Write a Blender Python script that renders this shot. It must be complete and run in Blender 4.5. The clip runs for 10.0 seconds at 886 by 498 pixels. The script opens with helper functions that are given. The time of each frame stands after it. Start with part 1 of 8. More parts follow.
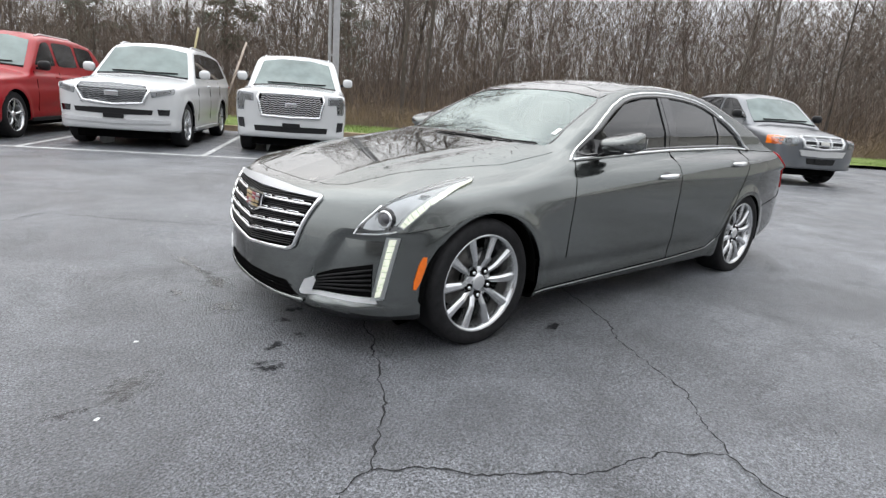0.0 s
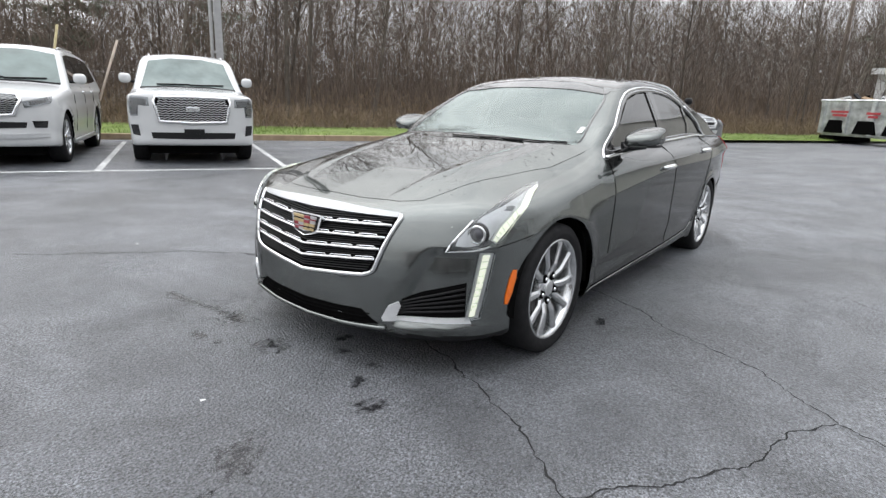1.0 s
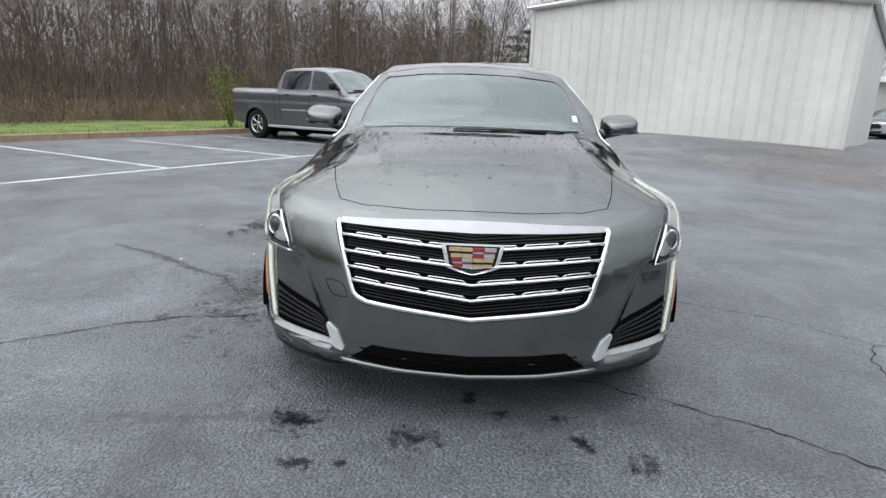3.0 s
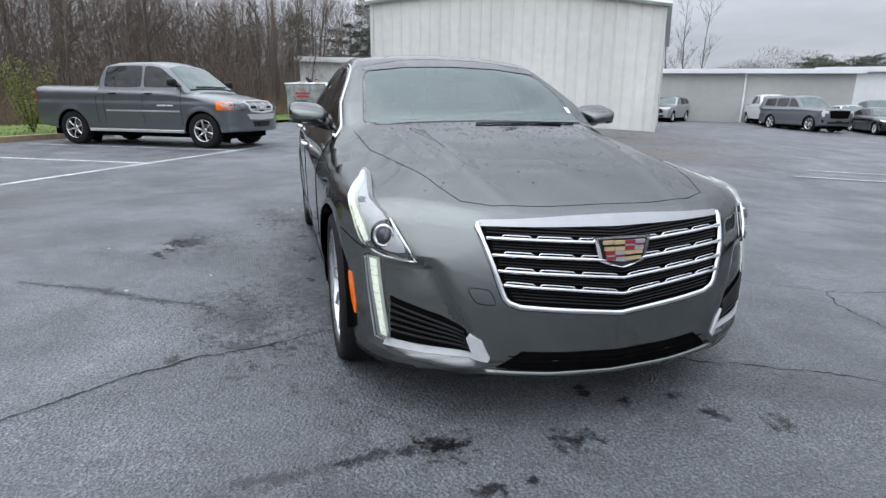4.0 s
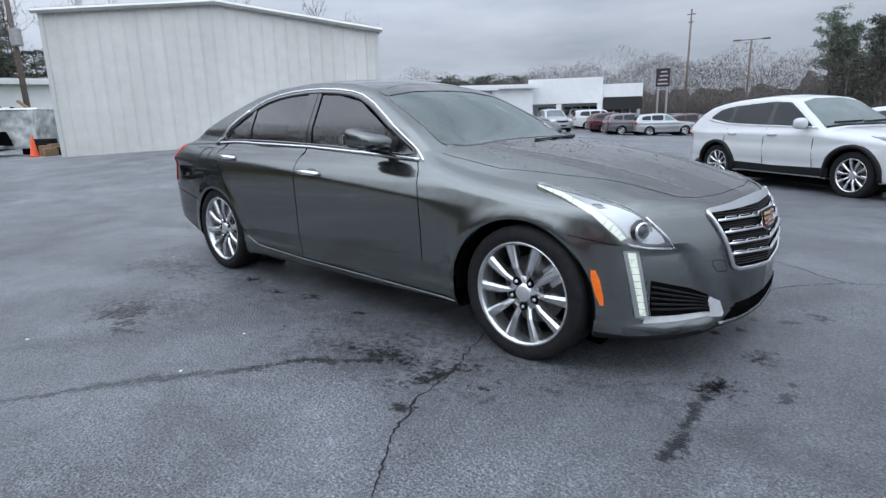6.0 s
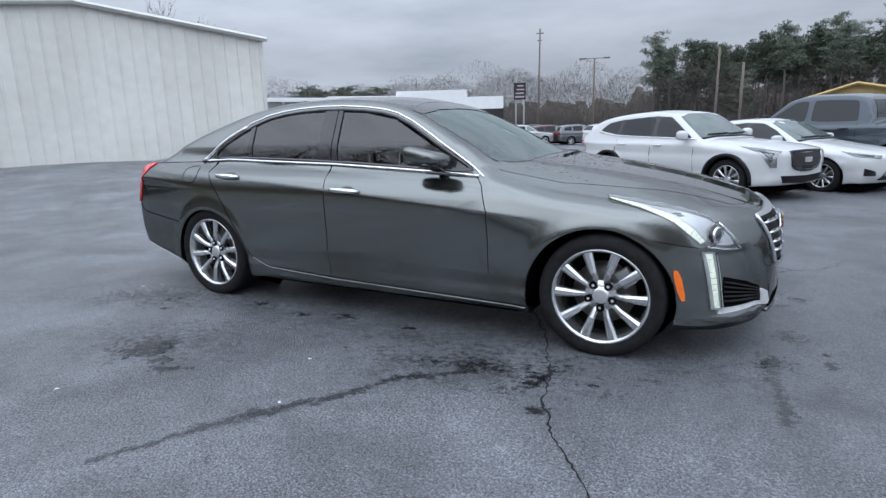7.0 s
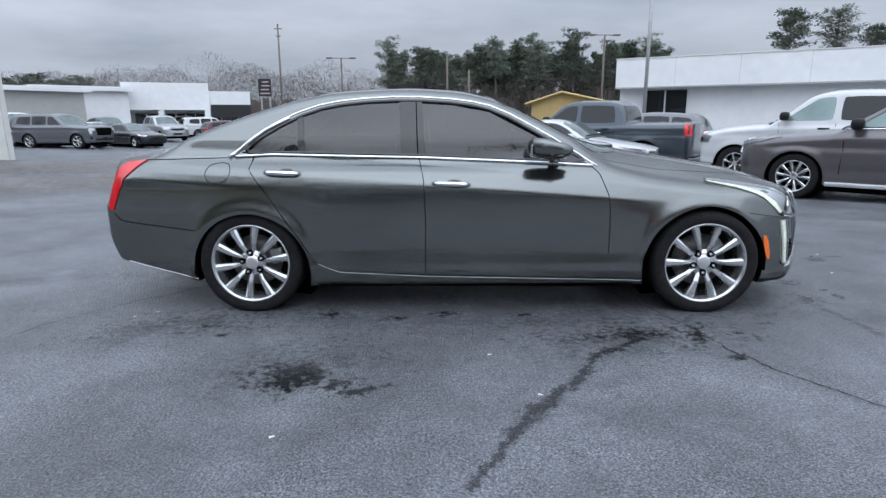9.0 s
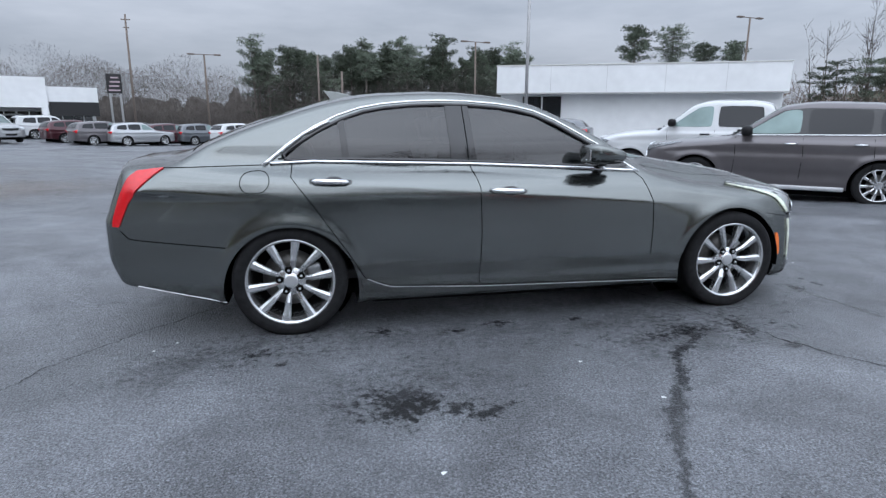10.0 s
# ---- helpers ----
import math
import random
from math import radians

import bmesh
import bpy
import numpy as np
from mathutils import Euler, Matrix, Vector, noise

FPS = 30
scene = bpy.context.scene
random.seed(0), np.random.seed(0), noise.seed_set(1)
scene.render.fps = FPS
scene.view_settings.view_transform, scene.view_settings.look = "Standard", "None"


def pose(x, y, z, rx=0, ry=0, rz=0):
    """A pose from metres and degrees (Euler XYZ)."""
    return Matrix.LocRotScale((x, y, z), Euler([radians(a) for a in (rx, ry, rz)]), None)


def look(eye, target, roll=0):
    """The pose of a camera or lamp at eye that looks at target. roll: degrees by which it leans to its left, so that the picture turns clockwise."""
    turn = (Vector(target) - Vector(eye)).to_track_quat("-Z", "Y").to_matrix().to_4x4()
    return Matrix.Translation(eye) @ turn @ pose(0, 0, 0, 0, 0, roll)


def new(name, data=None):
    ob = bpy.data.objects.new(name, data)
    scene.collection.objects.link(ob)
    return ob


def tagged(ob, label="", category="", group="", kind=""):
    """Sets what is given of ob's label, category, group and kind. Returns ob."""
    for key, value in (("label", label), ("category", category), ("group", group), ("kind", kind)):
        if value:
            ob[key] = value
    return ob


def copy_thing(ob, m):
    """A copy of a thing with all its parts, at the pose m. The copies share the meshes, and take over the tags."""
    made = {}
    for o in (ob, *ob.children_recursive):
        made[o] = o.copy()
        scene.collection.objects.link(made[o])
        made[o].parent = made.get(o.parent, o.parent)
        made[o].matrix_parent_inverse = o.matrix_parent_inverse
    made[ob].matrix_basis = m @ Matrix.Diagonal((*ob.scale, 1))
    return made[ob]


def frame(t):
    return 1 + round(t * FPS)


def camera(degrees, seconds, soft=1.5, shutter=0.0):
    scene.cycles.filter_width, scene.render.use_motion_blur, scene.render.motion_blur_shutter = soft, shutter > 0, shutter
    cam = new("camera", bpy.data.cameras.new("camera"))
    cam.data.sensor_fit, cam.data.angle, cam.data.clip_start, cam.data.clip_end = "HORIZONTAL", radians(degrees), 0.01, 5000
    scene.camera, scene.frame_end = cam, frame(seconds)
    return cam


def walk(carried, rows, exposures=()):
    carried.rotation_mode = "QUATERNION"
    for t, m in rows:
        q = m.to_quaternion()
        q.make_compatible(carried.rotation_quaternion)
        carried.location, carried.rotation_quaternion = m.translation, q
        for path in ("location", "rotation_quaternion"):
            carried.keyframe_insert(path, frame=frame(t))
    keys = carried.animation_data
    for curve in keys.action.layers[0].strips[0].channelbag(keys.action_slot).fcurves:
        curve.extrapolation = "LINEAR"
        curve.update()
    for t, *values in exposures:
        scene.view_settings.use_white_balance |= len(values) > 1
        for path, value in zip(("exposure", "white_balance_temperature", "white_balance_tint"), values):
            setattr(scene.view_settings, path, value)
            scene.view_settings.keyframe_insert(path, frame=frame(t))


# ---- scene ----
cam = camera(75.9, 10.0, soft=1.4)
PATH = [
    (0, (3.402, 2.846, 1.203), (2.146, 1.373, 0.702), 4.4),
    (0.5, (3.753, 2.553, 1.204), (2.359, 1.204, 0.719), 3.3),
    (1, (3.967, 2.076, 1.22), (2.421, 0.912, 0.716), 2.2),
    (1.5, (4.183, 1.554, 1.216), (2.484, 0.623, 0.722), 1.3),
    (2, (4.212, 1.0, 1.177), (2.389, 0.346, 0.676), 0.9),
    (2.2, (4.217, 0.79, 1.166), (2.357, 0.255, 0.662), 0.8),
    (3.3, (4.082, -0.377, 1.139), (2.149, -0.253, 0.638), 1.9),
    (3.5, (4.042, -0.594, 1.125), (2.121, -0.357, 0.62), 1.5),
    (4, (3.904, -1.099, 1.129), (2.045, -0.565, 0.624), 0.7),
    (4.5, (3.734, -1.633, 1.147), (1.979, -0.816, 0.645), -0.1),
    (5, (3.58, -2.146, 1.162), (1.957, -1.081, 0.68), -1.0),
    (5.5, (3.297, -2.621, 1.172), (1.833, -1.335, 0.72), -1.7),
    (5.7, (3.163, -2.808, 1.161), (1.762, -1.454, 0.712), -1.6),
    (6.8, (2.246, -3.639, 1.211), (1.232, -1.973, 0.766), -1.6),
    (7, (2.091, -3.787, 1.235), (1.166, -2.067, 0.805), -1.5),
    (7.5, (1.603, -4.058, 1.229), (0.858, -2.252, 0.799), -1.3),
    (8, (1.069, -4.305, 1.226), (0.538, -2.427, 0.79), -1.1),
    (8.5, (0.493, -4.394, 1.234), (0.189, -2.467, 0.79), -0.7),
    (9, (-0.094, -4.42, 1.237), (-0.156, -2.472, 0.787), -0.5),
    (9.5, (-0.652, -4.351, 1.237), (-0.486, -2.411, 0.78), -0.1),
    (10, (-1.223, -4.196, 1.254), (-0.833, -2.285, 0.811), 0.2),
]
walk(cam, [(t, look(eye, target, roll)) for t, eye, target, roll in PATH], exposures=((0.0, 0.60, 6900, 10), (2.0, 0.44, 6850, 10), (4.0, 0.30, 6350, 10), (5.0, 0.18, 6050, 10), (10.0, 0.16, 6000, 10)))

# ---- world, sun ----
SUN_EL, SUN_AZ = 42, 12
world = bpy.data.worlds.new("overcast_sky")
scene.world = world
world.use_nodes = True
wt = world.node_tree
wt.nodes.clear()
w_out = wt.nodes.new("ShaderNodeOutputWorld")
w_bg = wt.nodes.new("ShaderNodeBackground")
w_sky = wt.nodes.new("ShaderNodeTexSky")
w_sky.sky_type, w_sky.sun_disc = "NISHITA", False
w_sky.sun_elevation, w_sky.sun_rotation = radians(SUN_EL), radians(SUN_AZ + 180)
w_sky.air_density, w_sky.dust_density, w_sky.ozone_density = 1.0, 4.0, 1.0
w_co = wt.nodes.new("ShaderNodeTexCoord")
w_map = wt.nodes.new("ShaderNodeMapping")
w_map.inputs["Scale"].default_value = (1.6, 1.6, 7.0)
w_noise = wt.nodes.new("ShaderNodeTexNoise")
w_noise.inputs["Scale"].default_value = 2.2
w_noise.inputs["Detail"].default_value = 7
w_noise.inputs["Roughness"].default_value = 0.55
w_ramp = wt.nodes.new("ShaderNodeValToRGB")
w_ramp.color_ramp.elements[0].position, w_ramp.color_ramp.elements[0].color = 0.28, (6.4, 6.9, 7.7, 1)
w_ramp.color_ramp.elements[1].position, w_ramp.color_ramp.elements[1].color = 0.72, (9.6, 10.0, 10.8, 1)
# an overcast sky is brighter overhead than at the horizon
w_sep = wt.nodes.new("ShaderNodeSeparateXYZ")
w_lift = wt.nodes.new("ShaderNodeMapRange")
for key, value in (("From Min", 0.1), ("From Max", 1.0), ("To Min", 0.86), ("To Max", 2.6)):
    w_lift.inputs[key].default_value = value
# and brighter towards the hidden sun, south of the lot
w_side = wt.nodes.new("ShaderNodeMapRange")
for key, value in (("From Min", -1.0), ("From Max", 1.0), ("To Min", 1.62), ("To Max", 0.80)):
    w_side.inputs[key].default_value = value
w_both = wt.nodes.new("ShaderNodeMath")
w_both.operation = "MULTIPLY"
w_gain = wt.nodes.new("ShaderNodeVectorMath")
w_gain.operation = "SCALE"
w_mix = wt.nodes.new("ShaderNodeMixRGB")
w_mix.inputs["Fac"].default_value = 0.93
for a, b in ((w_co.outputs["Generated"], w_map.inputs["Vector"]), (w_map.outputs["Vector"], w_noise.inputs["Vector"]),
             (w_noise.outputs["Fac"], w_ramp.inputs["Fac"]), (w_sky.outputs["Color"], w_mix.inputs["Color1"]),
             (w_co.outputs["Generated"], w_sep.inputs["Vector"]), (w_sep.outputs["Z"], w_lift.inputs["Value"]),
             (w_sep.outputs["Y"], w_side.inputs["Value"]), (w_side.outputs["Result"], w_both.inputs[0]), (w_lift.outputs["Result"], w_both.inputs[1]),
             (w_ramp.outputs["Color"], w_gain.inputs[0]), (w_both.outputs["Value"], w_gain.inputs["Scale"]),
             (w_gain.outputs["Vector"], w_mix.inputs["Color2"]), (w_mix.outputs["Color"], w_bg.inputs["Color"]),
             (w_bg.outputs["Background"], w_out.inputs["Surface"])):
    wt.links.new(a, b)
w_bg.inputs["Strength"].default_value = 0.075
sun = new("sun", bpy.data.lights.new("sun", "SUN"))
sun.data.energy, sun.data.angle, sun.data.color = 0.5, radians(110), (1.0, 0.97, 0.93)
sun.matrix_world = look((0, 0, 30), (0 + 10 * math.sin(radians(SUN_AZ)), 10 * math.cos(radians(SUN_AZ)), 30 - 10 * math.tan(radians(SUN_EL))))


# ---- materials ----
def mat(name, color, rough=0.5, metal=0.0, vary=0.0, scale=8.0, bump=0.0, bump_scale=60.0, coat=0.0, spec=0.5, rough_vary=0.0, emit=0.0, big=0.0, each=0.0):
    """A principled material with colour variation at two scales, fine relief and uneven gloss."""
    m = bpy.data.materials.new(name)
    m.use_nodes = True
    t = m.node_tree
    p = t.nodes["Principled BSDF"]
    p.inputs["Base Color"].default_value = (*color, 1)
    p.inputs["Roughness"].default_value = rough
    p.inputs["Metallic"].default_value = metal
    p.inputs["Coat Weight"].default_value = coat
    p.inputs["Coat Roughness"].default_value = 0.04
    p.inputs["Specular IOR Level"].default_value = spec
    co = t.nodes.new("ShaderNodeTexCoord").outputs["Object"]

    def noise_node(sc, detail=5):
        n = t.nodes.new("ShaderNodeTexNoise")
        n.inputs["Scale"].default_value, n.inputs["Detail"].default_value = sc, detail
        t.links.new(co, n.inputs["Vector"])
        return n.outputs["Fac"]

    if vary or big or each:
        source = None
        for amount, fac in ((vary, noise_node(scale)), (big, noise_node(scale / 9))):
            if not amount:
                continue
            ramp = t.nodes.new("ShaderNodeMapRange")
            ramp.inputs["From Min"].default_value, ramp.inputs["From Max"].default_value = 0.3, 0.7
            ramp.inputs["To Min"].default_value, ramp.inputs["To Max"].default_value = 1 - amount, 1 + amount
            t.links.new(fac, ramp.inputs["Value"])
            if source:
                mul = t.nodes.new("ShaderNodeMath")
                mul.operation = "MULTIPLY"
                t.links.new(source, mul.inputs[0])
                t.links.new(ramp.outputs["Result"], mul.inputs[1])
                source = mul.outputs["Value"]
            else:
                source = ramp.outputs["Result"]
        if each:
            info = t.nodes.new("ShaderNodeObjectInfo")
            ramp = t.nodes.new("ShaderNodeMapRange")
            ramp.inputs["To Min"].default_value, ramp.inputs["To Max"].default_value = 1 - each, 1 + each
            t.links.new(info.outputs["Random"], ramp.inputs["Value"])
            if source:
                mul = t.nodes.new("ShaderNodeMath")
                mul.operation = "MULTIPLY"
                t.links.new(source, mul.inputs[0])
                t.links.new(ramp.outputs["Result"], mul.inputs[1])
                source = mul.outputs["Value"]
            else:
                source = ramp.outputs["Result"]
        hsv = t.nodes.new("ShaderNodeHueSaturation")
        hsv.inputs["Color"].default_value = (*color, 1)
        t.links.new(source, hsv.inputs["Value"])
        t.links.new(hsv.outputs["Color"], p.inputs["Base Color"])
    if rough_vary:
        ramp = t.nodes.new("ShaderNodeMapRange")
        ramp.inputs["From Min"].default_value, ramp.inputs["From Max"].default_value = 0.3, 0.7
        ramp.inputs["To Min"].default_value, ramp.inputs["To Max"].default_value = rough - rough_vary, rough + rough_vary
        t.links.new(noise_node(scale * 0.6), ramp.inputs["Value"])
        t.links.new(ramp.outputs["Result"], p.inputs["Roughness"])
    if bump:
        bn = t.nodes.new("ShaderNodeBump")
        bn.inputs["Strength"].default_value, bn.inputs["Distance"].default_value = min(1.0, bump), 0.02
        t.links.new(noise_node(bump_scale, 8), bn.inputs["Height"])
        t.links.new(bn.outputs["Normal"], p.inputs["Normal"])
    if emit:
        p.inputs["Emission Color"].default_value = (*color, 1)
        p.inputs["Emission Strength"].default_value = emit
    return m


def glass(name, tint, gloss=0.02, rough=0.01, shine=(1, 1, 1)):
    """A thin tinted pane: clear by the tint, mirror-like by Fresnel."""
    m = bpy.data.materials.new(name)
    m.use_nodes = True
    t = m.node_tree
    t.nodes.clear()
    out, mix = t.nodes.new("ShaderNodeOutputMaterial"), t.nodes.new("ShaderNodeMixShader")
    tr, gl, fr = t.nodes.new("ShaderNodeBsdfTransparent"), t.nodes.new("ShaderNodeBsdfGlossy"), t.nodes.new("ShaderNodeFresnel")
    tr.inputs["Color"].default_value = (*tint, 1)
    gl.inputs["Roughness"].default_value = rough
    gl.inputs["Color"].default_value = (*shine, 1)
    fr.inputs["IOR"].default_value = 1.55
    add = t.nodes.new("ShaderNodeMath")
    add.operation = "ADD"
    add.inputs[1].default_value = gloss
    t.links.new(fr.outputs["Fac"], add.inputs[0])
    t.links.new(add.outputs["Value"], mix.inputs["Fac"])
    t.links.new(tr.outputs["BSDF"], mix.inputs[1])
    t.links.new(gl.outputs["BSDF"], mix.inputs[2])
    t.links.new(mix.outputs["Shader"], out.inputs["Surface"])
    return m


PAINT = mat("grey_metallic_paint", (0.166, 0.178, 0.173), 0.19, 0.95, vary=0.05, scale=900, coat=1.0)
PAINT.node_tree.nodes["Principled BSDF"].inputs["Coat Roughness"].default_value = 0.03
PAINT.node_tree.nodes["Principled BSDF"].inputs["Specular Tint"].default_value = (0.10, 0.10, 0.10, 1)
WHITE = mat("white_paint", (0.56, 0.57, 0.575), 0.25, 0.0, vary=0.02, scale=4, coat=0.6)
RED = mat("red_paint", (0.30, 0.004, 0.009), 0.4, 0.0, vary=0.03, scale=5, coat=0.35, spec=0.3)
GREY_PAINT = mat("slate_paint", (0.135, 0.145, 0.158), 0.32, 0.6, vary=0.04, scale=6, coat=0.8)
TAUPE = mat("taupe_paint", (0.115, 0.105, 0.110), 0.3, 0.5, vary=0.04, scale=6, coat=0.8)
BLUEGREY = mat("blue_grey_paint", (0.045, 0.06, 0.075), 0.3, 0.5, vary=0.04, scale=6, coat=0.8)
BLACK_PAINT = mat("black_paint", (0.012, 0.014, 0.016), 0.22, 0.2, coat=0.8)
SILVER = mat("silver_paint", (0.42, 0.43, 0.44), 0.3, 0.7, coat=0.7)
MAROON = mat("maroon_paint", (0.06, 0.014, 0.020), 0.3, 0.4, coat=0.7)
CHROME = mat("chrome", (0.80, 0.81, 0.82), 0.14, 1.0, rough_vary=0.03, scale=30)
SATIN = mat("satin_metal", (0.60, 0.61, 0.62), 0.34, 0.7, vary=0.04, scale=20)
ALLOY = mat("polished_alloy", (0.66, 0.67, 0.68), 0.18, 0.92, vary=0.05, scale=40, rough_vary=0.06)
ALLOY_DARK = mat("dark_alloy", (0.10, 0.10, 0.11), 0.35, 0.8)
RUBBER = mat("tyre_rubber", (0.016, 0.016, 0.017), 0.8, vary=0.25, scale=30, bump=0.3, bump_scale=150, spec=0.15)
BLACK = mat("black_plastic", (0.010, 0.010, 0.011), 0.5, vary=0.1, scale=60, spec=0.25)
GLOSS_BLACK = mat("gloss_black", (0.008, 0.008, 0.009), 0.12, coat=0.5)
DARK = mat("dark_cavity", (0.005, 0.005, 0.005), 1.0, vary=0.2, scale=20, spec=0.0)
SEAM = mat("seam_black", (0.006, 0.006, 0.006), 0.9, spec=0.0)
WINDSCREEN = glass("windscreen_glass", (0.40, 0.48, 0.46), 0.09, shine=(0.80, 0.90, 0.88))
TINTED = glass("tinted_glass", (0.046, 0.058, 0.062), 0.030)
SHADE_GLASS = glass("shade_band_glass", (0.22, 0.25, 0.25), 0.05)
LENS = glass("clear_lens", (0.90, 0.92, 0.93), 0.05)
CAR_GLASS = mat("dark_car_glass", (0.008, 0.009, 0.011), 0.04, spec=0.5)
CAR_GLASS_CLEAR = mat("pale_car_glass", (0.13, 0.165, 0.16), 0.06, 0.35, vary=0.25, scale=2.5)
CLEAR_PANE = mat("pale_green_pane", (0.20, 0.27, 0.26), 0.08, 0.2, vary=0.2, scale=2)
LEATHER = mat("dark_leather", (0.03, 0.03, 0.032), 0.55, vary=0.1, scale=30)
BEIGE = mat("grey_cloth", (0.22, 0.22, 0.21), 0.8, vary=0.1, scale=30)
AMBER = mat("amber_lens", (0.85, 0.17, 0.01), 0.2, coat=0.6, vary=0.08, scale=60)
TAIL_RED = mat("red_lens", (0.66, 0.010, 0.016), 0.2, coat=0.5, vary=0.1, scale=40)
LED = mat("led_white", (0.86, 0.90, 0.78), 0.3, emit=0.46, vary=0.35, scale=60)
BROW = mat("brushed_brow", (0.39, 0.40, 0.41), 0.34, 0.7, vary=0.04, scale=20)
BRIGHT = mat("bright_trim", (0.74, 0.75, 0.76), 0.30, 0.35, vary=0.12, scale=14)
HOUSING = mat("lamp_housing", (0.12, 0.125, 0.13), 0.25, 0.4, vary=0.1, scale=30)
REFLECTOR = mat("lamp_reflector", (0.34, 0.35, 0.36), 0.2, 0.6, vary=0.3, scale=25)
GOLD = mat("emblem_gold", (0.52, 0.40, 0.22), 0.35, 0.1)
CRIMSON = mat("emblem_red", (0.27, 0.03, 0.045), 0.3)
DISC = mat("brake_disc", (0.13, 0.125, 0.12), 0.45, 0.8, vary=0.2, scale=50)
DROP = mat("wet_debris", (0.018, 0.016, 0.013), 0.25, vary=0.3, scale=200)
PAPER = mat("white_paper", (0.75, 0.77, 0.76), 0.7, vary=0.05, scale=60)


# ---- mesh helpers ----
def part(name, bm, material, parent=None, label="", smooth=False):
    me = bpy.data.meshes.new(name)
    if isinstance(bm, tuple):
        me.from_pydata(*bm)
    else:
        bm.to_mesh(me)
        bm.free()
    me.materials.append(material)
    if smooth:
        me.polygons.foreach_set("use_smooth", [True] * len(me.polygons))
    ob = new(name, me)
    ob.parent = parent
    if label:
        tagged(ob, label)
    return ob


def thing(name, label, category, group="", at=None):
    e = new(name)
    e.empty_display_size = 0.2
    tagged(e, label, category, group)
    if at is not None:
        e.matrix_world = at
    return e


def box_bm(bm, x0, x1, y0, y1, z0, z1, bevel=0.0, m=None):
    vs = [bm.verts.new((x, y, z)) for x in (x0, x1) for y in (y0, y1) for z in (z0, z1)]
    fs = [bm.faces.new([vs[i] for i in f]) for f in ((0, 1, 3, 2), (4, 6, 7, 5), (0, 4, 5, 1), (2, 3, 7, 6), (0, 2, 6, 4), (1, 5, 7, 3))]
    if bevel:
        es = list({e for f in fs for e in f.edges})
        r = bmesh.ops.bevel(bm, geom=es, offset=bevel, segments=2, profile=0.6, affect="EDGES")
        vs = list({v for f in r["faces"] for v in f.verts} | {v for v in vs if v.is_valid})
    if m is not None:
        bmesh.ops.transform(bm, matrix=m, verts=[v for v in vs if v.is_valid])
    return bm


def box(x0, x1, y0, y1, z0, z1, bevel=0.0, m=None):
    bm = bmesh.new()
    box_bm(bm, x0, x1, y0, y1, z0, z1, bevel, m)
    bmesh.ops.recalc_face_normals(bm, faces=bm.faces)
    return bm


def lathe(profile, n=48, axis="y", closed=False):
    """A profile of (radius, along) turned round an axis."""
    vs, fs = [], []
    k = len(profile)
    for i in range(n):
        a = 2 * math.pi * i / n
        for r, h in profile:
            c, s = r * math.cos(a), r * math.sin(a)
            vs.append((c, h, s) if axis == "y" else (c, s, h) if axis == "z" else (h, c, s))
    for i in range(n):
        j = (i + 1) % n
        for q in range(k - (0 if closed else 1)):
            p = (q + 1) % k
            fs.append((i * k + q, i * k + p, j * k + p, j * k + q))
    return vs, [], fs


def tube(points, radius, sides=6, closed=False, flat=1.0):
    """A tube along points; radius may be a list. flat squeezes it along z."""
    pts = [Vector(p) for p in points]
    n = len(pts)
    vs, fs = [], []
    for i, p in enumerate(pts):
        a = pts[i - 1] if (i or closed) else p
        b = pts[(i + 1) % n] if (i < n - 1 or closed) else p
        d = (b - a).normalized()
        side = d.cross(Vector((0, 0, 1)))
        side = side.normalized() if side.length > 1e-3 else Vector((1, 0, 0))
        up = side.cross(d)
        r = radius[i] if isinstance(radius, (list, tuple)) else radius
        for s in range(sides):
            w = 2 * math.pi * s / sides
            vs.append(p + side * (r * math.cos(w)) + up * (r * math.sin(w) * flat))
    for i in range(n if closed else n - 1):
        j = (i + 1) % n
        for s in range(sides):
            q = (s + 1) % sides
            fs.append((i * sides + s, i * sides + q, j * sides + q, j * sides + s))
    if not closed:
        fs.append(tuple(reversed(range(sides))))
        fs.append(tuple((n - 1) * sides + s for s in range(sides)))
    return [tuple(v) for v in vs], [], fs


def merge(*meshes):
    vs, fs = [], []
    for v, _, f in meshes:
        o = len(vs)
        vs += list(v)
        fs += [tuple(i + o for i in g) for g in f]
    return vs, [], fs


# ---- smooth curves and vehicle shells ----
class Curve:
    """A smooth curve through (x, y) knots, level beyond them."""

    def __init__(self, *knots):
        self.x = np.array([k[0] for k in knots], float)
        self.y = np.array([k[1] for k in knots], float)
        d = np.diff(self.y) / np.diff(self.x)
        m = np.zeros(len(self.x))
        m[1:-1] = np.where(d[1:] * d[:-1] > 0, 2 * d[1:] * d[:-1] / np.where(d[1:] + d[:-1] == 0, 1, d[1:] + d[:-1]), 0)
        m[0], m[-1] = d[0], d[-1]
        self.m = m

    def __call__(self, q):
        q = np.clip(q, self.x[0], self.x[-1])
        i = np.clip(np.searchsorted(self.x, q, "right") - 1, 0, len(self.x) - 2)
        h = self.x[i + 1] - self.x[i]
        t = (q - self.x[i]) / h
        return ((1 + 2 * t) * (1 - t) ** 2 * self.y[i] + t * (1 - t) ** 2 * h * self.m[i]
                + t * t * (3 - 2 * t) * self.y[i + 1] + t * t * (t - 1) * h * self.m[i + 1])


def smax(a, b, k):
    h = np.maximum(k - np.abs(a - b), 0) / k
    return np.maximum(a, b) + h * h * k / 4


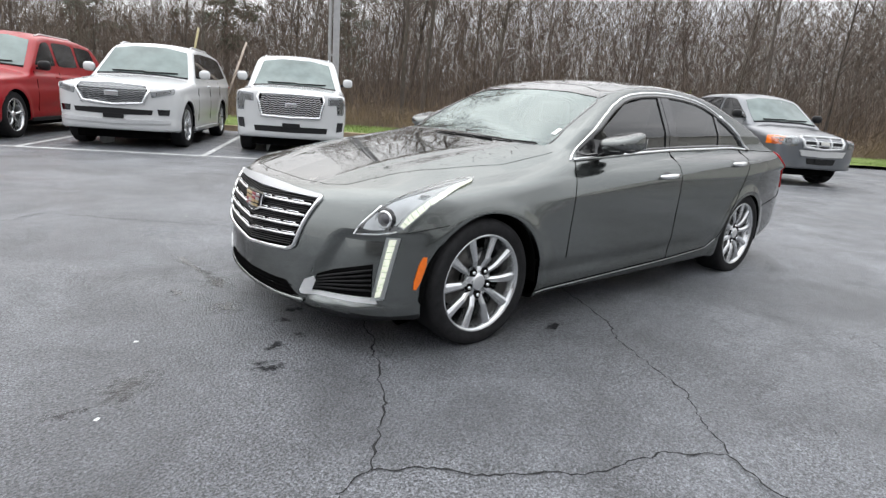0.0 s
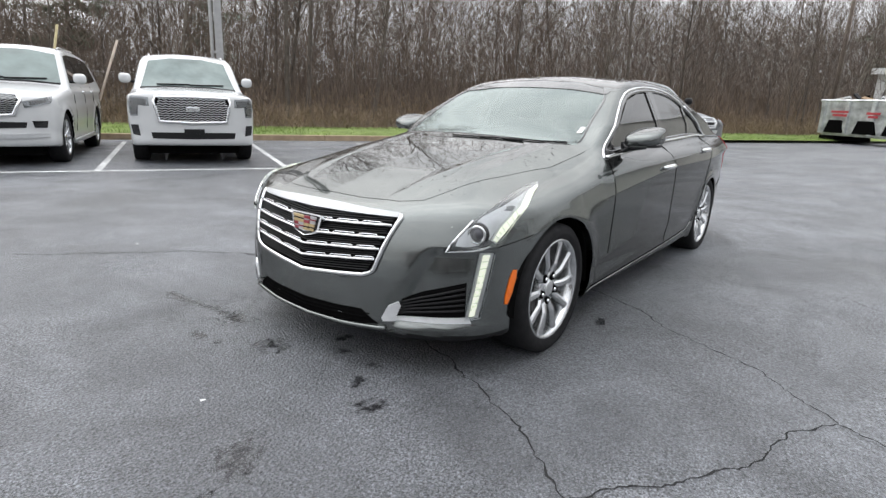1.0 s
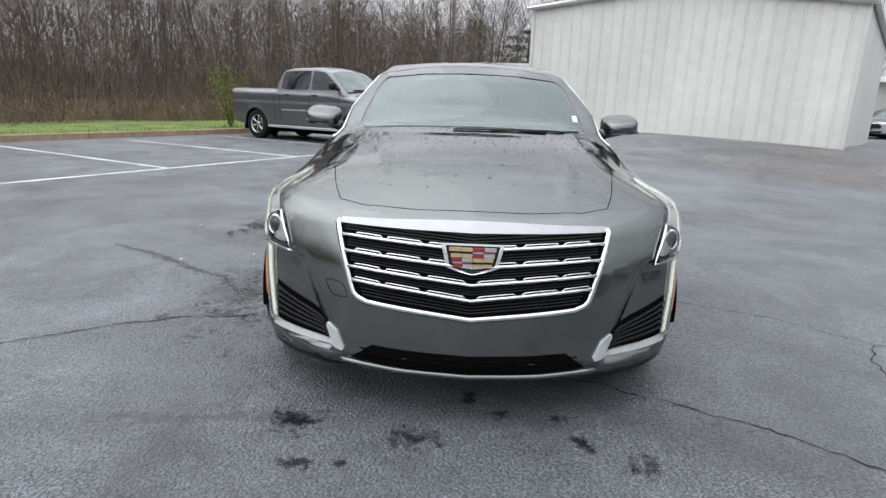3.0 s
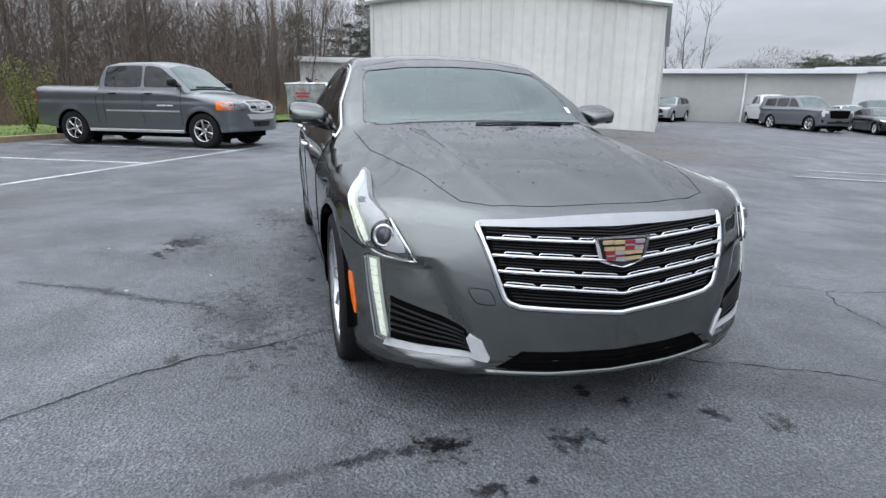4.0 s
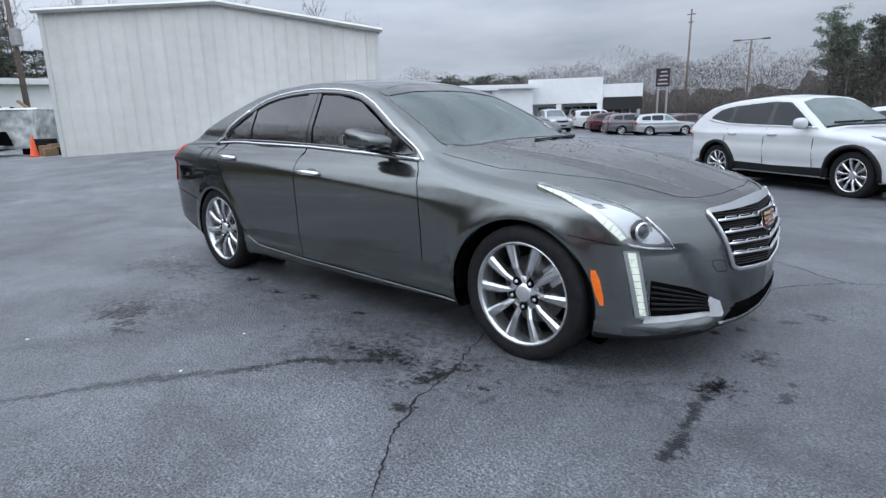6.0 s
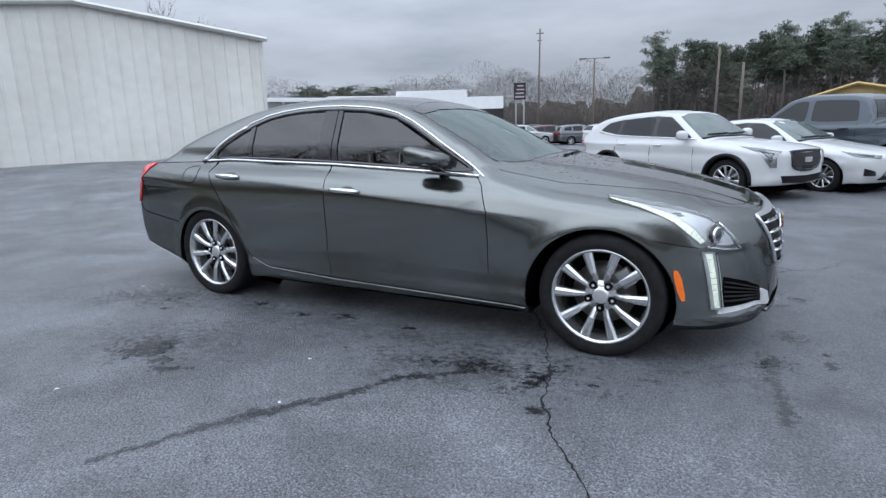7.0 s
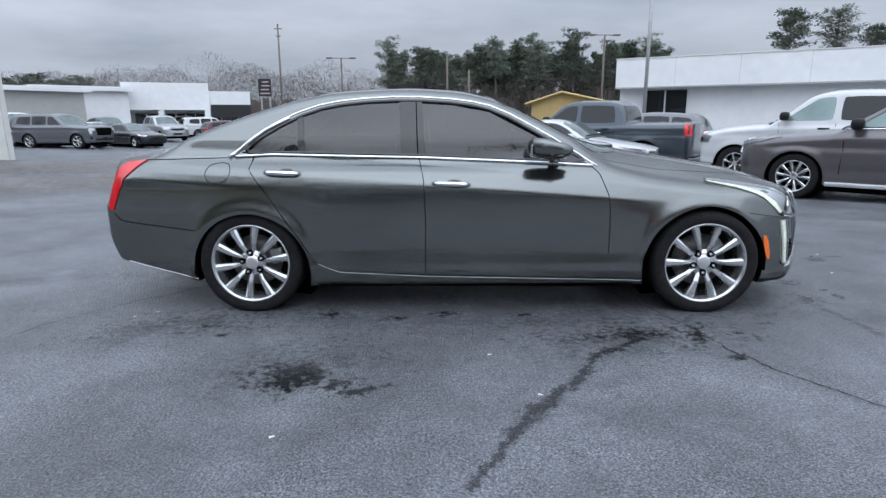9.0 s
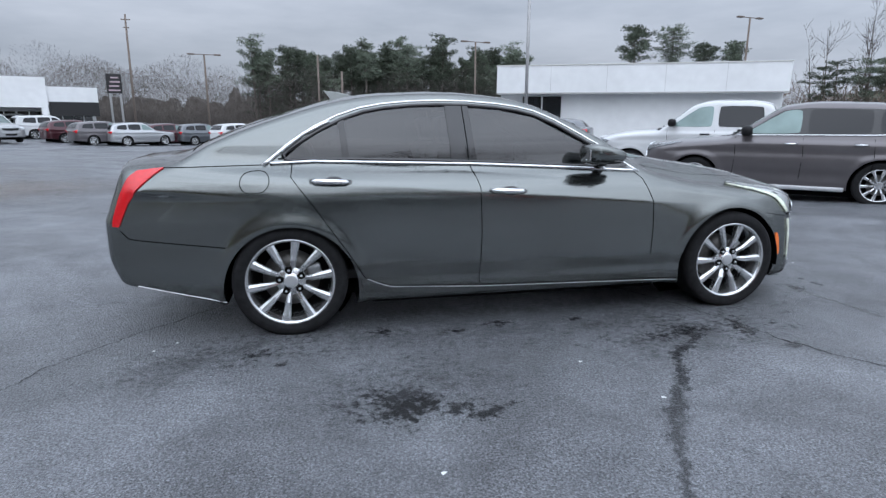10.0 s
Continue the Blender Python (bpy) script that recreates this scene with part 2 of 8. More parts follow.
def smin(a, b, k):
    return -smax(-a, -b, k)


class Shell:
    """A vehicle's skin as one smooth solid: below it a hull (plan, sides, bonnet and deck), above it a cabin."""

    def __init__(self, plan_front, lean_front, plan_rear, lean_rear, side, taper, top, crown, belly, roof, roof_crown, cabin, round_=0.05, cabin_round=0.06, blend=0.05, relief=None, floor=0.85):
        self.pf, self.lf, self.pr, self.lr = plan_front, lean_front, plan_rear, lean_rear
        self.side, self.taper, self.top, self.crown, self.belly = side, taper, top, crown, belly
        self.roof, self.rc, self.cabin = roof, roof_crown, cabin
        self.k, self.kc, self.kb, self.relief, self.floor = round_, cabin_round, blend, relief, floor

    def __call__(self, x, y, z):
        a = np.abs(y)
        d = smax(a - self.side(z) * self.taper(x), z - (self.top(x) - self.crown(a)), self.k)
        d = smax(d, x - self.pf(a) - self.lf(z), self.k)
        d = smax(d, self.pr(a) + self.lr(z) - x, self.k)
        d = smax(d, self.belly(x) - z, 0.03)
        y0, z0, slope = self.cabin
        c = smax(a - (y0 - slope * (z - z0)), z - (self.roof(x) - self.rc * a * a), self.kc)
        c = smax(c, self.floor - z, 0.05)
        d = smin(d, c, self.kb)
        if self.relief:
            d = d + self.relief(x, a, z)
        return d

    def normal(self, p):
        e = 0.004
        x, y, z = p[:, 0], p[:, 1], p[:, 2]
        g = np.stack([self(x + e, y, z) - self(x - e, y, z), self(x, y + e, z) - self(x, y - e, z), self(x, y, z + e) - self(x, y, z - e)], 1)
        return g / np.maximum(np.linalg.norm(g, axis=1, keepdims=True), 1e-9)

    def cast(self, start, way, reach=2.0, steps=90):
        """Where rays from outside first meet the skin."""
        start, way = np.asarray(start, float), np.asarray(way, float)
        ss = np.linspace(0, reach, steps)
        p = start[None] + way[None] * ss[:, None, None]
        inside = self(p[..., 0].ravel(), p[..., 1].ravel(), p[..., 2].ravel()).reshape(steps, -1) < 0
        first = np.where(inside.any(0), inside.argmax(0), steps - 1)
        lo, hi = ss[np.maximum(first - 1, 0)], ss[first]
        for _ in range(14):
            mid = (lo + hi) / 2
            p = start + way * mid[:, None]
            inside = self(p[:, 0], p[:, 1], p[:, 2]) < 0
            hi = np.where(inside, mid, hi)
            lo = np.where(inside, lo, mid)
        return start + way * lo[:, None]

    def onto(self, pts, toward):
        """Points carried onto the skin. toward: the outward azimuth in degrees, or 'up'."""
        pts = np.asarray(pts, float)
        if toward == "up":
            out = np.array([0, 0, 1.0])
            start = np.stack([pts[:, 0], pts[:, 1], np.full(len(pts), 2.4)], 1)
            return self.cast(start, np.tile(-out, (len(pts), 1)), 2.2, 56)
        a = radians(toward)
        out = np.array([math.cos(a), math.sin(a), 0])
        flat = pts - np.outer(pts @ out, out)
        base = 3.6 if toward in (0, 180) else 3.0 if toward % 90 else 1.4
        return self.cast(flat + out * base, np.tile(-out, (len(pts), 1)), base, 90 if base > 2 else 36)

    def mesh(self, xr, xf, centre_z, n_side=60, n_fan=18, n_up=60, cap_r=0.75, cap_f=0.85):
        """Vertices, faces: a net of rays out of a spine, closed over ends, roof and belly."""
        cols = []
        c0, c1 = xr + cap_r, xf - cap_f
        for i in range(n_fan):
            cols.append((c1, 90.0 * i / n_fan))
        for i in range(n_side):
            cols.append((c1 + (c0 - c1) * i / (n_side - 1), 90.0))
        for i in range(1, n_fan + 1):
            cols.append((c0, 90 + 90.0 * i / n_fan))
        el = np.concatenate([np.linspace(-90, -40, 7), np.linspace(-40, 90, n_up)[1:]])
        cx = np.array([c[0] for c in cols])[:, None] + 0 * el[None]
        az = np.radians(np.array([c[1] for c in cols]))[:, None] + 0 * el[None]
        e = np.radians(el)[None] + 0 * cx
        way = np.stack([np.cos(e) * np.cos(az), np.cos(e) * np.sin(az), np.sin(e)], 2).reshape(-1, 3)
        start = np.stack([cx, 0 * cx, 0 * cx + centre_z], 2).reshape(-1, 3)
        lo, hi = np.full(len(start), 0.035), np.full(len(start), 3.5)
        for s in np.linspace(0.05, 2.2, 100):
            p = start + way * s
            inside = self(p[:, 0], p[:, 1], p[:, 2]) < 0
            lo = np.where(inside & (lo >= s - 0.0220), s, lo)
        hi = lo + 0.0225
        for _ in range(12):
            mid = (lo + hi) / 2
            p = start + way * mid[:, None]
            inside = self(p[:, 0], p[:, 1], p[:, 2]) < 0
            lo, hi = np.where(inside, mid, lo), np.where(inside, hi, mid)
        p = start + way * lo[:, None]
        nc, ne = len(cols), len(el)
        grid = p.reshape(nc, ne, 3)
        grid[0, :, 1] = 0
        grid[-1, :, 1] = 0
        quads = []
        idx = np.arange(nc * ne).reshape(nc, ne)
        quads = np.stack([idx[:-1, :-1], idx[1:, :-1], idx[1:, 1:], idx[:-1, 1:]], 2).reshape(-1, 4)
        left = grid.reshape(-1, 3)
        right = left * np.array([1, -1, 1])
        vs = np.concatenate([left, right])
        fs = np.concatenate([quads, quads[:, ::-1] + len(left)])
        return vs, fs


def shell_part(name, shell, vs, fs, material, parent, label=""):
    """A piece of the skin, with the skin's own normals, so that pieces meet without a seam in the shading."""
    used = np.unique(fs)
    back = np.full(len(vs), -1)
    back[used] = np.arange(len(used))
    v, f = vs[used], back[fs]
    keep = []
    for q in f.tolist():
        r = []
        for i in q:
            if i not in r:
                r.append(i)
        if len(r) > 2:
            keep.append(r)
    me = bpy.data.meshes.new(name)
    me.from_pydata(v.tolist(), [], keep)
    me.materials.append(material)
    me.polygons.foreach_set("use_smooth", [True] * len(me.polygons))
    me.normals_split_custom_set_from_vertices(shell.normal(v).tolist())
    ob = new(name, me)
    ob.parent = parent
    if label:
        tagged(ob, label)
    return ob


def resample(points, step, closed=False):
    pts = [np.asarray(p, float) for p in points]
    if closed:
        pts = pts + [pts[0]]
    out = []
    for a, b in zip(pts[:-1], pts[1:]):
        n = max(1, int(np.linalg.norm(b - a) / step))
        out += [a + (b - a) * i / n for i in range(n)]
    if not closed:
        out.append(pts[-1])
    return np.array(out)


def rounded(points, turns=2, closed=True):
    """Chaikin's corner cutting."""
    pts = [np.asarray(p, float) for p in points]
    for _ in range(turns):
        out = []
        n = len(pts)
        for i in range(n if closed else n - 1):
            a, b = pts[i], pts[(i + 1) % n]
            out += [a * 0.75 + b * 0.25, a * 0.25 + b * 0.75]
        pts = out if closed else [pts[0]] + out + [pts[-1]]
    return pts


def soft(points, r=0.05):
    """The outline with its corners rounded by about r."""
    pts = [np.asarray(p, float) for p in points]
    out = []
    for i, p in enumerate(pts):
        for q in (pts[i - 1], pts[(i + 1) % len(pts)]):
            d = q - p
            n = max(np.linalg.norm(d), 1e-6)
            out.append(p + d * min(0.45, r / n))
    return rounded(out, 1)


def in_poly(px, py, poly):
    inside = np.zeros(len(px), bool)
    n = len(poly)
    for i in range(n):
        (x0, y0), (x1, y1) = poly[i][:2], poly[(i + 1) % n][:2]
        if y0 == y1:
            continue
        hit = ((y0 > py) != (y1 > py)) & (px < (x1 - x0) * (py - y0) / (y1 - y0) + x0)
        inside ^= hit
    return inside


def patch(name, shell, outline, toward, material, parent, lift=0.004, depth=0.012, cell=0.05, label="", smooth_outline=1):
    """A plate that follows the skin inside an outline of (x, y, z) points seen from an outward azimuth (or 'up')."""
    pts = np.array(rounded(outline, smooth_outline) if smooth_outline else [np.asarray(p, float) for p in outline])
    if toward == "up":
        ua, va = np.array([1.0, 0, 0]), np.array([0, 1.0, 0])
    else:
        a = radians(toward)
        ua, va = np.array([-math.sin(a), math.cos(a), 0]), np.array([0, 0, 1.0])
    flat = resample(np.stack([pts @ ua, pts @ va], 1), cell * 0.7, True)
    bm = bmesh.new()
    bm.faces.new([bm.verts.new((p[0], p[1], 0)) for p in flat])
    lo, hi = flat.min(0), flat.max(0)
    for axis in (0, 1):
        no = (1, 0, 0) if axis == 0 else (0, 1, 0)
        q = lo[axis] + cell * 0.51
        while q < hi[axis]:
            co = (q, 0, 0) if axis == 0 else (0, q, 0)
            bmesh.ops.bisect_plane(bm, geom=bm.verts[:] + bm.edges[:] + bm.faces[:], dist=1e-5, plane_co=co, plane_no=no)
            q += cell
    bmesh.ops.triangulate(bm, faces=[f for f in bm.faces if len(f.verts) > 4])
    vs = np.array([v.co[:] for v in bm.verts])
    world_pts = np.outer(vs[:, 0], ua) + np.outer(vs[:, 1], va)
    p = shell.onto(world_pts, toward)
    n = shell.normal(p)
    q = p + n * lift
    for v, c in zip(bm.verts, q):
        v.co = c
    bm.normal_update()
    if bm.faces and sum(f.normal.dot(Vector(n[f.verts[0].index])) for f in bm.faces) < 0:
        bmesh.ops.reverse_faces(bm, faces=bm.faces)
    bm.verts.index_update()
    rim = [e for e in bm.edges if e.is_boundary]
    normal_of = {v: Vector(n[v.index]) for v in bm.verts}
    r = bmesh.ops.extrude_edge_only(bm, edges=rim)
    fresh = [g for g in r["geom"] if isinstance(g, bmesh.types.BMVert)]
    for v in fresh:
        mate = min((e.other_vert(v) for e in v.link_edges if e.other_vert(v) in normal_of), key=lambda w: (w.co - v.co).length)
        v.co = v.co - normal_of[mate] * depth
    for f in bm.faces:
        f.smooth = True
    for e in rim:
        e.smooth = False
    return part(name, bm, material, parent, label)


def line_on(shell, points, toward, step=0.03, lift=0.0, closed=False):
    pts = resample(points, step, closed)
    p = shell.onto(pts, toward)
    return (p + shell.normal(p) * lift).tolist()


def strip(name, shell, points, toward, radius, material, parent, lift=0.0, step=0.03, closed=False, sides=6, label="", flat=1.0):
    return part(name, tube(line_on(shell, points, toward, step, lift, closed), radius, sides, closed, flat), material, parent, label, True)


def mirror_y(points):
    return [(p[0], -p[1], p[2]) for p in points]


# ---- wheels ----
def road_wheel(parent, x, y, z, radius, rim, width, spokes, material, turn=0.0, dark=DARK):
    """A wheel with its axis along y, its outer face towards the sign of y."""
    s = 1 if y > 0 else -1
    w = width / 2
    k = radius - rim
    out = part("wheel", lathe([(rim * 0.99, w * 0.55), (rim * 1.02, w * 0.92), (rim * 0.985, w * 0.97), (rim * 0.94, w * 0.80), (rim * 0.9, w * 0.45), (rim * 0.87, -w * 0.6)], 48), material, parent, smooth=True)
    out.matrix_basis = pose(x, y - s * w, z, 0, turn, 0 if s > 0 else 180)
    part("tyre", lathe([(rim * 0.98, -w), (rim + k * 0.3, -w * 1.03), (rim + k * 0.72, -w), (radius * 0.985, -w * 0.86), (radius, -w * 0.55), (radius, w * 0.55), (radius * 0.985, w * 0.86), (rim + k * 0.72, w), (rim + k * 0.3, w * 1.03), (rim * 1.0, w * 0.93)], 64), RUBBER, out, smooth=True)
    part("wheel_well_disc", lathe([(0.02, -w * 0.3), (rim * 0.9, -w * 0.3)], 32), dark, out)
    part("brake_disc", lathe([(rim * 0.22, -w * 0.1), (rim * 0.66, -w * 0.1), (rim * 0.66, -w * 0.25)], 40), DISC, out, smooth=True)
    ds = []
    for i in range(spokes):
        a = 2 * math.pi * (i + 0.5) / spokes
        vs = []
        for r, hw, yo, th in ((rim * 0.26, rim * 0.058, w * 0.645, 0.04), (rim * 0.50, rim * 0.068, w * 0.82, 0.045), (rim * 0.965, rim * 0.105, w * 0.84, 0.05)):
            for dy, dt in ((yo - th, -hw), (yo - 0.010, -hw), (yo, -hw * 0.45), (yo - 0.002, hw * 0.45), (yo - 0.012, hw), (yo - th, hw)):
                vs.append((r * math.cos(a) - dt * math.sin(a), dy, r * math.sin(a) + dt * math.cos(a)))
        fs = [(j * 6 + q, j * 6 + (q + 1) % 6, (j + 1) * 6 + (q + 1) % 6, (j + 1) * 6 + q) for j in (0, 1) for q in range(6)]
        ds.append((vs, [], fs))
    return out, ds


def full_wheel(parent, x, y, z, radius, rim, width, spokes=10, material=None, turn=0.0):
    """A close wheel: spokes, lug nuts and cap as pieces of their own."""
    material = material or ALLOY
    out, ds = road_wheel(parent, x, y, z, radius, rim, width, spokes, material, turn)
    w = width / 2
    for d in ds:
        part("spoke", d, material, out)
    part("hub", lathe([(0.001, w * 0.70), (rim * 0.165, w * 0.70), (rim * 0.175, w * 0.66), (rim * 0.20, w * 0.63), (rim * 0.32, w * 0.64), (rim * 0.335, w * 0.60), (rim * 0.34, w * 0.3)], 40), material, out, smooth=True)
    part("centre_cap", lathe([(0.001, w * 0.735), (rim * 0.125, w * 0.73), (rim * 0.150, w * 0.715), (rim * 0.155, w * 0.68)], 32), SATIN, out, "silver centre cap with a plain crest", True)
    for i in range(5):
        a = 2 * math.pi * i / 5
        vs, es, fs = lathe([(0.001, w * 0.76), (0.0075, w * 0.755), (0.0105, w * 0.71), (0.0110, w * 0.55)], 10)
        part("lug_hole", tube([(rim * 0.262 * math.cos(a), w * 0.60, rim * 0.262 * math.sin(a)), (rim * 0.262 * math.cos(a), w * 0.70, rim * 0.262 * math.sin(a))], rim * 0.080, 14), DARK, out)
        part("lug_nut", ([(v[0] + rim * 0.262 * math.cos(a), v[1], v[2] + rim * 0.262 * math.sin(a)) for v in vs], es, fs), CHROME, out)
    part("valve", tube([(rim * 0.86 * math.cos(2.9), w * 0.5, rim * 0.86 * math.sin(2.9)), (rim * 0.80 * math.cos(2.9), w * 0.72, rim * 0.80 * math.sin(2.9))], 0.005, 6), BLACK, out)
    return out


def plain_wheel(parent, x, y, z, radius, rim, width, spokes=6, material=None, turn=0.0):
    material = material or ALLOY
    out, ds = road_wheel(parent, x, y, z, radius, rim, width, spokes, material, turn)
    w = width / 2
    part("spokes", merge(*ds, lathe([(0.001, w * 0.76), (rim * 0.2, w * 0.74), (rim * 0.26, w * 0.6), (rim * 0.27, w * 0.3)], 20)), material, out)
    return out


def cut_arches(vs, fs, arches, inner=0.45):
    """Opens the wheel arches: faces inside go, the rim is drawn onto a true arc."""
    inside = np.zeros(len(vs), bool)
    for cx, cz, r in arches:
        dx, dz = vs[:, 0] - cx, vs[:, 2] - cz
        d = np.hypot(dx, dz)
        hit = (d < r) & (np.abs(vs[:, 1]) > inner) & (vs[:, 2] < cz + r)
        inside |= hit
    gone = inside[fs].all(1)
    fs = fs[~gone]
    used = np.zeros(len(vs), bool)
    used[fs.ravel()] = True
    for cx, cz, r in arches:
        dx, dz = vs[:, 0] - cx, vs[:, 2] - cz
        d = np.hypot(dx, dz)
        hit = (d < r) & inside & used & (vs[:, 2] > 0.12)
        f = r / np.maximum(d, 1e-6)
        vs[hit, 0] = cx + dx[hit] * f[hit]
        vs[hit, 2] = cz + dz[hit] * f[hit]
    return vs, fs


def arch_liner(parent, cx, cz, r, y0, y1):
    vs, fs = [], []
    n = 24
    for i in range(n + 1):
        a = radians(-4 + 188 * i / n)
        vs += [(cx + r * math.cos(a), y0, cz + r * math.sin(a)), (cx + r * math.cos(a), y1, cz + r * math.sin(a))]
    for i in range(n):
        fs.append((2 * i, 2 * i + 1, 2 * i + 3, 2 * i + 2))
    fs.append(tuple(2 * i for i in range(n + 1)))
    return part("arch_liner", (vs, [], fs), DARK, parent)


# ---- the grey saloon ----
WB = 1.455
ARCHES = ((1.44, 0.302, 0.388), (-1.445, 0.272, 0.384))


def flare(x, a, z):
    d = 0
    for cx, cz, r in ARCHES:
        q = np.hypot(x - cx, z - cz)
        d = d - 0.011 * np.exp(-(((q - r - 0.015) / 0.05) ** 2)) * np.clip((a - 0.55) * 6, 0, 1)
    # above a line that falls towards the front the side leans in; below it tucks under
    line = 0.815 - 0.078 * x
    on = np.clip((a - 0.55) * 5, 0, 1) * np.clip((1.55 - x) * 1.6, 0, 1) * np.clip((x + 2.4) * 2, 0, 1) * np.clip((1.11 - z) / 0.12, 0, 1)
    up = z - line
    d = d + on * (1 - 0.7 * np.clip((x - 0.80) * 2.5, 0, 1)) * 0.36 * np.minimum((np.sqrt(up * up + 0.00006) + up) / 2, 0.11)
    # the front wing leans in from lower down
    wing = np.clip((x - 0.80) * 2.5, 0, 1) * np.clip((1.95 - x) * 2.5, 0, 1) * np.clip((a - 0.55) * 5, 0, 1)
    lift = z - 0.66
    d = d + wing * np.minimum(0.26 * (np.sqrt(lift * lift + 0.006) + lift) / 2, 0.06) * np.clip((1.08 - z) / 0.12, 0, 1)
    d = d + 0.010 * np.exp(-(((z - 0.33) / 0.05) ** 2)) * np.clip((a - 0.7) * 6, 0, 1) * np.clip((1.35 - np.abs(x)) * 4, 0, 1)
    # the nose stands proud of the corners along a line from lamp to chin
    edge = a - 0.43 - (z - 0.24) * 0.42
    front = np.clip((x - 1.75) * 3, 0, 1)
    d = d + 0.024 * np.clip(edge / 0.060, 0, 1) ** 2 * np.clip(1.25 - edge / 0.34, 0, 1) * front * np.clip((0.612 - z) * 26, 0, 1) * np.clip((z - 0.235) * 30, 0, 1)
    # a ledge runs below the vents, round the corner
    d = d - 0.014 * np.clip((0.275 - z) * 40, 0, 1) * front * np.clip((a - 0.43) * 10, 0, 1) * np.clip((2.4 - x) * 4, 0, 1)
    # two soft folds run down the bonnet
    fold = 0.50 - 0.13 * (x - 0.9)
    d = d - 0.007 * np.exp(-(((a - fold) / 0.035) ** 2)) * np.clip((x - 0.85) * 1.6, 0, 1) * np.clip((2.2 - x) * 2.5, 0, 1) * np.clip((z - 0.55) * 8, 0, 1)
    return d


SALOON = Shell(
    Curve((0, 2.297), (0.2, 2.286), (0.42, 2.246), (0.60, 2.155), (0.735, 2.055), (0.825, 1.93), (0.875, 1.78), (0.95, 1.5)),
    Curve((0.12, -0.07), (0.20, -0.025), (0.28, 0), (0.45, 0), (0.58, -0.015), (0.70, -0.06), (0.80, -0.13), (1.0, -0.34)),
    Curve((0, -2.55), (0.4, -2.535), (0.65, -2.485), (0.8, -2.41), (0.92, -2.25)),
    Curve((0.2, 0.12), (0.35, 0.04), (0.5, 0.0), (0.66, 0.0), (0.75, 0.03), (0.85, 0.068), (0.95, 0.108), (1.05, 0.15)),
    Curve((0.12, 0.86), (0.22, 0.890), (0.33, 0.912), (0.5, 0.920), (0.68, 0.924), (0.80, 0.922), (0.9, 0.905), (1.0, 0.855), (1.1, 0.75)),
    Curve((-2.6, 0.80), (-2.2, 0.905), (-1.7, 0.975), (-1.2, 1.0), (1.2, 1.0), (1.45, 0.984), (1.75, 0.955), (2.3, 0.91)),
    Curve((-2.62, 0.985), (-2.5, 1.012), (-2.2, 1.045), (-1.6, 1.062), (0.4, 1.062), (0.85, 1.04), (1.1, 1.0), (1.4, 0.953), (1.75, 0.885), (2.0, 0.815), (2.17, 0.76), (2.35, 0.70)),
    Curve((0, 0), (0.4, 0.010), (0.65, 0.035), (0.8, 0.08), (0.92, 0.15)),
    Curve((-2.6, 0.34), (-2.3, 0.31), (-1.8, 0.205), (-1.0, 0.180), (1.0, 0.190), (1.6, 0.20), (2.0, 0.19), (2.35, 0.185)),
    Curve((-3.2, 0.30), (-2.5, 0.70), (-2.25, 0.96), (-1.82, 1.19), (-1.39, 1.335), (-1.135, 1.40), (-0.887, 1.435), (-0.48, 1.45), (-0.15, 1.432), (0.09, 1.387), (0.25, 1.327), (0.5, 1.21), (0.79, 1.06), (1.1, 0.89), (1.6, 0.55)),
    0.11, (0.80, 1.0, 0.53), 0.045, 0.05, 0.045, flare)

DLO = [(-1.53, 1.012), (-1.3, 1.022), (-0.36, 0.998), (0.30, 0.968), (0.72, 0.945), (0.60, 1.03), (0.44, 1.125), (0.144, 1.285), (-0.075, 1.337), (-0.44, 1.362), (-0.81, 1.347), (-1.07, 1.30), (-1.34, 1.172)]
FRONT_DOOR = [(-0.361, 1.0), (-0.322, 0.86), (-0.312, 0.575), (-0.319, 0.335), (-0.317, 0.253), (0.824, 0.231), (0.834, 0.40), (0.834, 0.572), (0.823, 0.749), (0.771, 0.889), (0.716, 0.945)]
REAR_DOOR = [(-1.418, 1.01), (-1.424, 0.935), (-1.318, 0.794), (-1.122, 0.503), (-1.023, 0.336), (-0.879, 0.279), (-0.317, 0.253), (-0.319, 0.335), (-0.312, 0.575), (-0.322, 0.86), (-0.361, 1.0)]
BONNET = [(0.86, 0.0), (0.86, 0.5), (0.82, 0.71), (1.2, 0.685), (1.6, 0.615), (1.9, 0.545), (2.03, 0.50), (2.085, 0.40), (2.115, 0.2), (2.12, 0.0)]
SCREEN = [(0, 1.028), (0.4, 1.020), (0.645, 1.0), (0.64, 1.06), (0.57, 1.325), (0.3, 1.378), (0, 1.388), (-0.3, 1.378), (-0.57, 1.325), (-0.64, 1.06), (-0.645, 1.0), (-0.4, 1.020)]
BACKLIGHT = [(0, 1.12), (0.40, 1.115), (0.49, 1.125), (0.50, 1.29), (0.3, 1.355), (0, 1.365), (-0.3, 1.355), (-0.50, 1.29), (-0.49, 1.125), (-0.40, 1.115)]


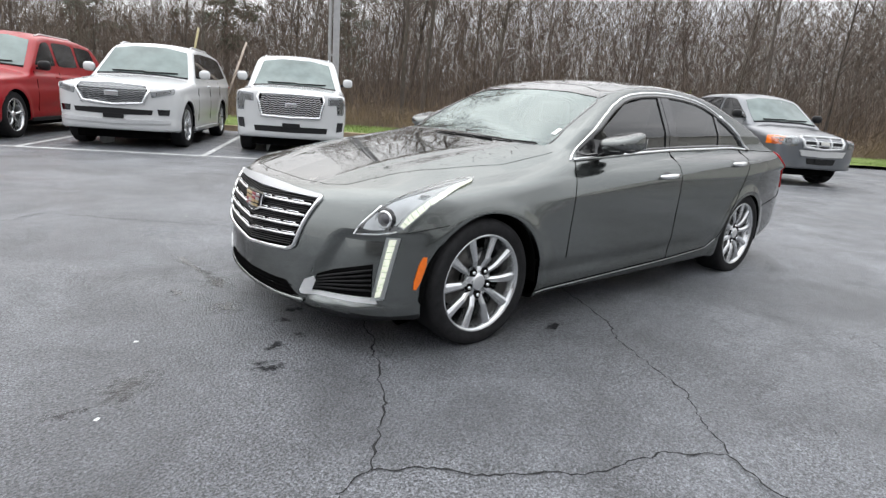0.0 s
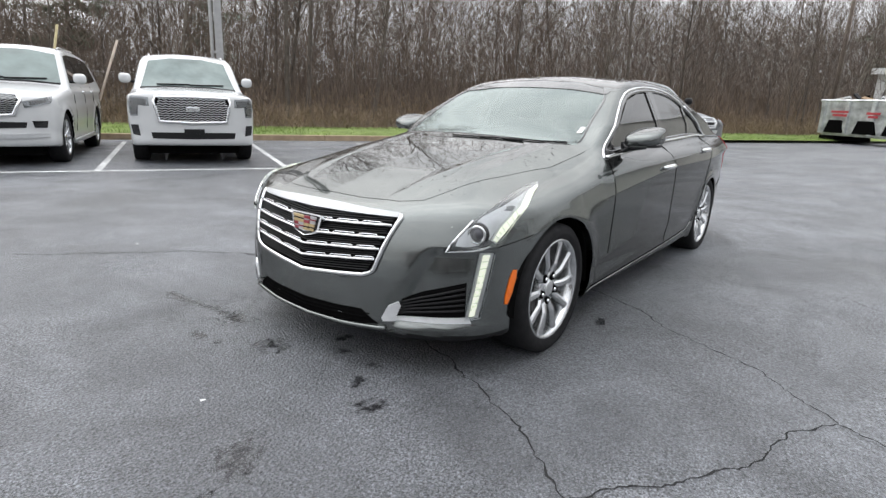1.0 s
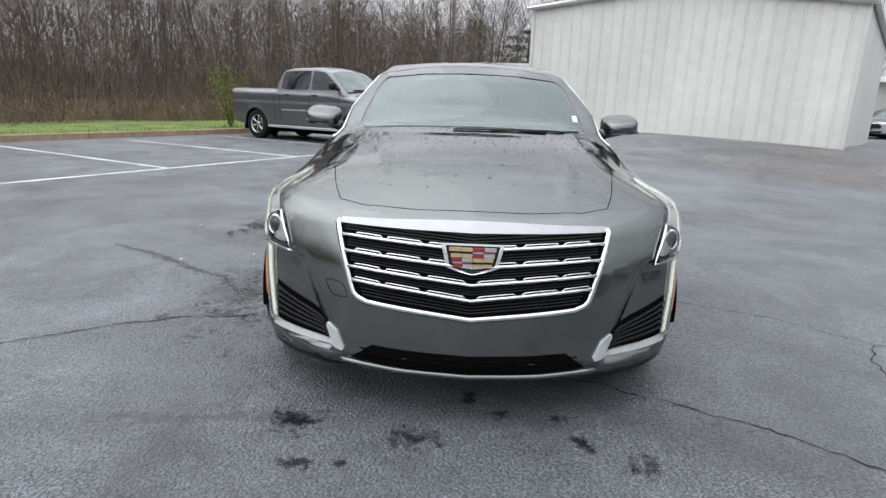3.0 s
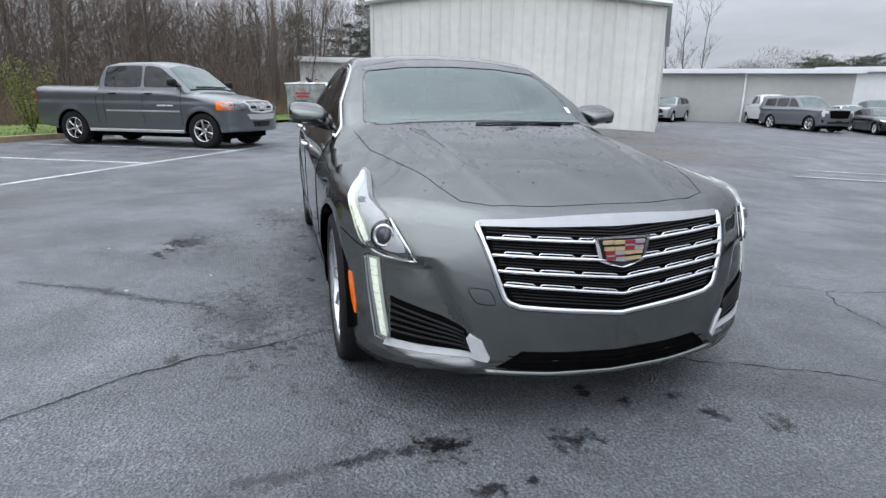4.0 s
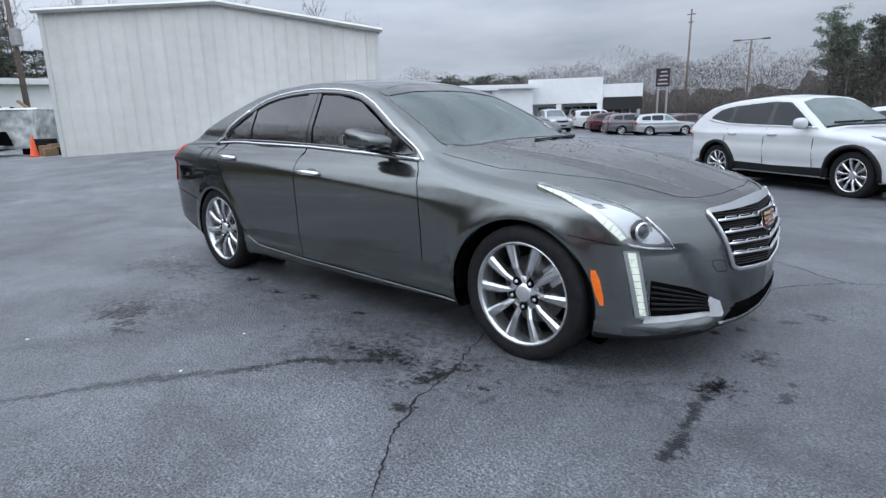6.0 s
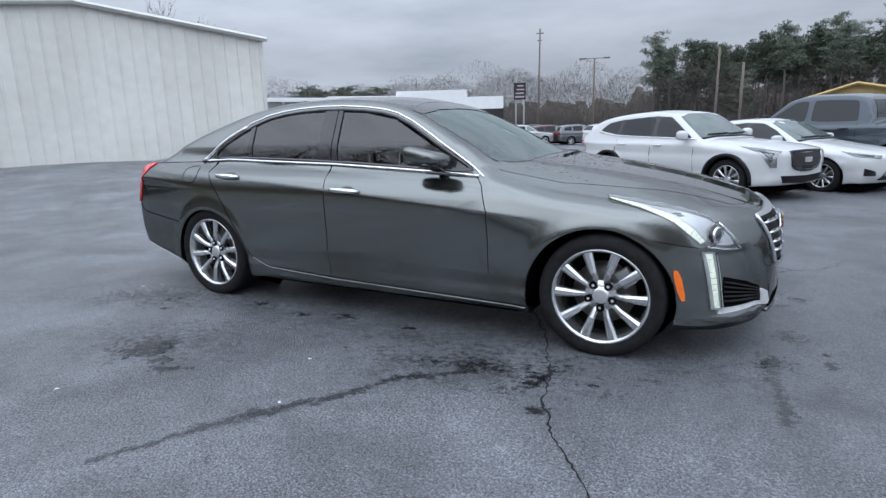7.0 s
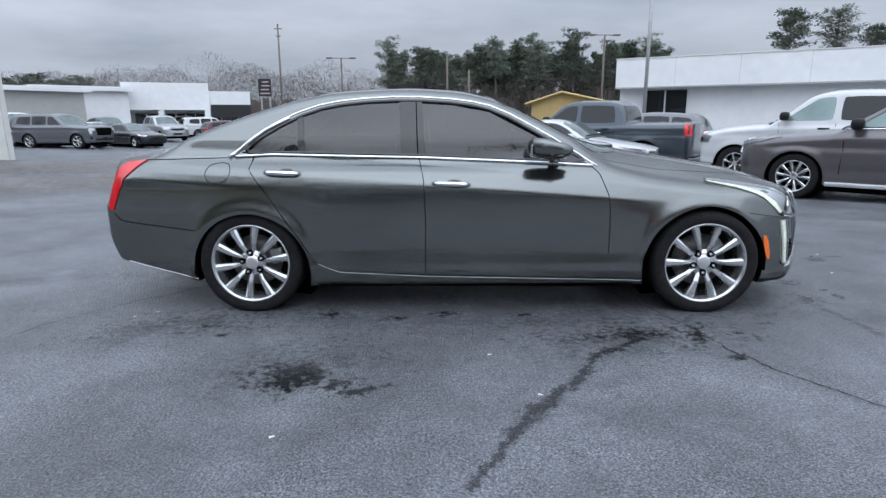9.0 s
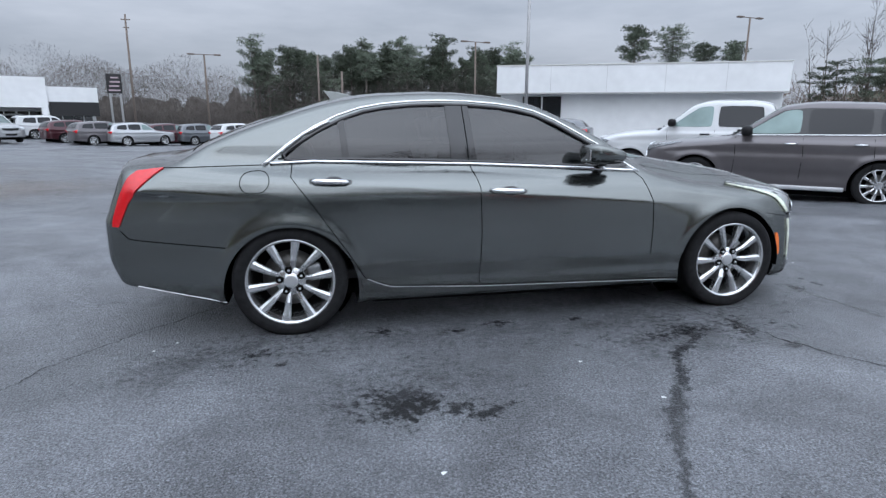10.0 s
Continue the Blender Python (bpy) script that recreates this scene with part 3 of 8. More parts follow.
def saloon():
    car = thing("saloon_car", "wet dark grey metallic four-door saloon with polished alloy wheels", "car")
    vs, fs = SALOON.mesh(-2.6, 2.32, 0.62, 170, 84, 190)
    vs, fs = cut_arches(vs, fs, ARCHES)
    c = vs[fs].mean(1)
    x, y, z, a = c[:, 0], c[:, 1], c[:, 2], np.abs(c[:, 1])
    n = SALOON.normal(c)
    glazed = in_poly(x, z, [(p[0] * 0.985, p[1] + (0.012 if p[1] < 1.05 else -0.012)) for p in DLO]) & (np.abs(n[:, 1]) > 0.5) & (x < 0.56)
    glazed |= in_poly(y, z, [(p[0] * 0.98, p[1] + (0.015 if p[1] < 1.2 else -0.01)) for p in SCREEN]) & (x > 0) & (n[:, 0] > 0.2) & (z > 1.03) & (a < 0.64 - 0.28 * np.clip(z - 1.06, 0, 1))
    glazed |= in_poly(y, z, [(p[0] * 0.94, p[1] + (0.015 if p[1] < 1.2 else -0.01)) for p in BACKLIGHT]) & (x < -1)
    name = np.full(len(c), "roof_frame", object)
    name[(z < 1.02) & (x < -1.0)] = "rear_quarter"
    name[(x > 0.70) & (z < 1.06)] = "front_wing"
    name[(x < -1.9) & (z > 0.9) & (a < 0.64)] = "boot_lid"
    name[(x < -1.78) & (z < 0.545)] = "rear_bumper"
    bumper = np.interp(x, [1.6, 1.75, 2.04, 2.3], [0.60, 0.61, 0.60, 0.78])
    name[(x > 1.74) & (z < bumper)] = "front_bumper"
    bon = in_poly(x, a, [(p[0], p[1] - 0.001) for p in BONNET]) & (z > 0.6) & (n[:, 2] > 0.3)
    name[bon] = "bonnet"
    sides = (np.abs(n[:, 1]) > 0.4) & (a > 0.6)
    for poly, w in ((FRONT_DOOR, "front_door"), (REAR_DOOR, "rear_door")):
        name[in_poly(x, z, poly) & sides] = w
    name[(z < 0.25) & (x > -1.1) & (x < 1.1)] = "sill"
    name[(z < 0.212) & (x > 1.72)] = "front_lip"
    name[glazed] = ""
    doors = {}
    for w in ("roof_frame", "rear_quarter", "front_wing", "front_door", "rear_door"):
        for s in (1, -1):
            pick = (name == w) & (y * s > 0)
            doors[w, s] = shell_part(w, SALOON, vs, fs[pick], PAINT, car)
    shell_part("front_lip", SALOON, vs, fs[name == "front_lip"], BLACK, car, "black plastic lip under the bumper")
    for w in ("boot_lid", "rear_bumper", "front_bumper", "bonnet", "sill"):
        doors[w, 0] = shell_part(w, SALOON, vs, fs[name == w], PAINT, car)
    bumper_part, bonnet = doors["front_bumper", 0], doors["bonnet", 0]

    for s in (1, -1):
        side = 90 * s
        P = lambda pts: [(p[0], 0, p[1]) for p in pts]
        fd, rd = doors["front_door", s], doors["rear_door", s]
        # glazing
        patch("window_glass", SALOON, P([(-0.325, 1.005), (-0.352, 1.33), (-0.15, 1.318), (0.09, 1.272), (0.43, 1.095), (0.60, 1.0), (0.62, 0.965), (0.3, 0.978)]), side, TINTED, fd, -0.004, 0.004, 0.06, smooth_outline=0)
        patch("window_glass", SALOON, P([(-0.47, 1.01), (-0.485, 1.335), (-0.85, 1.325), (-1.06, 1.272), (-1.115, 1.245), (-1.09, 1.025)]), side, TINTED, rd, -0.004, 0.004, 0.06, smooth_outline=0)
        patch("quarter_glass", SALOON, P([(-1.125, 1.025), (-1.145, 1.235), (-1.32, 1.15), (-1.47, 1.025)]), side, TINTED, rd, -0.004, 0.004, 0.06, smooth_outline=0)
        patch("window_divider", SALOON, P([(-1.088, 1.015), (-1.112, 1.262), (-1.15, 1.242), (-1.128, 1.015)]), side, GLOSS_BLACK, rd, 0.003, 0.01, 0.06, smooth_outline=0)
        patch("pillar_trim", SALOON, P([(-0.368, 1.0), (-0.385, 1.355), (-0.49, 1.352), (-0.472, 1.003)]), side, GLOSS_BLACK, rd, 0.004, 0.012, 0.06, smooth_outline=0)
        patch("pillar_trim", SALOON, P([(-0.315, 0.998), (-0.343, 1.353), (-0.379, 1.354), (-0.360, 1.0)]), side, GLOSS_BLACK, fd, 0.004, 0.012, 0.06, smooth_outline=0)
        patch("mirror_sail", SALOON, P([(0.56, 0.955), (0.70, 0.95), (0.60, 1.015), (0.50, 1.075)]), side, GLOSS_BLACK, fd, 0.003, 0.012, 0.05, smooth_outline=0)
        seal = [(p[0] * 0.988, 0, p[1] + (0.008 if p[1] < 1.03 else -0.010)) for p in DLO]
        strip("window_seal", SALOON, rounded(seal, 1), side, 0.015, GLOSS_BLACK, car, -0.006, closed=True)
        strip("belt_trim", SALOON, P([(-1.54, 1.004), (-1.3, 1.014), (-0.36, 0.990), (0.30, 0.960), (0.735, 0.936)]), side, 0.0105, CHROME, car, 0.004, label="bright chrome belt moulding")
        strip("roof_trim", SALOON, rounded(P([(-1.585, 0.996), (-1.36, 1.178), (-1.08, 1.312), (-0.81, 1.361), (-0.44, 1.376), (-0.07, 1.350), (0.150, 1.298), (0.445, 1.136), (0.62, 1.028), (0.765, 0.934)]), 1, False), side, 0.0085, CHROME, car, -0.002, label="bright chrome window surround")
        strip("pillar_chrome", SALOON, P([(-1.575, 0.999), (-1.45, 1.096), (-1.35, 1.169), (-1.2, 1.244)]), side, 0.012, CHROME, car, 0.005)
        # shut lines
        strip("door_gap", SALOON, P(REAR_DOOR[:6]), side, 0.0028, SEAM, rd, 0.0)
        strip("door_gap", SALOON, P(FRONT_DOOR[:5]), side, 0.0028, SEAM, fd, 0.0)
        strip("door_gap", SALOON, P(FRONT_DOOR[6:]), side, 0.0028, SEAM, fd, 0.0)
        strip("sill_gap", SALOON, P([(-0.879, 0.279), (-0.317, 0.253), (0.824, 0.231), (1.06, 0.226)]), side, 0.004, SEAM, car, 0.0)
        strip("sill_trim", SALOON, P([(-1.012, 0.330), (-0.95, 0.298), (-0.87, 0.271), (-0.3, 0.243), (0.82, 0.221), (1.05, 0.216)]), side, 0.0020, SATIN, car, 0.002, label="thin bright sill moulding")
        strip("bumper_gap", SALOON, [(-2.36, 0, 0.645), (-2.32, 0, 0.60), (-2.25, 0, 0.59), (-1.80, 0, 0.545)], side, 0.003, SEAM, car, 0.0)
        strip("quarter_gap", SALOON, P([(-2.13, 0.99), (-1.56, 1.0)]), side, 0.003, SEAM, car, 0.0)
        if s < 0:
            fuel = soft([(-1.70, 0, 0.965), (-1.54, 0, 0.975), (-1.545, 0, 0.855), (-1.70, 0, 0.845)], 0.035)
            strip("fuel_flap_gap", SALOON, fuel, side, 0.0024, SEAM, car, 0.0, 0.01, True)
        # handles
        for hx, hz, door in ((-1.205, 0.910, rd), (-0.152, 0.840, fd)):
            patch("handle_recess", SALOON, rounded([(hx - 0.03, 0, hz - 0.028), (hx + 0.07, 0, hz - 0.026), (hx + 0.07, 0, hz + 0.022), (hx - 0.03, 0, hz + 0.025)], 2), side, GLOSS_BLACK, door, 0.002, 0.006, 0.03)
            hp = SALOON.onto([(hx - 0.115, 0, hz + 0.004), (hx - 0.08, 0, hz + 0.003), (hx, 0, hz), (hx + 0.08, 0, hz - 0.003), (hx + 0.115, 0, hz - 0.004)], side)
            hp[:, 1] += s * np.array([0.004, 0.026, 0.032, 0.026, 0.004])
            part("door_handle", tube(hp.tolist(), [0.010, 0.017, 0.018, 0.017, 0.010], 10), CHROME, door, "polished chrome pull handle", True)
        # mirror
        bm = bmesh.new()
        bmesh.ops.create_uvsphere(bm, u_segments=24, v_segments=16, radius=1)
        for v in bm.verts:
            p = v.co
            sq = lambda q, e: math.copysign(abs(q) ** e, q)
            px, py, pz = sq(p.x, 0.7), sq(p.y, 0.6), sq(p.z, 0.55)
            v.co = (0.452 + 0.135 * px * (1 - 0.12 * py), s * (0.930 + 0.105 * py), 1.046 + 0.054 * pz * (1 - 0.30 * px) - 0.012 * px + 0.01 * py)
        for f in bm.faces:
            f.smooth = True
        mir = part("door_mirror", bm, PAINT, car)
        part("mirror_base", tube([(0.50, s * 0.80, 0.985), (0.47, s * 0.87, 0.995), (0.46, s * 0.94, 1.003)], [0.035, 0.026, 0.02], 8), GLOSS_BLACK, mir, smooth=True)
        part("mirror_trim", tube([(0.37, s * 0.87, 1.004), (0.42, s * 0.95, 1.0), (0.50, s * 1.03, 1.012), (0.545, s * 0.97, 1.008)], 0.012, 8), GLOSS_BLACK, mir, smooth=True)
        part("mirror_glass", box(0.324, 0.332, min(s * 0.885, s * 1.005), max(s * 0.885, s * 1.005), 1.02, 1.078, 0.002), CHROME, mir)
        # lamps
        H = lambda pts: [(p[0], s * p[1], p[2]) for p in pts]
        look_at = 48 * s
        lamp = patch("headlamp", SALOON, H([(1.49, 0.83, 0.838), (1.62, 0.80, 0.826), (1.80, 0.735, 0.785), (1.93, 0.70, 0.735), (2.045, 0.632, 0.605), (2.00, 0.70, 0.608), (1.915, 0.80, 0.625), (1.88, 0.825, 0.66), (1.80, 0.845, 0.735), (1.66, 0.85, 0.795)]), look_at, HOUSING, car, 0.001, 0.03, 0.035, "slim upswept headlamp with a lit light strip")
        patch("lamp_bowl", SALOON, H([(1.54, 0.828, 0.832), (1.80, 0.740, 0.779), (1.93, 0.705, 0.732), (2.025, 0.645, 0.625), (1.99, 0.695, 0.615), (1.92, 0.765, 0.635), (1.87, 0.782, 0.70), (1.78, 0.802, 0.757)]), look_at, BRIGHT, lamp, 0.003, 0.004, 0.03)
        patch("light_strip", SALOON, H([(1.52, 0.825, 0.834), (1.65, 0.812, 0.812), (1.78, 0.800, 0.764), (1.86, 0.778, 0.706), (1.905, 0.765, 0.644), (1.905, 0.805, 0.630), (1.868, 0.83, 0.672), (1.795, 0.845, 0.735), (1.66, 0.85, 0.793)]), look_at, SATIN, lamp, 0.005, 0.004, 0.02, smooth_outline=0)
        above = ((1.53, 0.828, 0.832), (1.65, 0.822, 0.807), (1.78, 0.812, 0.756), (1.86, 0.790, 0.699), (1.902, 0.774, 0.642))
        below = ((1.55, 0.848, 0.826), (1.66, 0.849, 0.794), (1.793, 0.842, 0.737), (1.866, 0.826, 0.674), (1.903, 0.801, 0.633))
        for i in range(12):
            cell = []
            for line, qs in ((above, (i / 12, (i + 0.86) / 12)), (below, ((i + 0.86) / 12, i / 12))):
                for q in qs:
                    k = min(int(q * 4), 3)
                    w = q * 4 - k
                    cell.append(tuple(line[k][j] + (line[k + 1][j] - line[k][j]) * w for j in range(3)))
            patch("light_cell", SALOON, H(cell), look_at, LED, lamp, 0.009, 0.003, 0.02, smooth_outline=0)
        lp = SALOON.onto([(1.955, s * 0.725, 0.668)], look_at)[0]
        ln = SALOON.normal(np.array([lp]))[0]
        aim = Matrix.Translation(Vector(lp) + Vector(ln) * 0.006) @ Vector((math.cos(radians(30 * s)), math.sin(radians(30 * s)), 0.1)).to_track_quat("Y", "Z").to_matrix().to_4x4()
        mask = part("projector_mask", lathe([(0.001, 0.0), (0.052, -0.001), (0.056, -0.012)], 28), GLOSS_BLACK, lamp, smooth=True)
        mask.matrix_basis = aim
        ring = part("projector_ring", lathe([(0.030, 0.004), (0.036, 0.009), (0.042, 0.004), (0.043, -0.02)], 28), CHROME, lamp, smooth=True)
        ring.matrix_basis = aim
        eye = part("projector_lens", lathe([(0.0005, 0.012), (0.012, 0.011), (0.022, 0.008), (0.031, 0.001)], 28), ALLOY_DARK, lamp, smooth=True)
        eye.matrix_basis = aim
        patch("lamp_cover", SALOON, H([(1.49, 0.83, 0.840), (1.62, 0.80, 0.828), (1.80, 0.735, 0.787), (1.93, 0.70, 0.737), (2.05, 0.630, 0.603), (2.00, 0.70, 0.605), (1.91, 0.805, 0.622), (1.875, 0.83, 0.66), (1.80, 0.85, 0.735), (1.66, 0.855, 0.797)]), look_at, LENS, lamp, 0.016, 0.014, 0.03)
        strip("lamp_trim", SALOON, H([(1.93, 0.79, 0.618), (1.98, 0.73, 0.604), (2.05, 0.632, 0.598), (2.01, 0.66, 0.655), (1.95, 0.70, 0.725)]), look_at, 0.006, CHROME, lamp, 0.010)
        strip("bumper_gap", SALOON, H([(1.90, 0.80, 0.612), (1.80, 0.86, 0.628), (1.70, 0.89, 0.645)]), 75 * s, 0.002, SEAM, bumper_part, 0.0)
        run = patch("daytime_lamp", SALOON, H([(1.945, 0.832, 0.59), (1.985, 0.783, 0.59), (2.030, 0.752, 0.292), (1.995, 0.80, 0.300)]), 40 * s, SATIN, bumper_part, 0.003, 0.02, 0.03, "tall lit daytime lamp strip", 0)
        for i in range(9):
            q0, q1 = i / 9, (i + 0.88) / 9
            mix = lambda u, v, q: tuple(u[k] + (v[k] - u[k]) * q for k in range(3))
            tl, tr, br, bl = (1.956, 0.818, 0.582), (1.976, 0.794, 0.582), (2.021, 0.764, 0.302), (2.006, 0.784, 0.305)
            patch("light_cell", SALOON, H([mix(tl, bl, q0), mix(tr, br, q0), mix(tr, br, q1), mix(tl, bl, q1)]), 40 * s, LED, run, 0.006, 0.004, 0.02, smooth_outline=0)
        patch("lamp_cover", SALOON, H([(1.943, 0.835, 0.592), (1.988, 0.780, 0.592), (2.033, 0.749, 0.290), (1.992, 0.805, 0.297)]), 40 * s, LENS, run, 0.013, 0.01, 0.03, smooth_outline=0)
        vent = patch("air_vent", SALOON, H([(2.03, 0.752, 0.462), (2.15, 0.60, 0.412), (2.19, 0.525, 0.376), (2.20, 0.495, 0.292), (2.10, 0.66, 0.298), (2.03, 0.752, 0.304)]), 20 * s, DARK, bumper_part, 0.002, 0.006, 0.04, smooth_outline=0)
        for i in range(5):
            q = 0.16 + 0.16 * i
            p0 = (0, s * 0.748, 0.305 + 0.155 * (1 - q))
            p1 = (0, s * (0.50 + 0.03 * (1 - q)), 0.292 + 0.085 * (1 - q))
            strip("vent_slat", SALOON, [p0, p1], 0, 0.0055, BLACK, vent, 0.006)
        chrome_l = H([(2.03, 0.768, 0.302), (2.10, 0.66, 0.297), (2.205, 0.500, 0.290), (2.19, 0.518, 0.345), (2.19, 0.508, 0.362), (2.22, 0.474, 0.342), (2.23, 0.446, 0.282), (2.225, 0.452, 0.267), (2.12, 0.65, 0.268), (2.03, 0.780, 0.273)])
        patch("vent_trim", SALOON, chrome_l, 20 * s, BRIGHT, bumper_part, 0.008, 0.014, 0.03, "satin metal trim round the vent", 0)
        patch("side_marker", SALOON, H([(1.808, 0.90, 0.50), (1.842, 0.88, 0.50), (1.880, 0.87, 0.345), (1.854, 0.89, 0.345)]), 72 * s, AMBER, bumper_part, 0.006, 0.012, 0.03, "orange side marker lens")
        tail = patch("tail_lamp", SALOON, H([(-2.395, 0.775, 0.668), (-2.385, 0.775, 0.72), (-2.345, 0.78, 0.83), (-2.295, 0.785, 0.935), (-2.26, 0.795, 0.972), (-2.12, 0.82, 0.988), (-2.18, 0.81, 0.926), (-2.295, 0.80, 0.798), (-2.355, 0.78, 0.668)]), 108 * s, TAIL_RED, car, 0.007, 0.014, 0.03, "tall red tail lamp", 0)
        # wheels
        for (cx, cz, r), wx in zip(ARCHES, (WB, -WB)):
            arch_liner(car, cx, cz, r + 0.004, s * 0.50, s * 0.885)
            wheel = full_wheel(car, wx, s * 0.900, 0.325, 0.334, 0.255, 0.235, 10, None, 18 if wx > 0 else -9)
            caliper = part("brake_caliper", box(-0.05, 0.05, -0.03, 0.03, 0.10, 0.18, 0.012), SATIN, wheel)
            caliper.matrix_basis = pose(0, -0.03, 0, 0, -70, 0)
        strip("wing_gap", SALOON, [(q, s * w, 0) for q, w in BONNET[2:8]], "up", 0.0022, SEAM, bonnet, -0.001)
    strip("bonnet_gap", SALOON, [(2.085, 0.40, 0), (2.115, 0.2, 0), (2.12, 0, 0), (2.115, -0.2, 0), (2.085, -0.40, 0)], "up", 0.0022, SEAM, bonnet, -0.001)
    strip("boot_gap", SALOON, [(-1.98, 0.62, 0), (-1.96, 0.3, 0), (-1.955, 0, 0), (-1.96, -0.3, 0), (-1.98, -0.62, 0)], "up", 0.004, SEAM, car, -0.001)
    # windscreen and rear window
    F = lambda pts, q: [(q, p[0], p[1]) for p in pts]
    screen = patch("windscreen", SALOON, F(SCREEN, 1), 0, WINDSCREEN, car, 0.0, 0.004, 0.06, "greenish windscreen with a paper tag", 0)
    strip("screen_seal", SALOON, rounded(F([(p[0] * 1.005, p[1] + (0.004 if p[1] > 1.2 else 0)) for p in SCREEN], 1), 1), 0, 0.007, GLOSS_BLACK, car, -0.003, closed=True)
    patch("shade_band", SALOON, F([(0.56, 1.30), (0.57, 1.325), (0.3, 1.378), (0, 1.388), (-0.3, 1.378), (-0.57, 1.325), (-0.56, 1.30), (-0.3, 1.330), (0, 1.338), (0.3, 1.330)], 1), 0, SHADE_GLASS, screen, 0.003, 0.002, 0.06, smooth_outline=0)
    patch("rear_window", SALOON, F([(p[0] * 0.985, p[1]) for p in BACKLIGHT], -1), 180, TINTED, car, 0.002, 0.004, 0.06, "", 0)
    tag = patch("window_tag", SALOON, F([(0.592, 1.062), (0.622, 1.060), (0.622, 1.094), (0.594, 1.098)], 1), 0, PAPER, screen, 0.004, 0.001, 0.03, "small white paper tag", 0)
    for s, reach in ((1, 0.62), (-1, 0.5)):
        wp = line_on(SALOON, [(0.9, s * 0.10, 1.012), (0.9, s * 0.10 + 0.28, 1.014), (0.9, min(0.60, s * 0.10 + reach), 1.008)], 0, 0.08, 0.006)
        part("wiper", tube(wp, 0.005, 6), BLACK, car, smooth=True)
    # grille
    G = [(0.470, 0.732), (0.478, 0.722), (0.47, 0.695), (0.410, 0.498), (0.395, 0.482), (0.36, 0.468), (0.0, 0.430), (-0.36, 0.468), (-0.395, 0.482), (-0.410, 0.498), (-0.47, 0.695), (-0.478, 0.722), (-0.470, 0.732), (0, 0.734)]
    grille = patch("grille", SALOON, F(G, 2), 0, DARK, car, 0.002, 0.006, 0.05, "black mesh grille with four chrome bars", 0)
    strip("grille_surround", SALOON, F(G[:13], 2), 0, 0.012, CHROME, grille, 0.006, label="bright chrome grille frame")
    patch("grille_brow", SALOON, F([(0.482, 0.722), (0.465, 0.738), (0.25, 0.742), (0.16, 0.745), (0, 0.747), (-0.16, 0.745), (-0.25, 0.742), (-0.465, 0.738), (-0.482, 0.722), (-0.25, 0.717), (0, 0.714), (0.25, 0.717)], 2), 0, BROW, grille, 0.012, 0.02, 0.04, "broad chrome bar above the grille", 0)
    for zc, ze, ye in ((0.662, 0.688, 0.455), (0.608, 0.637, 0.442), (0.553, 0.589, 0.428), (0.500, 0.543, 0.412)):
        bp = line_on(SALOON, F([(ye, ze), (ye * 0.55, ze - (ze - zc) * 0.40), (0.0, zc), (-ye * 0.55, ze - (ze - zc) * 0.40), (-ye, ze)], 2), 0, 0.05, 0.014)
        part("grille_bar", tube(bp, 0.0080, 8, flat=0.8), CHROME, grille, "chrome grille bar", True)
        along = lambda y: ze - (ze - zc) * float(np.interp(abs(y), (0.0, ye * 0.55, ye), (1.0, 0.40, 0.0)))
        # broken bright ribs stand above each bar
        for y0, y1 in ((0.016, 0.152), (0.170, 0.296), (0.308, 0.408)):
            for s in (1, -1):
                ends = [(s * y, along(y) + dz) for y, dz in ((y0, 0.004), (y0 + 0.012, 0.0108), ((y0 + y1) / 2, 0.0112), (y1 - 0.008, 0.0108), (y1, 0.004))]
                part("grille_rib", tube(line_on(SALOON, F(ends, 2), 0, 0.03, 0.013), 0.0025, 6), CHROME, grille, smooth=True)
        for dz in (0.019, 0.028, 0.037, 0.046) + ((-0.014, -0.025, -0.036, -0.047) if zc < 0.51 else ()):
            reach = ye - (0.004 if dz > 0 else 0.012 - dz * 0.5)
            bq = line_on(SALOON, F([(q * reach, along(q * reach) + dz) for q in (1, 0.55, 0, -0.55, -1)], 2), 0, 0.08, 0.004)
            part("grille_slat", tube(bq, 0.0028, 4), BLACK, grille)
    # crest
    def crest(k, dx, material, name, parent):
        pts = [(-0.108, 0.694), (0.108, 0.694), (0.088, 0.612), (0.05, 0.600), (0, 0.590), (-0.05, 0.600), (-0.088, 0.612)]
        bm = bmesh.new()
        f = bm.faces.new([bm.verts.new((2.292 + dx + (0.645 - q) * 0.12 - abs(p) * 0.10, p * k, 0.645 + (q - 0.645) * k)) for p, q in pts])
        bmesh.ops.triangulate(bm, faces=[f])
        r = bmesh.ops.extrude_face_region(bm, geom=bm.faces[:])
        bmesh.ops.translate(bm, vec=(-0.012, 0, 0), verts=[g for g in r["geom"] if isinstance(g, bmesh.types.BMVert)])
        bmesh.ops.recalc_face_normals(bm, faces=bm.faces)
        return part(name, bm, material, parent)
    badge = crest(1.0, 0.0, CHROME, "crest", grille)
    tagged(badge, "plain chrome shield with gold, red and black fields")
    crest(0.86, 0.003, BLACK, "crest_field", badge)
    # quartered: gold with a dark stripe against red and silver checks
    bands = ((GOLD, GOLD, CRIMSON, SATIN), (BLACK, BLACK, SATIN, CRIMSON), (GOLD, GOLD, CRIMSON, SATIN),
             (CRIMSON, SATIN, GOLD, GOLD), (SATIN, CRIMSON, BLACK, BLACK), (CRIMSON, SATIN, GOLD, GOLD))
    tops = (0.684, 0.670, 0.664, 0.649, 0.635, 0.629, 0.616)
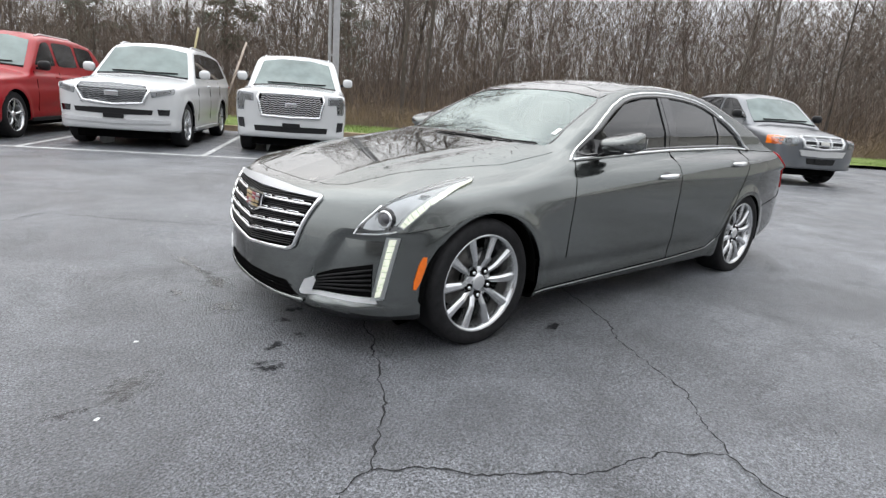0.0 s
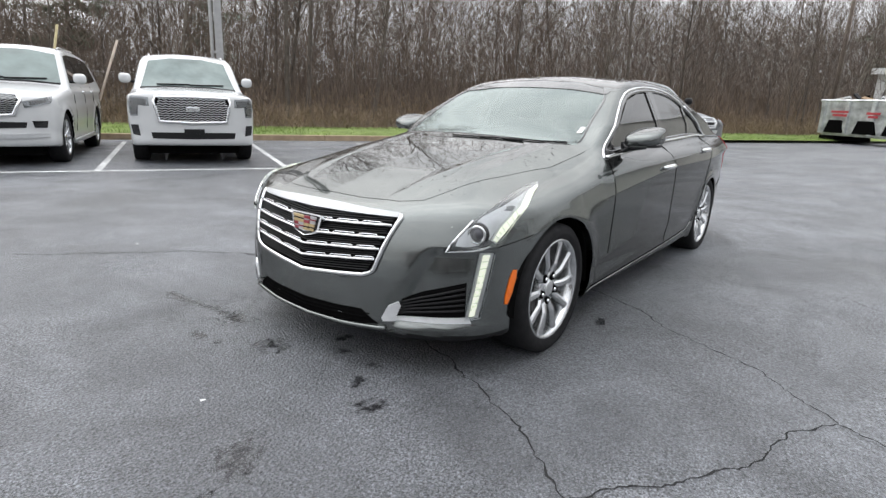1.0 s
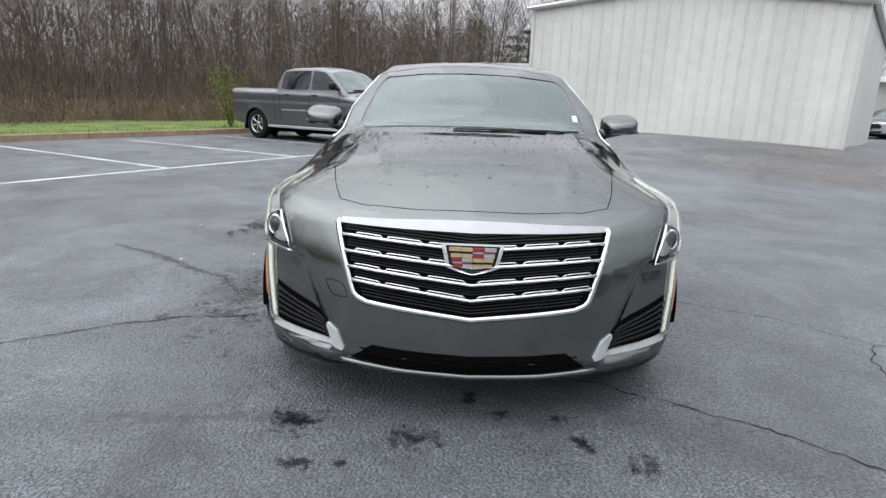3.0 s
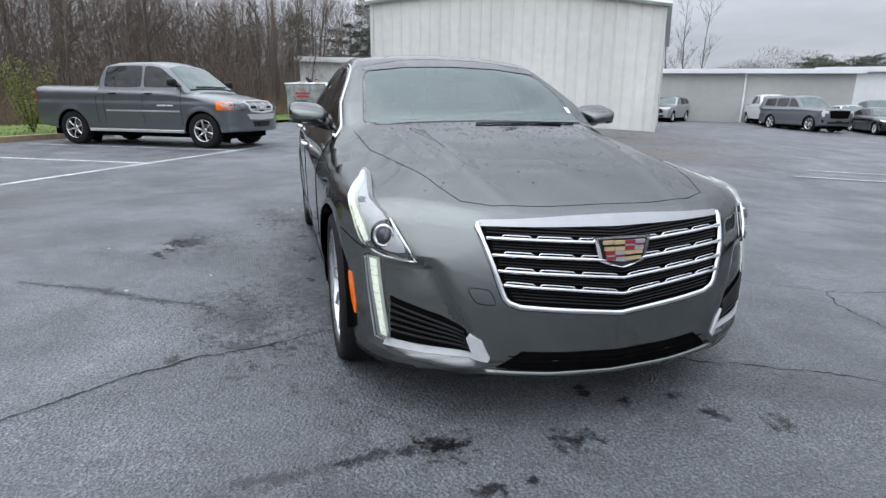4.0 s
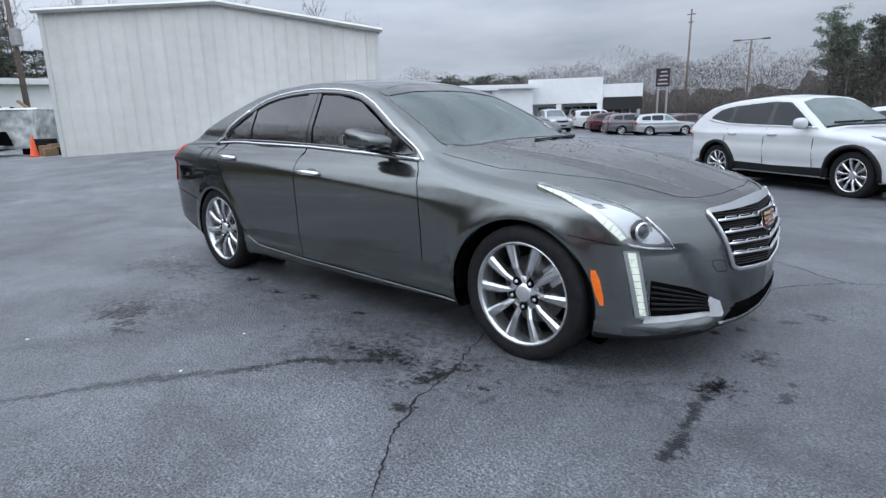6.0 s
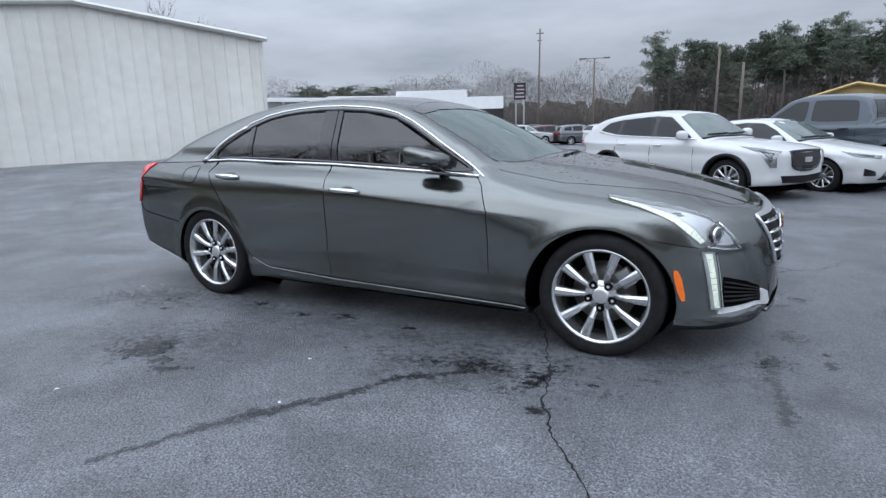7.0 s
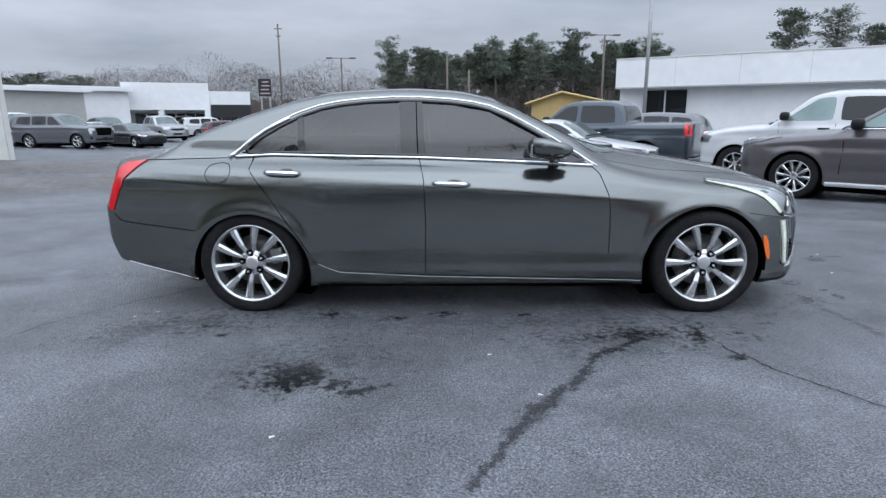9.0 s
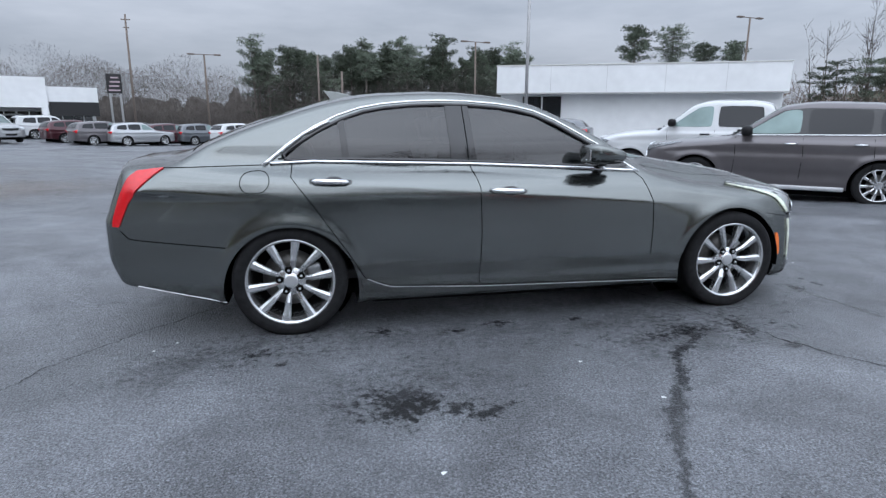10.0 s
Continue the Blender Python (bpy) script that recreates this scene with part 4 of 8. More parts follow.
    for z1, z0, line in zip(tops, tops[1:], bands):
        half = 0.080 - (0.684 - z1) * 0.26
        for i, m in enumerate(line):
            y0, y1 = -half + i * half / 2, -half + (i + 1) * half / 2
            bx = 2.299 + (0.645 - (z0 + z1) / 2) * 0.12 - abs(y0 + y1) * 0.05
            part("crest_tile", box(bx - 0.006, bx, y0 + 0.0006, y1 - 0.0006, z0 + 0.0006, z1 - 0.0006), m, badge)
    # lower intake and lip
    intake = patch("lower_intake", SALOON, F([(0.425, 0.245), (0.345, 0.305), (0.2, 0.296), (0.0, 0.290), (-0.2, 0.296), (-0.345, 0.305), (-0.425, 0.245), (-0.2, 0.220), (0, 0.212), (0.2, 0.220)], 2), 0, DARK, bumper_part, 0.003, 0.006, 0.05, "black lower air intake", 0)
    for dz in (0.0, 0.02, 0.04):
        part("intake_slat", tube(line_on(SALOON, F([(0.39, 0.252 + dz * 0.9), (0, 0.228 + dz), (-0.39, 0.252 + dz * 0.9)], 2), 0, 0.08, 0.001), 0.003, 4), DARK, intake)
    strip("bumper_lip", SALOON, F([(0.46, 0.232), (0.24, 0.214), (0.0, 0.207), (-0.24, 0.214), (-0.46, 0.232)], 2), 0, 0.012, PAINT, bumper_part, 0.006, label="satin lip below the intake")
    for s in (1, -1):
        if s < 0:
            strip("tow_cover_gap", SALOON, soft([(2, s * 0.525, 0.528), (2, s * 0.452, 0.524), (2, s * 0.432, 0.470), (2, s * 0.498, 0.474)], 0.010), 0, 0.0013, SEAM, bumper_part, 0.0, 0.01, True)
        part("corner_spoiler", tube([(2.15, s * 0.450, 0.232), (2.20, s * 0.450, 0.228), (2.228, s * 0.44, 0.222)], [0.022, 0.016, 0.006], 8), BLACK, bumper_part)
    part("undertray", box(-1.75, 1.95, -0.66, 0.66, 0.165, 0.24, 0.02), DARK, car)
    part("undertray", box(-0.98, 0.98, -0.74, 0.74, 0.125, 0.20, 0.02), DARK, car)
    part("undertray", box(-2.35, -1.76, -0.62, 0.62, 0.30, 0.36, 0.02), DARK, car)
    part("rear_lip_left", tube(line_on(SALOON, [(-2.30, 0, 0.325), (-1.82, 0, 0.218)], 90, 0.1, 0.001), 0.003, 6), SATIN, car)
    part("rear_lip_right", tube(line_on(SALOON, [(-2.30, 0, 0.325), (-1.82, 0, 0.218)], -90, 0.1, 0.001), 0.003, 6), SATIN, car)
    # boot spoiler, fin
    fin = [(-1.17, 0, 1.385), (-1.00, 0, 1.415), (-1.12, 0, 1.440), (-1.225, 0, 1.452)]
    bm = bmesh.new()
    ring = [[bm.verts.new((p[0], w, p[2])) for p in fin] for w in (0.016, -0.016)]
    for v in ring[0][2:] + ring[1][2:]:
        v.co.y *= 0.35
    bm.faces.new(ring[0])
    bm.faces.new(ring[1][::-1])
    for i in range(4):
        bm.faces.new((ring[0][i], ring[1][i], ring[1][(i + 1) % 4], ring[0][(i + 1) % 4]))
    bmesh.ops.recalc_face_normals(bm, faces=bm.faces)
    part("roof_fin", bm, PAINT, car)
    # cabin
    cab = part("cabin_tub", box(-1.7, 0.95, -0.72, 0.72, 0.28, 0.34, 0.02), LEATHER, car)
    part("dashboard", box(0.42, 0.98, -0.68, 0.68, 0.72, 0.955, 0.06), LEATHER, car)
    part("parcel_shelf", box(-1.72, -1.30, -0.50, 0.50, 0.93, 0.965, 0.02), LEATHER, car)
    for sx, sy in ((-0.05, 0.37), (-0.05, -0.37), (-0.98, 0.37), (-0.98, -0.37)):
        seat = part("seat", box(sx - 0.25, sx + 0.27, sy - 0.25, sy + 0.25, 0.38, 0.52, 0.05), LEATHER, car, smooth=False)
        part("seat_back", box(-0.07, 0.07, sy - 0.24, sy + 0.24, 0, 0.62, 0.05, pose(sx - 0.24, 0, 0.50, 0, -18, 0)), LEATHER, seat)
        part("headrest", box(-0.05, 0.05, sy - 0.13, sy + 0.13, 0.66, 0.84, 0.04, pose(sx - 0.22, 0, 0.46, 0, -14, 0)), LEATHER, seat)
    wheel = part("steering_wheel", merge(lathe([(0.19 + 0.016 * math.cos(q), 0.016 * math.sin(q)) for q in [i * math.pi / 4 for i in range(8)]], 28, "x", True), box_mesh(-0.02, 0.02, -0.18, 0.18, -0.03, 0.03)), LEATHER, car)
    wheel.matrix_basis = pose(0.40, 0.37, 0.88, 0, -22, 0)
    part("inner_mirror", box(0.20, 0.23, -0.10, 0.10, 1.29, 1.33, 0.01), BLACK, car)
    return car


def box_mesh(x0, x1, y0, y1, z0, z1):
    vs = [(x, y, z) for x in (x0, x1) for y in (y0, y1) for z in (z0, z1)]
    return vs, [], [(0, 1, 3, 2), (4, 6, 7, 5), (0, 4, 5, 1), (2, 3, 7, 6), (0, 2, 6, 4), (1, 5, 7, 3)]


saloon()


# ---- ground ----
def poly_sheet(name, pts, z, material, label="", kind="structure", parent=None):
    ob = part(name, ([(p[0], p[1], z) for p in pts], [], [tuple(range(len(pts)))]), material, parent)
    return tagged(ob, label, kind=kind) if not parent else ob


def asphalt_material():
    m = mat("asphalt", (0.131, 0.138, 0.151), 0.5, bump=1.0, bump_scale=80, spec=0.72)
    t = m.node_tree
    p = t.nodes["Principled BSDF"]
    co = t.nodes.new("ShaderNodeTexCoord").outputs["Object"]

    def noise_node(sc, detail, dist=0.0):
        n = t.nodes.new("ShaderNodeTexNoise")
        n.inputs["Scale"].default_value, n.inputs["Detail"].default_value = sc, detail
        n.inputs["Distortion"].default_value = dist
        t.links.new(co, n.inputs["Vector"])
        return n.outputs["Fac"]

    def ramp(fac, lo, hi, a, b):
        r = t.nodes.new("ShaderNodeMapRange")
        for k, v in (("From Min", lo), ("From Max", hi), ("To Min", a), ("To Max", b)):
            r.inputs[k].default_value = v
        t.links.new(fac, r.inputs["Value"])
        return r.outputs["Result"]

    def times(a, b):
        n = t.nodes.new("ShaderNodeMath")
        n.operation = "MULTIPLY"
        t.links.new(a, n.inputs[0])
        t.links.new(b, n.inputs[1])
        return n.outputs["Value"]

    vor = t.nodes.new("ShaderNodeTexVoronoi")
    vor.inputs["Scale"].default_value = 210
    t.links.new(co, vor.inputs["Vector"])
    sep = t.nodes.new("ShaderNodeSeparateColor")
    t.links.new(vor.outputs["Color"], sep.inputs["Color"])
    stones = ramp(sep.outputs["Red"], 0.0, 1.0, 0.40, 1.70)
    grain = times(ramp(noise_node(80, 6), 0.35, 0.70, 0.65, 1.40), stones)
    pits = ramp(noise_node(105, 3), 0.50, 0.62, 1.15, 0.22)
    bare = ramp(noise_node(1.1, 6, 0.8), 0.42, 0.58, 0.0, 0.65)
    soft_pits = t.nodes.new("ShaderNodeMix")
    t.links.new(bare, soft_pits.inputs["Factor"])
    t.links.new(pits, soft_pits.inputs["A"])
    soft_pits.inputs["B"].default_value = 1.0
    grain = times(grain, soft_pits.outputs["Result"])
    mid = times(ramp(noise_node(1.3, 7, 0.8), 0.3, 0.7, 0.64, 1.30), ramp(noise_node(9.0, 5, 0.4), 0.3, 0.7, 0.86, 1.14))
    wide = ramp(noise_node(0.30, 5, 1.0), 0.35, 0.65, 0.78, 1.20)
    hsv = t.nodes.new("ShaderNodeHueSaturation")
    hsv.inputs["Color"].default_value = (0.131, 0.138, 0.151, 1)
    t.links.new(times(times(grain, mid), wide), hsv.inputs["Value"])
    t.links.new(hsv.outputs["Color"], p.inputs["Base Color"])
    t.links.new(times(ramp(noise_node(0.5, 6, 1.5), 0.35, 0.65, 0.31, 0.52), ramp(noise_node(60, 3), 0.3, 0.7, 0.85, 1.15)), p.inputs["Roughness"])
    return m


ASPHALT = asphalt_material()
LINE = mat("road_paint", (0.55, 0.56, 0.56), 0.7, vary=0.35, scale=9, big=0.3, bump=0.3)
CRACK = mat("crack_black", (0.012, 0.012, 0.013), 0.9)


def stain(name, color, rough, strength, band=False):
    """A stain, or painted shade or sheen, that thins out raggedly from its middle, over the asphalt below it."""
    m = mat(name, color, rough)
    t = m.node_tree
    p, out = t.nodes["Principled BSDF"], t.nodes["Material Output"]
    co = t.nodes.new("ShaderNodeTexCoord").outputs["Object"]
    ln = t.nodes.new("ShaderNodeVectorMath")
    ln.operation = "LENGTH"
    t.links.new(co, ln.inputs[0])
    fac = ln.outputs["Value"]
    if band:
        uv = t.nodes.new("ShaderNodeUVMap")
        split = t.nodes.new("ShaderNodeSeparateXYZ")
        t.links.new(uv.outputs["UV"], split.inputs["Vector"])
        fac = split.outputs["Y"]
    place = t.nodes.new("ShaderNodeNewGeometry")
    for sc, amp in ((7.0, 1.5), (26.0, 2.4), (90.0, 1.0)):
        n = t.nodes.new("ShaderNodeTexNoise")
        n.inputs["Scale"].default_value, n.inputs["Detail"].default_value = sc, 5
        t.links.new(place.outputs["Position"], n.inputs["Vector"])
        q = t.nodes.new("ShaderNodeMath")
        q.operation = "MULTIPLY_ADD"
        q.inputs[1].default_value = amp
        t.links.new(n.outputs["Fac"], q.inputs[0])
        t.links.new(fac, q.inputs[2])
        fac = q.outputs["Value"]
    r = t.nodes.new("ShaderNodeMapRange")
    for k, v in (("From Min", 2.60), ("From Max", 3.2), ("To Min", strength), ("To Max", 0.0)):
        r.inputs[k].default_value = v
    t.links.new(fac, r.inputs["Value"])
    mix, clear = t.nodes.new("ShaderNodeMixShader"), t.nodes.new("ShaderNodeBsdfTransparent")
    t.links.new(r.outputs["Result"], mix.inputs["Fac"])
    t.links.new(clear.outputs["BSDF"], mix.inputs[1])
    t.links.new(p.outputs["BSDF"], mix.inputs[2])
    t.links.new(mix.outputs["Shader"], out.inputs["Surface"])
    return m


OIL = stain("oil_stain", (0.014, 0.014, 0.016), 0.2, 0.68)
TAR = stain("tar_band", (0.016, 0.016, 0.018), 0.17, 0.52, True)
FILM = stain("wet_film", (0.02, 0.02, 0.022), 0.06, 0.55, True)
FILM.node_tree.nodes["Principled BSDF"].inputs["Specular IOR Level"].default_value = 0.9
# sky reflected by wet asphalt, put into a pale colour
PALE = stain("pale_sky_sheen", (0.24, 0.25, 0.27), 0.6, 0.45)
CONCRETE = mat("kerb_concrete", (0.36, 0.27, 0.18), 0.85, vary=0.2, scale=6, bump=0.4, bump_scale=80)
GRASS = mat("grass_ground", (0.150, 0.205, 0.050), 0.9, vary=0.4, scale=14, bump=0.7, bump_scale=50, big=0.3)
SOIL = mat("leaf_litter", (0.085, 0.06, 0.042), 0.95, vary=0.35, scale=6, bump=0.8, bump_scale=25)
BLADE = mat("grass_blade", (0.180, 0.270, 0.060), 0.7, vary=0.3, scale=3)



FALL = Curve((2, 0), (3.5, -0.06), (5.5, -0.15), (9, -0.225), (14, -0.30), (30, -0.53), (50, -0.88), (75, -1.36), (76, -1.36))


def ground_z(x, y):
    """The lot lies level round the saloon, falls away gently to the north-east and rises to the metal building."""
    far = min(1.0, max(0.0, (y - 14) / 12))
    lean = min(1.0, max(0.0, (x + 10) / 9)) * (1 - far) + min(1.0, max(0.2, (x + 32) / 18)) * far
    return float(FALL(y)) * lean + 0.42 * min(1.0, max(0.0, (y + 1.5) / 2.5)) * math.exp(-((x + 16) / 8) ** 2 - ((y - 7) / 7) ** 2)


gx = [-900, -400, -200, -120, -80] + [-60 + 3 * i for i in range(41)] + [80, 120, 200, 400, 900]
gy = [-900, -400, -150, -60, -20, -12, -8, -5, -3, -1.5, -0.7, 0, 1, 2, 3, 4, 5, 6, 7, 8, 9, 10, 11.5, 13, 16, 20, 25, 30, 36, 43, 50, 58, 66, 75, 90, 130, 250, 500, 900]
gv = [(a, b, ground_z(a, b)) for a in gx for b in gy]
gf = [(i * len(gy) + j, (i + 1) * len(gy) + j, (i + 1) * len(gy) + j + 1, i * len(gy) + j + 1) for i in range(len(gx) - 1) for j in range(len(gy) - 1)]
part("ground", (gv, [], gf), ASPHALT, smooth=True)
tagged(bpy.data.objects["ground"], "worn dark grey asphalt lot with fine aggregate", kind="structure")

# the parked row: a line in front, the stalls behind it
ROW0, RU, RN = Vector((2.99, -8.69, 0)), Vector((-0.885, 0.466, 0)), Vector((-0.466, -0.885, 0))


def row(along, back, z=0.0):
    return ROW0 + RU * along + RN * back + Vector((0, 0, z))


def quad_line(a, b, width, name="stall_line"):
    d = (b - a).normalized()
    n = Vector((-d.y, d.x, 0)) * width / 2
    return poly_sheet(name, [a - n, b - n, b + n, a + n], 0.004, LINE, "worn white paint line on the asphalt")


quad_line(row(-8, 0), row(17.3, 0), 0.11)
for i in range(-3, 7):
    q = 0.22 + 2.82 * i
    quad_line(row(q, 0.06), row(q, 5.6), 0.10)
for a, b in (((4.57, 8.78), (6.35, 11.56)), ((4.57, 8.78), (5.9, 8.05)), ((4.1, 11.3), (5.9, 10.55)), ((-3.96, 7.54), (-3.26, 8.98)), ((-4.59, 8.52), (-3.9, 9.93)), ((-2.93, 9.06), (-2.6, 9.35))):
    vs = []
    d = (Vector(b) - Vector(a)).normalized() * 0.05
    for k in range(9):
        p = Vector(a).lerp(Vector(b), k / 8)
        vs += [(p.x - d.y, p.y + d.x, ground_z(p.x, p.y) + 0.012), (p.x + d.y, p.y - d.x, ground_z(p.x, p.y) + 0.012)]
    tagged(part("stall_line", (vs, [], [(2 * k, 2 * k + 1, 2 * k + 3, 2 * k + 2) for k in range(8)]), LINE), "worn white paint line on the asphalt", kind="structure")
# kerb, grass and wood floor behind the row
K0, K1 = -40, 18.2
kerb = []
for i in range(int((K1 - K0) / 3)):
    a, b = row(K0 + 3 * i, 6.3), row(K0 + 3 * i + 2.985, 6.45)
    m = Matrix.Translation(a) @ Matrix.Rotation(math.atan2(RU.y, RU.x), 4, "Z")
    kerb.append(part("kerb_stone", box(0, 2.985, 0, 0.16, -0.05, 0.15, 0.02, m), CONCRETE))
kerb_root = thing("kerb", "pale concrete kerb along the grass", "kerb")
tagged(kerb_root, kind="structure")
for k in kerb:
    k.parent = kerb_root


def rolling(name, a0, a1, b0, b1, na, nb, z0, amp, material, label):
    vs, fs = [], []
    for i in range(na + 1):
        for j in range(nb + 1):
            p = row(a0 + (a1 - a0) * i / na, b0 + (b1 - b0) * j / nb)
            e = min(1, j / 2)
            vs.append((p.x, p.y, z0 + e * amp * (0.5 + noise.noise(p * 0.25)) + e * 0.03 * j * amp))
    for i in range(na):
        for j in range(nb):
            k = i * (nb + 1) + j
            fs.append((k, k + 1, k + nb + 2, k + nb + 1))
    return tagged(part(name, (vs, [], fs), material, smooth=True), label, kind="structure")


rolling("grass_strip", K0, 70, 6.45, 10.5, 80, 8, 0.12, 0.10, GRASS, "short green winter grass behind the kerb")
rolling("wood_floor", K0 - 30, 90, 10.3, 70, 60, 24, 0.13, 0.35, SOIL, "brown leaf litter under the bare wood")


# ---- other vehicles ----
def vehicle(name, label, category, paint, sp, at, group="", fine=True, lower=None):
    """A parked vehicle from its side profile; the plan and the sections follow from its width and overhangs."""
    wb, w = sp["wb"], sp["w"]
    xf, xr = wb / 2 + sp["fo"], -wb / 2 - sp["ro"]
    hz, R, belt = sp["nose"], sp["R"], sp["belt"]
    sq = sp.get("square", 0.0)
    arches = [(sx * wb / 2, R * 0.95, R * sp.get("arch", 1.17)) for sx in (1, -1)]

    def bulge(x, a, z):
        d = 0
        for cx, cz, r in arches:
            q = np.hypot(x - cx, z - cz)
            d = d - 0.015 * np.exp(-(((q - r - 0.02) / 0.06) ** 2)) * (a > 0.5)
        return d + 0.012 * np.exp(-(((z - belt + 0.26) / 0.07) ** 2)) * np.clip((a - 0.6) * 5, 0, 1) + 0.012 * np.exp(-(((z - R - 0.12) / 0.08) ** 2)) * np.clip((a - 0.6) * 5, 0, 1)

    shell = Shell(
        Curve((0, xf), (w * 0.5, xf - 0.03 + 0.02 * sq), (w * 0.78, xf - 0.12 + 0.07 * sq), (w * 0.93, xf - 0.27 + 0.15 * sq), (w * 1.02, xf - 0.6 + 0.2 * sq)),
        Curve((0.2, -0.10), (0.42, 0), (hz - 0.25, 0), (hz, -0.06), (hz + 0.2, -0.25)),
        Curve((0, xr), (w * 0.6, xr + 0.03), (w * 0.9, xr + 0.13), (w * 1.02, xr + 0.35)),
        Curve((0.2, 0.10), (0.45, 0), (belt, sp.get("tail_lean", 0.04)), (belt + 0.3, sp.get("tail_lean", 0.04) + 0.1)),
        Curve((0.2, w * 0.93), (0.4, w * 0.975), (belt - 0.35, w), (belt - 0.1, w * 0.985), (belt, w * 0.94), (belt + 0.25, w * 0.8)),
        Curve((xr, 0.93), (xr + 0.8, 0.99), (0, 1.0), (xf, 0.98)),
        Curve(*sp["top"]),
        Curve((0, 0), (w * 0.5, 0.012), (w * 0.8, 0.05), (w, 0.11)),
        Curve((xr, sp["sill"] + 0.1), (-wb / 2, sp["sill"]), (wb / 2, sp["sill"]), (xf, sp["sill"] + 0.02)),
        Curve(*sp["roof"]), sp.get("crown", 0.10), (w * sp.get("cab_in", 0.93), belt, sp.get("lean", 0.32)), 0.07 - 0.02 * sq, 0.09, 0.04, bulge, belt - 0.12)
    car = thing(name, label, category, group)
    n = (70, 18, 64) if fine else (40, 10, 36)
    vs, fs = shell.mesh(xr, xf, sp.get("spine", hz * 0.7), *n)
    vs, fs = cut_arches(vs, fs, arches)
    if lower is not None:
        body = shell_part("body", shell, vs, fs, paint, car)
        zs = sp["sill"] + 0.17
        for s in (1, -1):
            x0, x1 = -wb / 2 + R * 1.05, wb / 2 - R * 1.05
            patch("sill_cladding", shell, [(x0, 0, sp["sill"] + 0.03), (x1, 0, sp["sill"] + 0.03), (x1, 0, zs), (0, 0, zs - 0.02), (x0, 0, zs)], 90 * s, lower, car, 0.008, 0.014, 0.1, "black plastic sill cladding", 0)
            for cx, cz, r in arches:
                arc = [(cx + (r + 0.03) * math.cos(radians(q)), 0, cz + (r + 0.03) * math.sin(radians(q))) for q in range(-6, 187, 8)]
                strip("arch_cladding", shell, arc, 90 * s, 0.036, lower, car, 0.004, 0.06, label="black plastic arch cladding")
            strip("bumper_cladding", shell, [(-wb / 2 - R * 1.15, 0, zs - 0.08), (-wb / 2 - R * 1.5, 0, zs - 0.07)], 90 * s, 0.07, lower, car, 0.004, 0.06)
    else:
        body = shell_part("body", shell, vs, fs, paint, car)
    for s in (1, -1):
        P = lambda pts: [(p[0], 0, p[1]) for p in pts]
        if sp.get("dlo") and fine:
            outline = [q for poly in sp["windows"] for q in poly[:2]] + [q for poly in reversed(sp["windows"]) for q in poly[2:]]
            mid = np.mean(outline, axis=0)
            patch("window_surround", shell, soft(P([tuple(mid + (np.array(q) - mid) * np.array([1.03, 1.08])) for q in outline]), 0.04), 90 * s, GLOSS_BLACK, car, 0.003, 0.008, 0.12, smooth_outline=0)
        for k, poly in enumerate(sp["windows"]):
            patch("side_window", shell, soft(P(poly), 0.05), 90 * s, CLEAR_PANE if k == 0 and sp.get("clear_front") else CAR_GLASS, car, 0.006, 0.012, 0.12, smooth_outline=0)
        if fine:
            for x0 in sp.get("doors", ()):
                strip("door_gap", shell, P([(x0, belt - 0.01), (x0 - 0.02, belt - 0.3), (x0, sp["sill"] + 0.16)]), 90 * s, 0.005, SEAM, car, 0.0, 0.1)
            for x0 in sp.get("handles", ()):
                hp = shell.onto([(x0 - 0.1, 0, belt - 0.11), (x0, 0, belt - 0.11), (x0 + 0.1, 0, belt - 0.11)], 90 * s)
                hp[:, 1] += s * np.array([0.005, 0.03, 0.005])
                part("door_handle", tube(hp.tolist(), 0.016, 6), sp.get("handle_mat", paint), car, smooth=True)
            if sp.get("board"):
                part("running_board", box(-wb / 2 + R * 1.25, wb / 2 - R * 1.25, min(s * w * 0.86, s * w * 1.0), max(s * w * 0.86, s * w * 1.0), sp["sill"] - 0.03, sp["sill"] + 0.04, 0.02), sp["board"], car)
            if sp.get("belt_trim"):
                strip("belt_trim", shell, P(sp["belt_trim"]), 90 * s, 0.012, CHROME, car, 0.006, 0.15)
            bm = bmesh.new()
            bmesh.ops.create_uvsphere(bm, u_segments=14, v_segments=10, radius=1)
            mx, mz = sp["mirror"]
            for v in bm.verts:
                e = [math.copysign(abs(q) ** 0.7, q) for q in v.co]
                v.co = (mx + 0.09 * e[0], s * (w * 1.0 + 0.07 + 0.105 * e[1]), mz + sp.get("mirror_h", 0.09) * e[2])
            for f in bm.faces:
                f.smooth = True
            part("door_mirror", bm, sp.get("mirror_mat", paint), car)
            part("mirror_arm", tube([(mx - 0.02, s * w * 0.86, mz - 0.06), (mx, s * (w + 0.06), mz - 0.05)], 0.03, 6), BLACK, car)
        for poly in sp["lamps"]:
            lamp = patch("headlamp", shell, [(p[0], s * p[1], p[2]) for p in poly], 30 * s, REFLECTOR if fine else LENS_PALE, car, 0.004, 0.02, 0.06, smooth_outline=0)
            if fine:
                c = np.mean(poly, axis=0)
                patch("lamp_core", shell, [tuple((c + (np.array(p) - c) * sp.get("core", 0.5)) * np.array([1, s, 1])) for p in poly], 30 * s, GLOSS_BLACK, lamp, 0.008, 0.004, 0.06, smooth_outline=0)
                patch("lamp_cover", shell, [(p[0], s * p[1], p[2]) for p in poly], 30 * s, LENS, lamp, 0.014, 0.01, 0.06, smooth_outline=0)
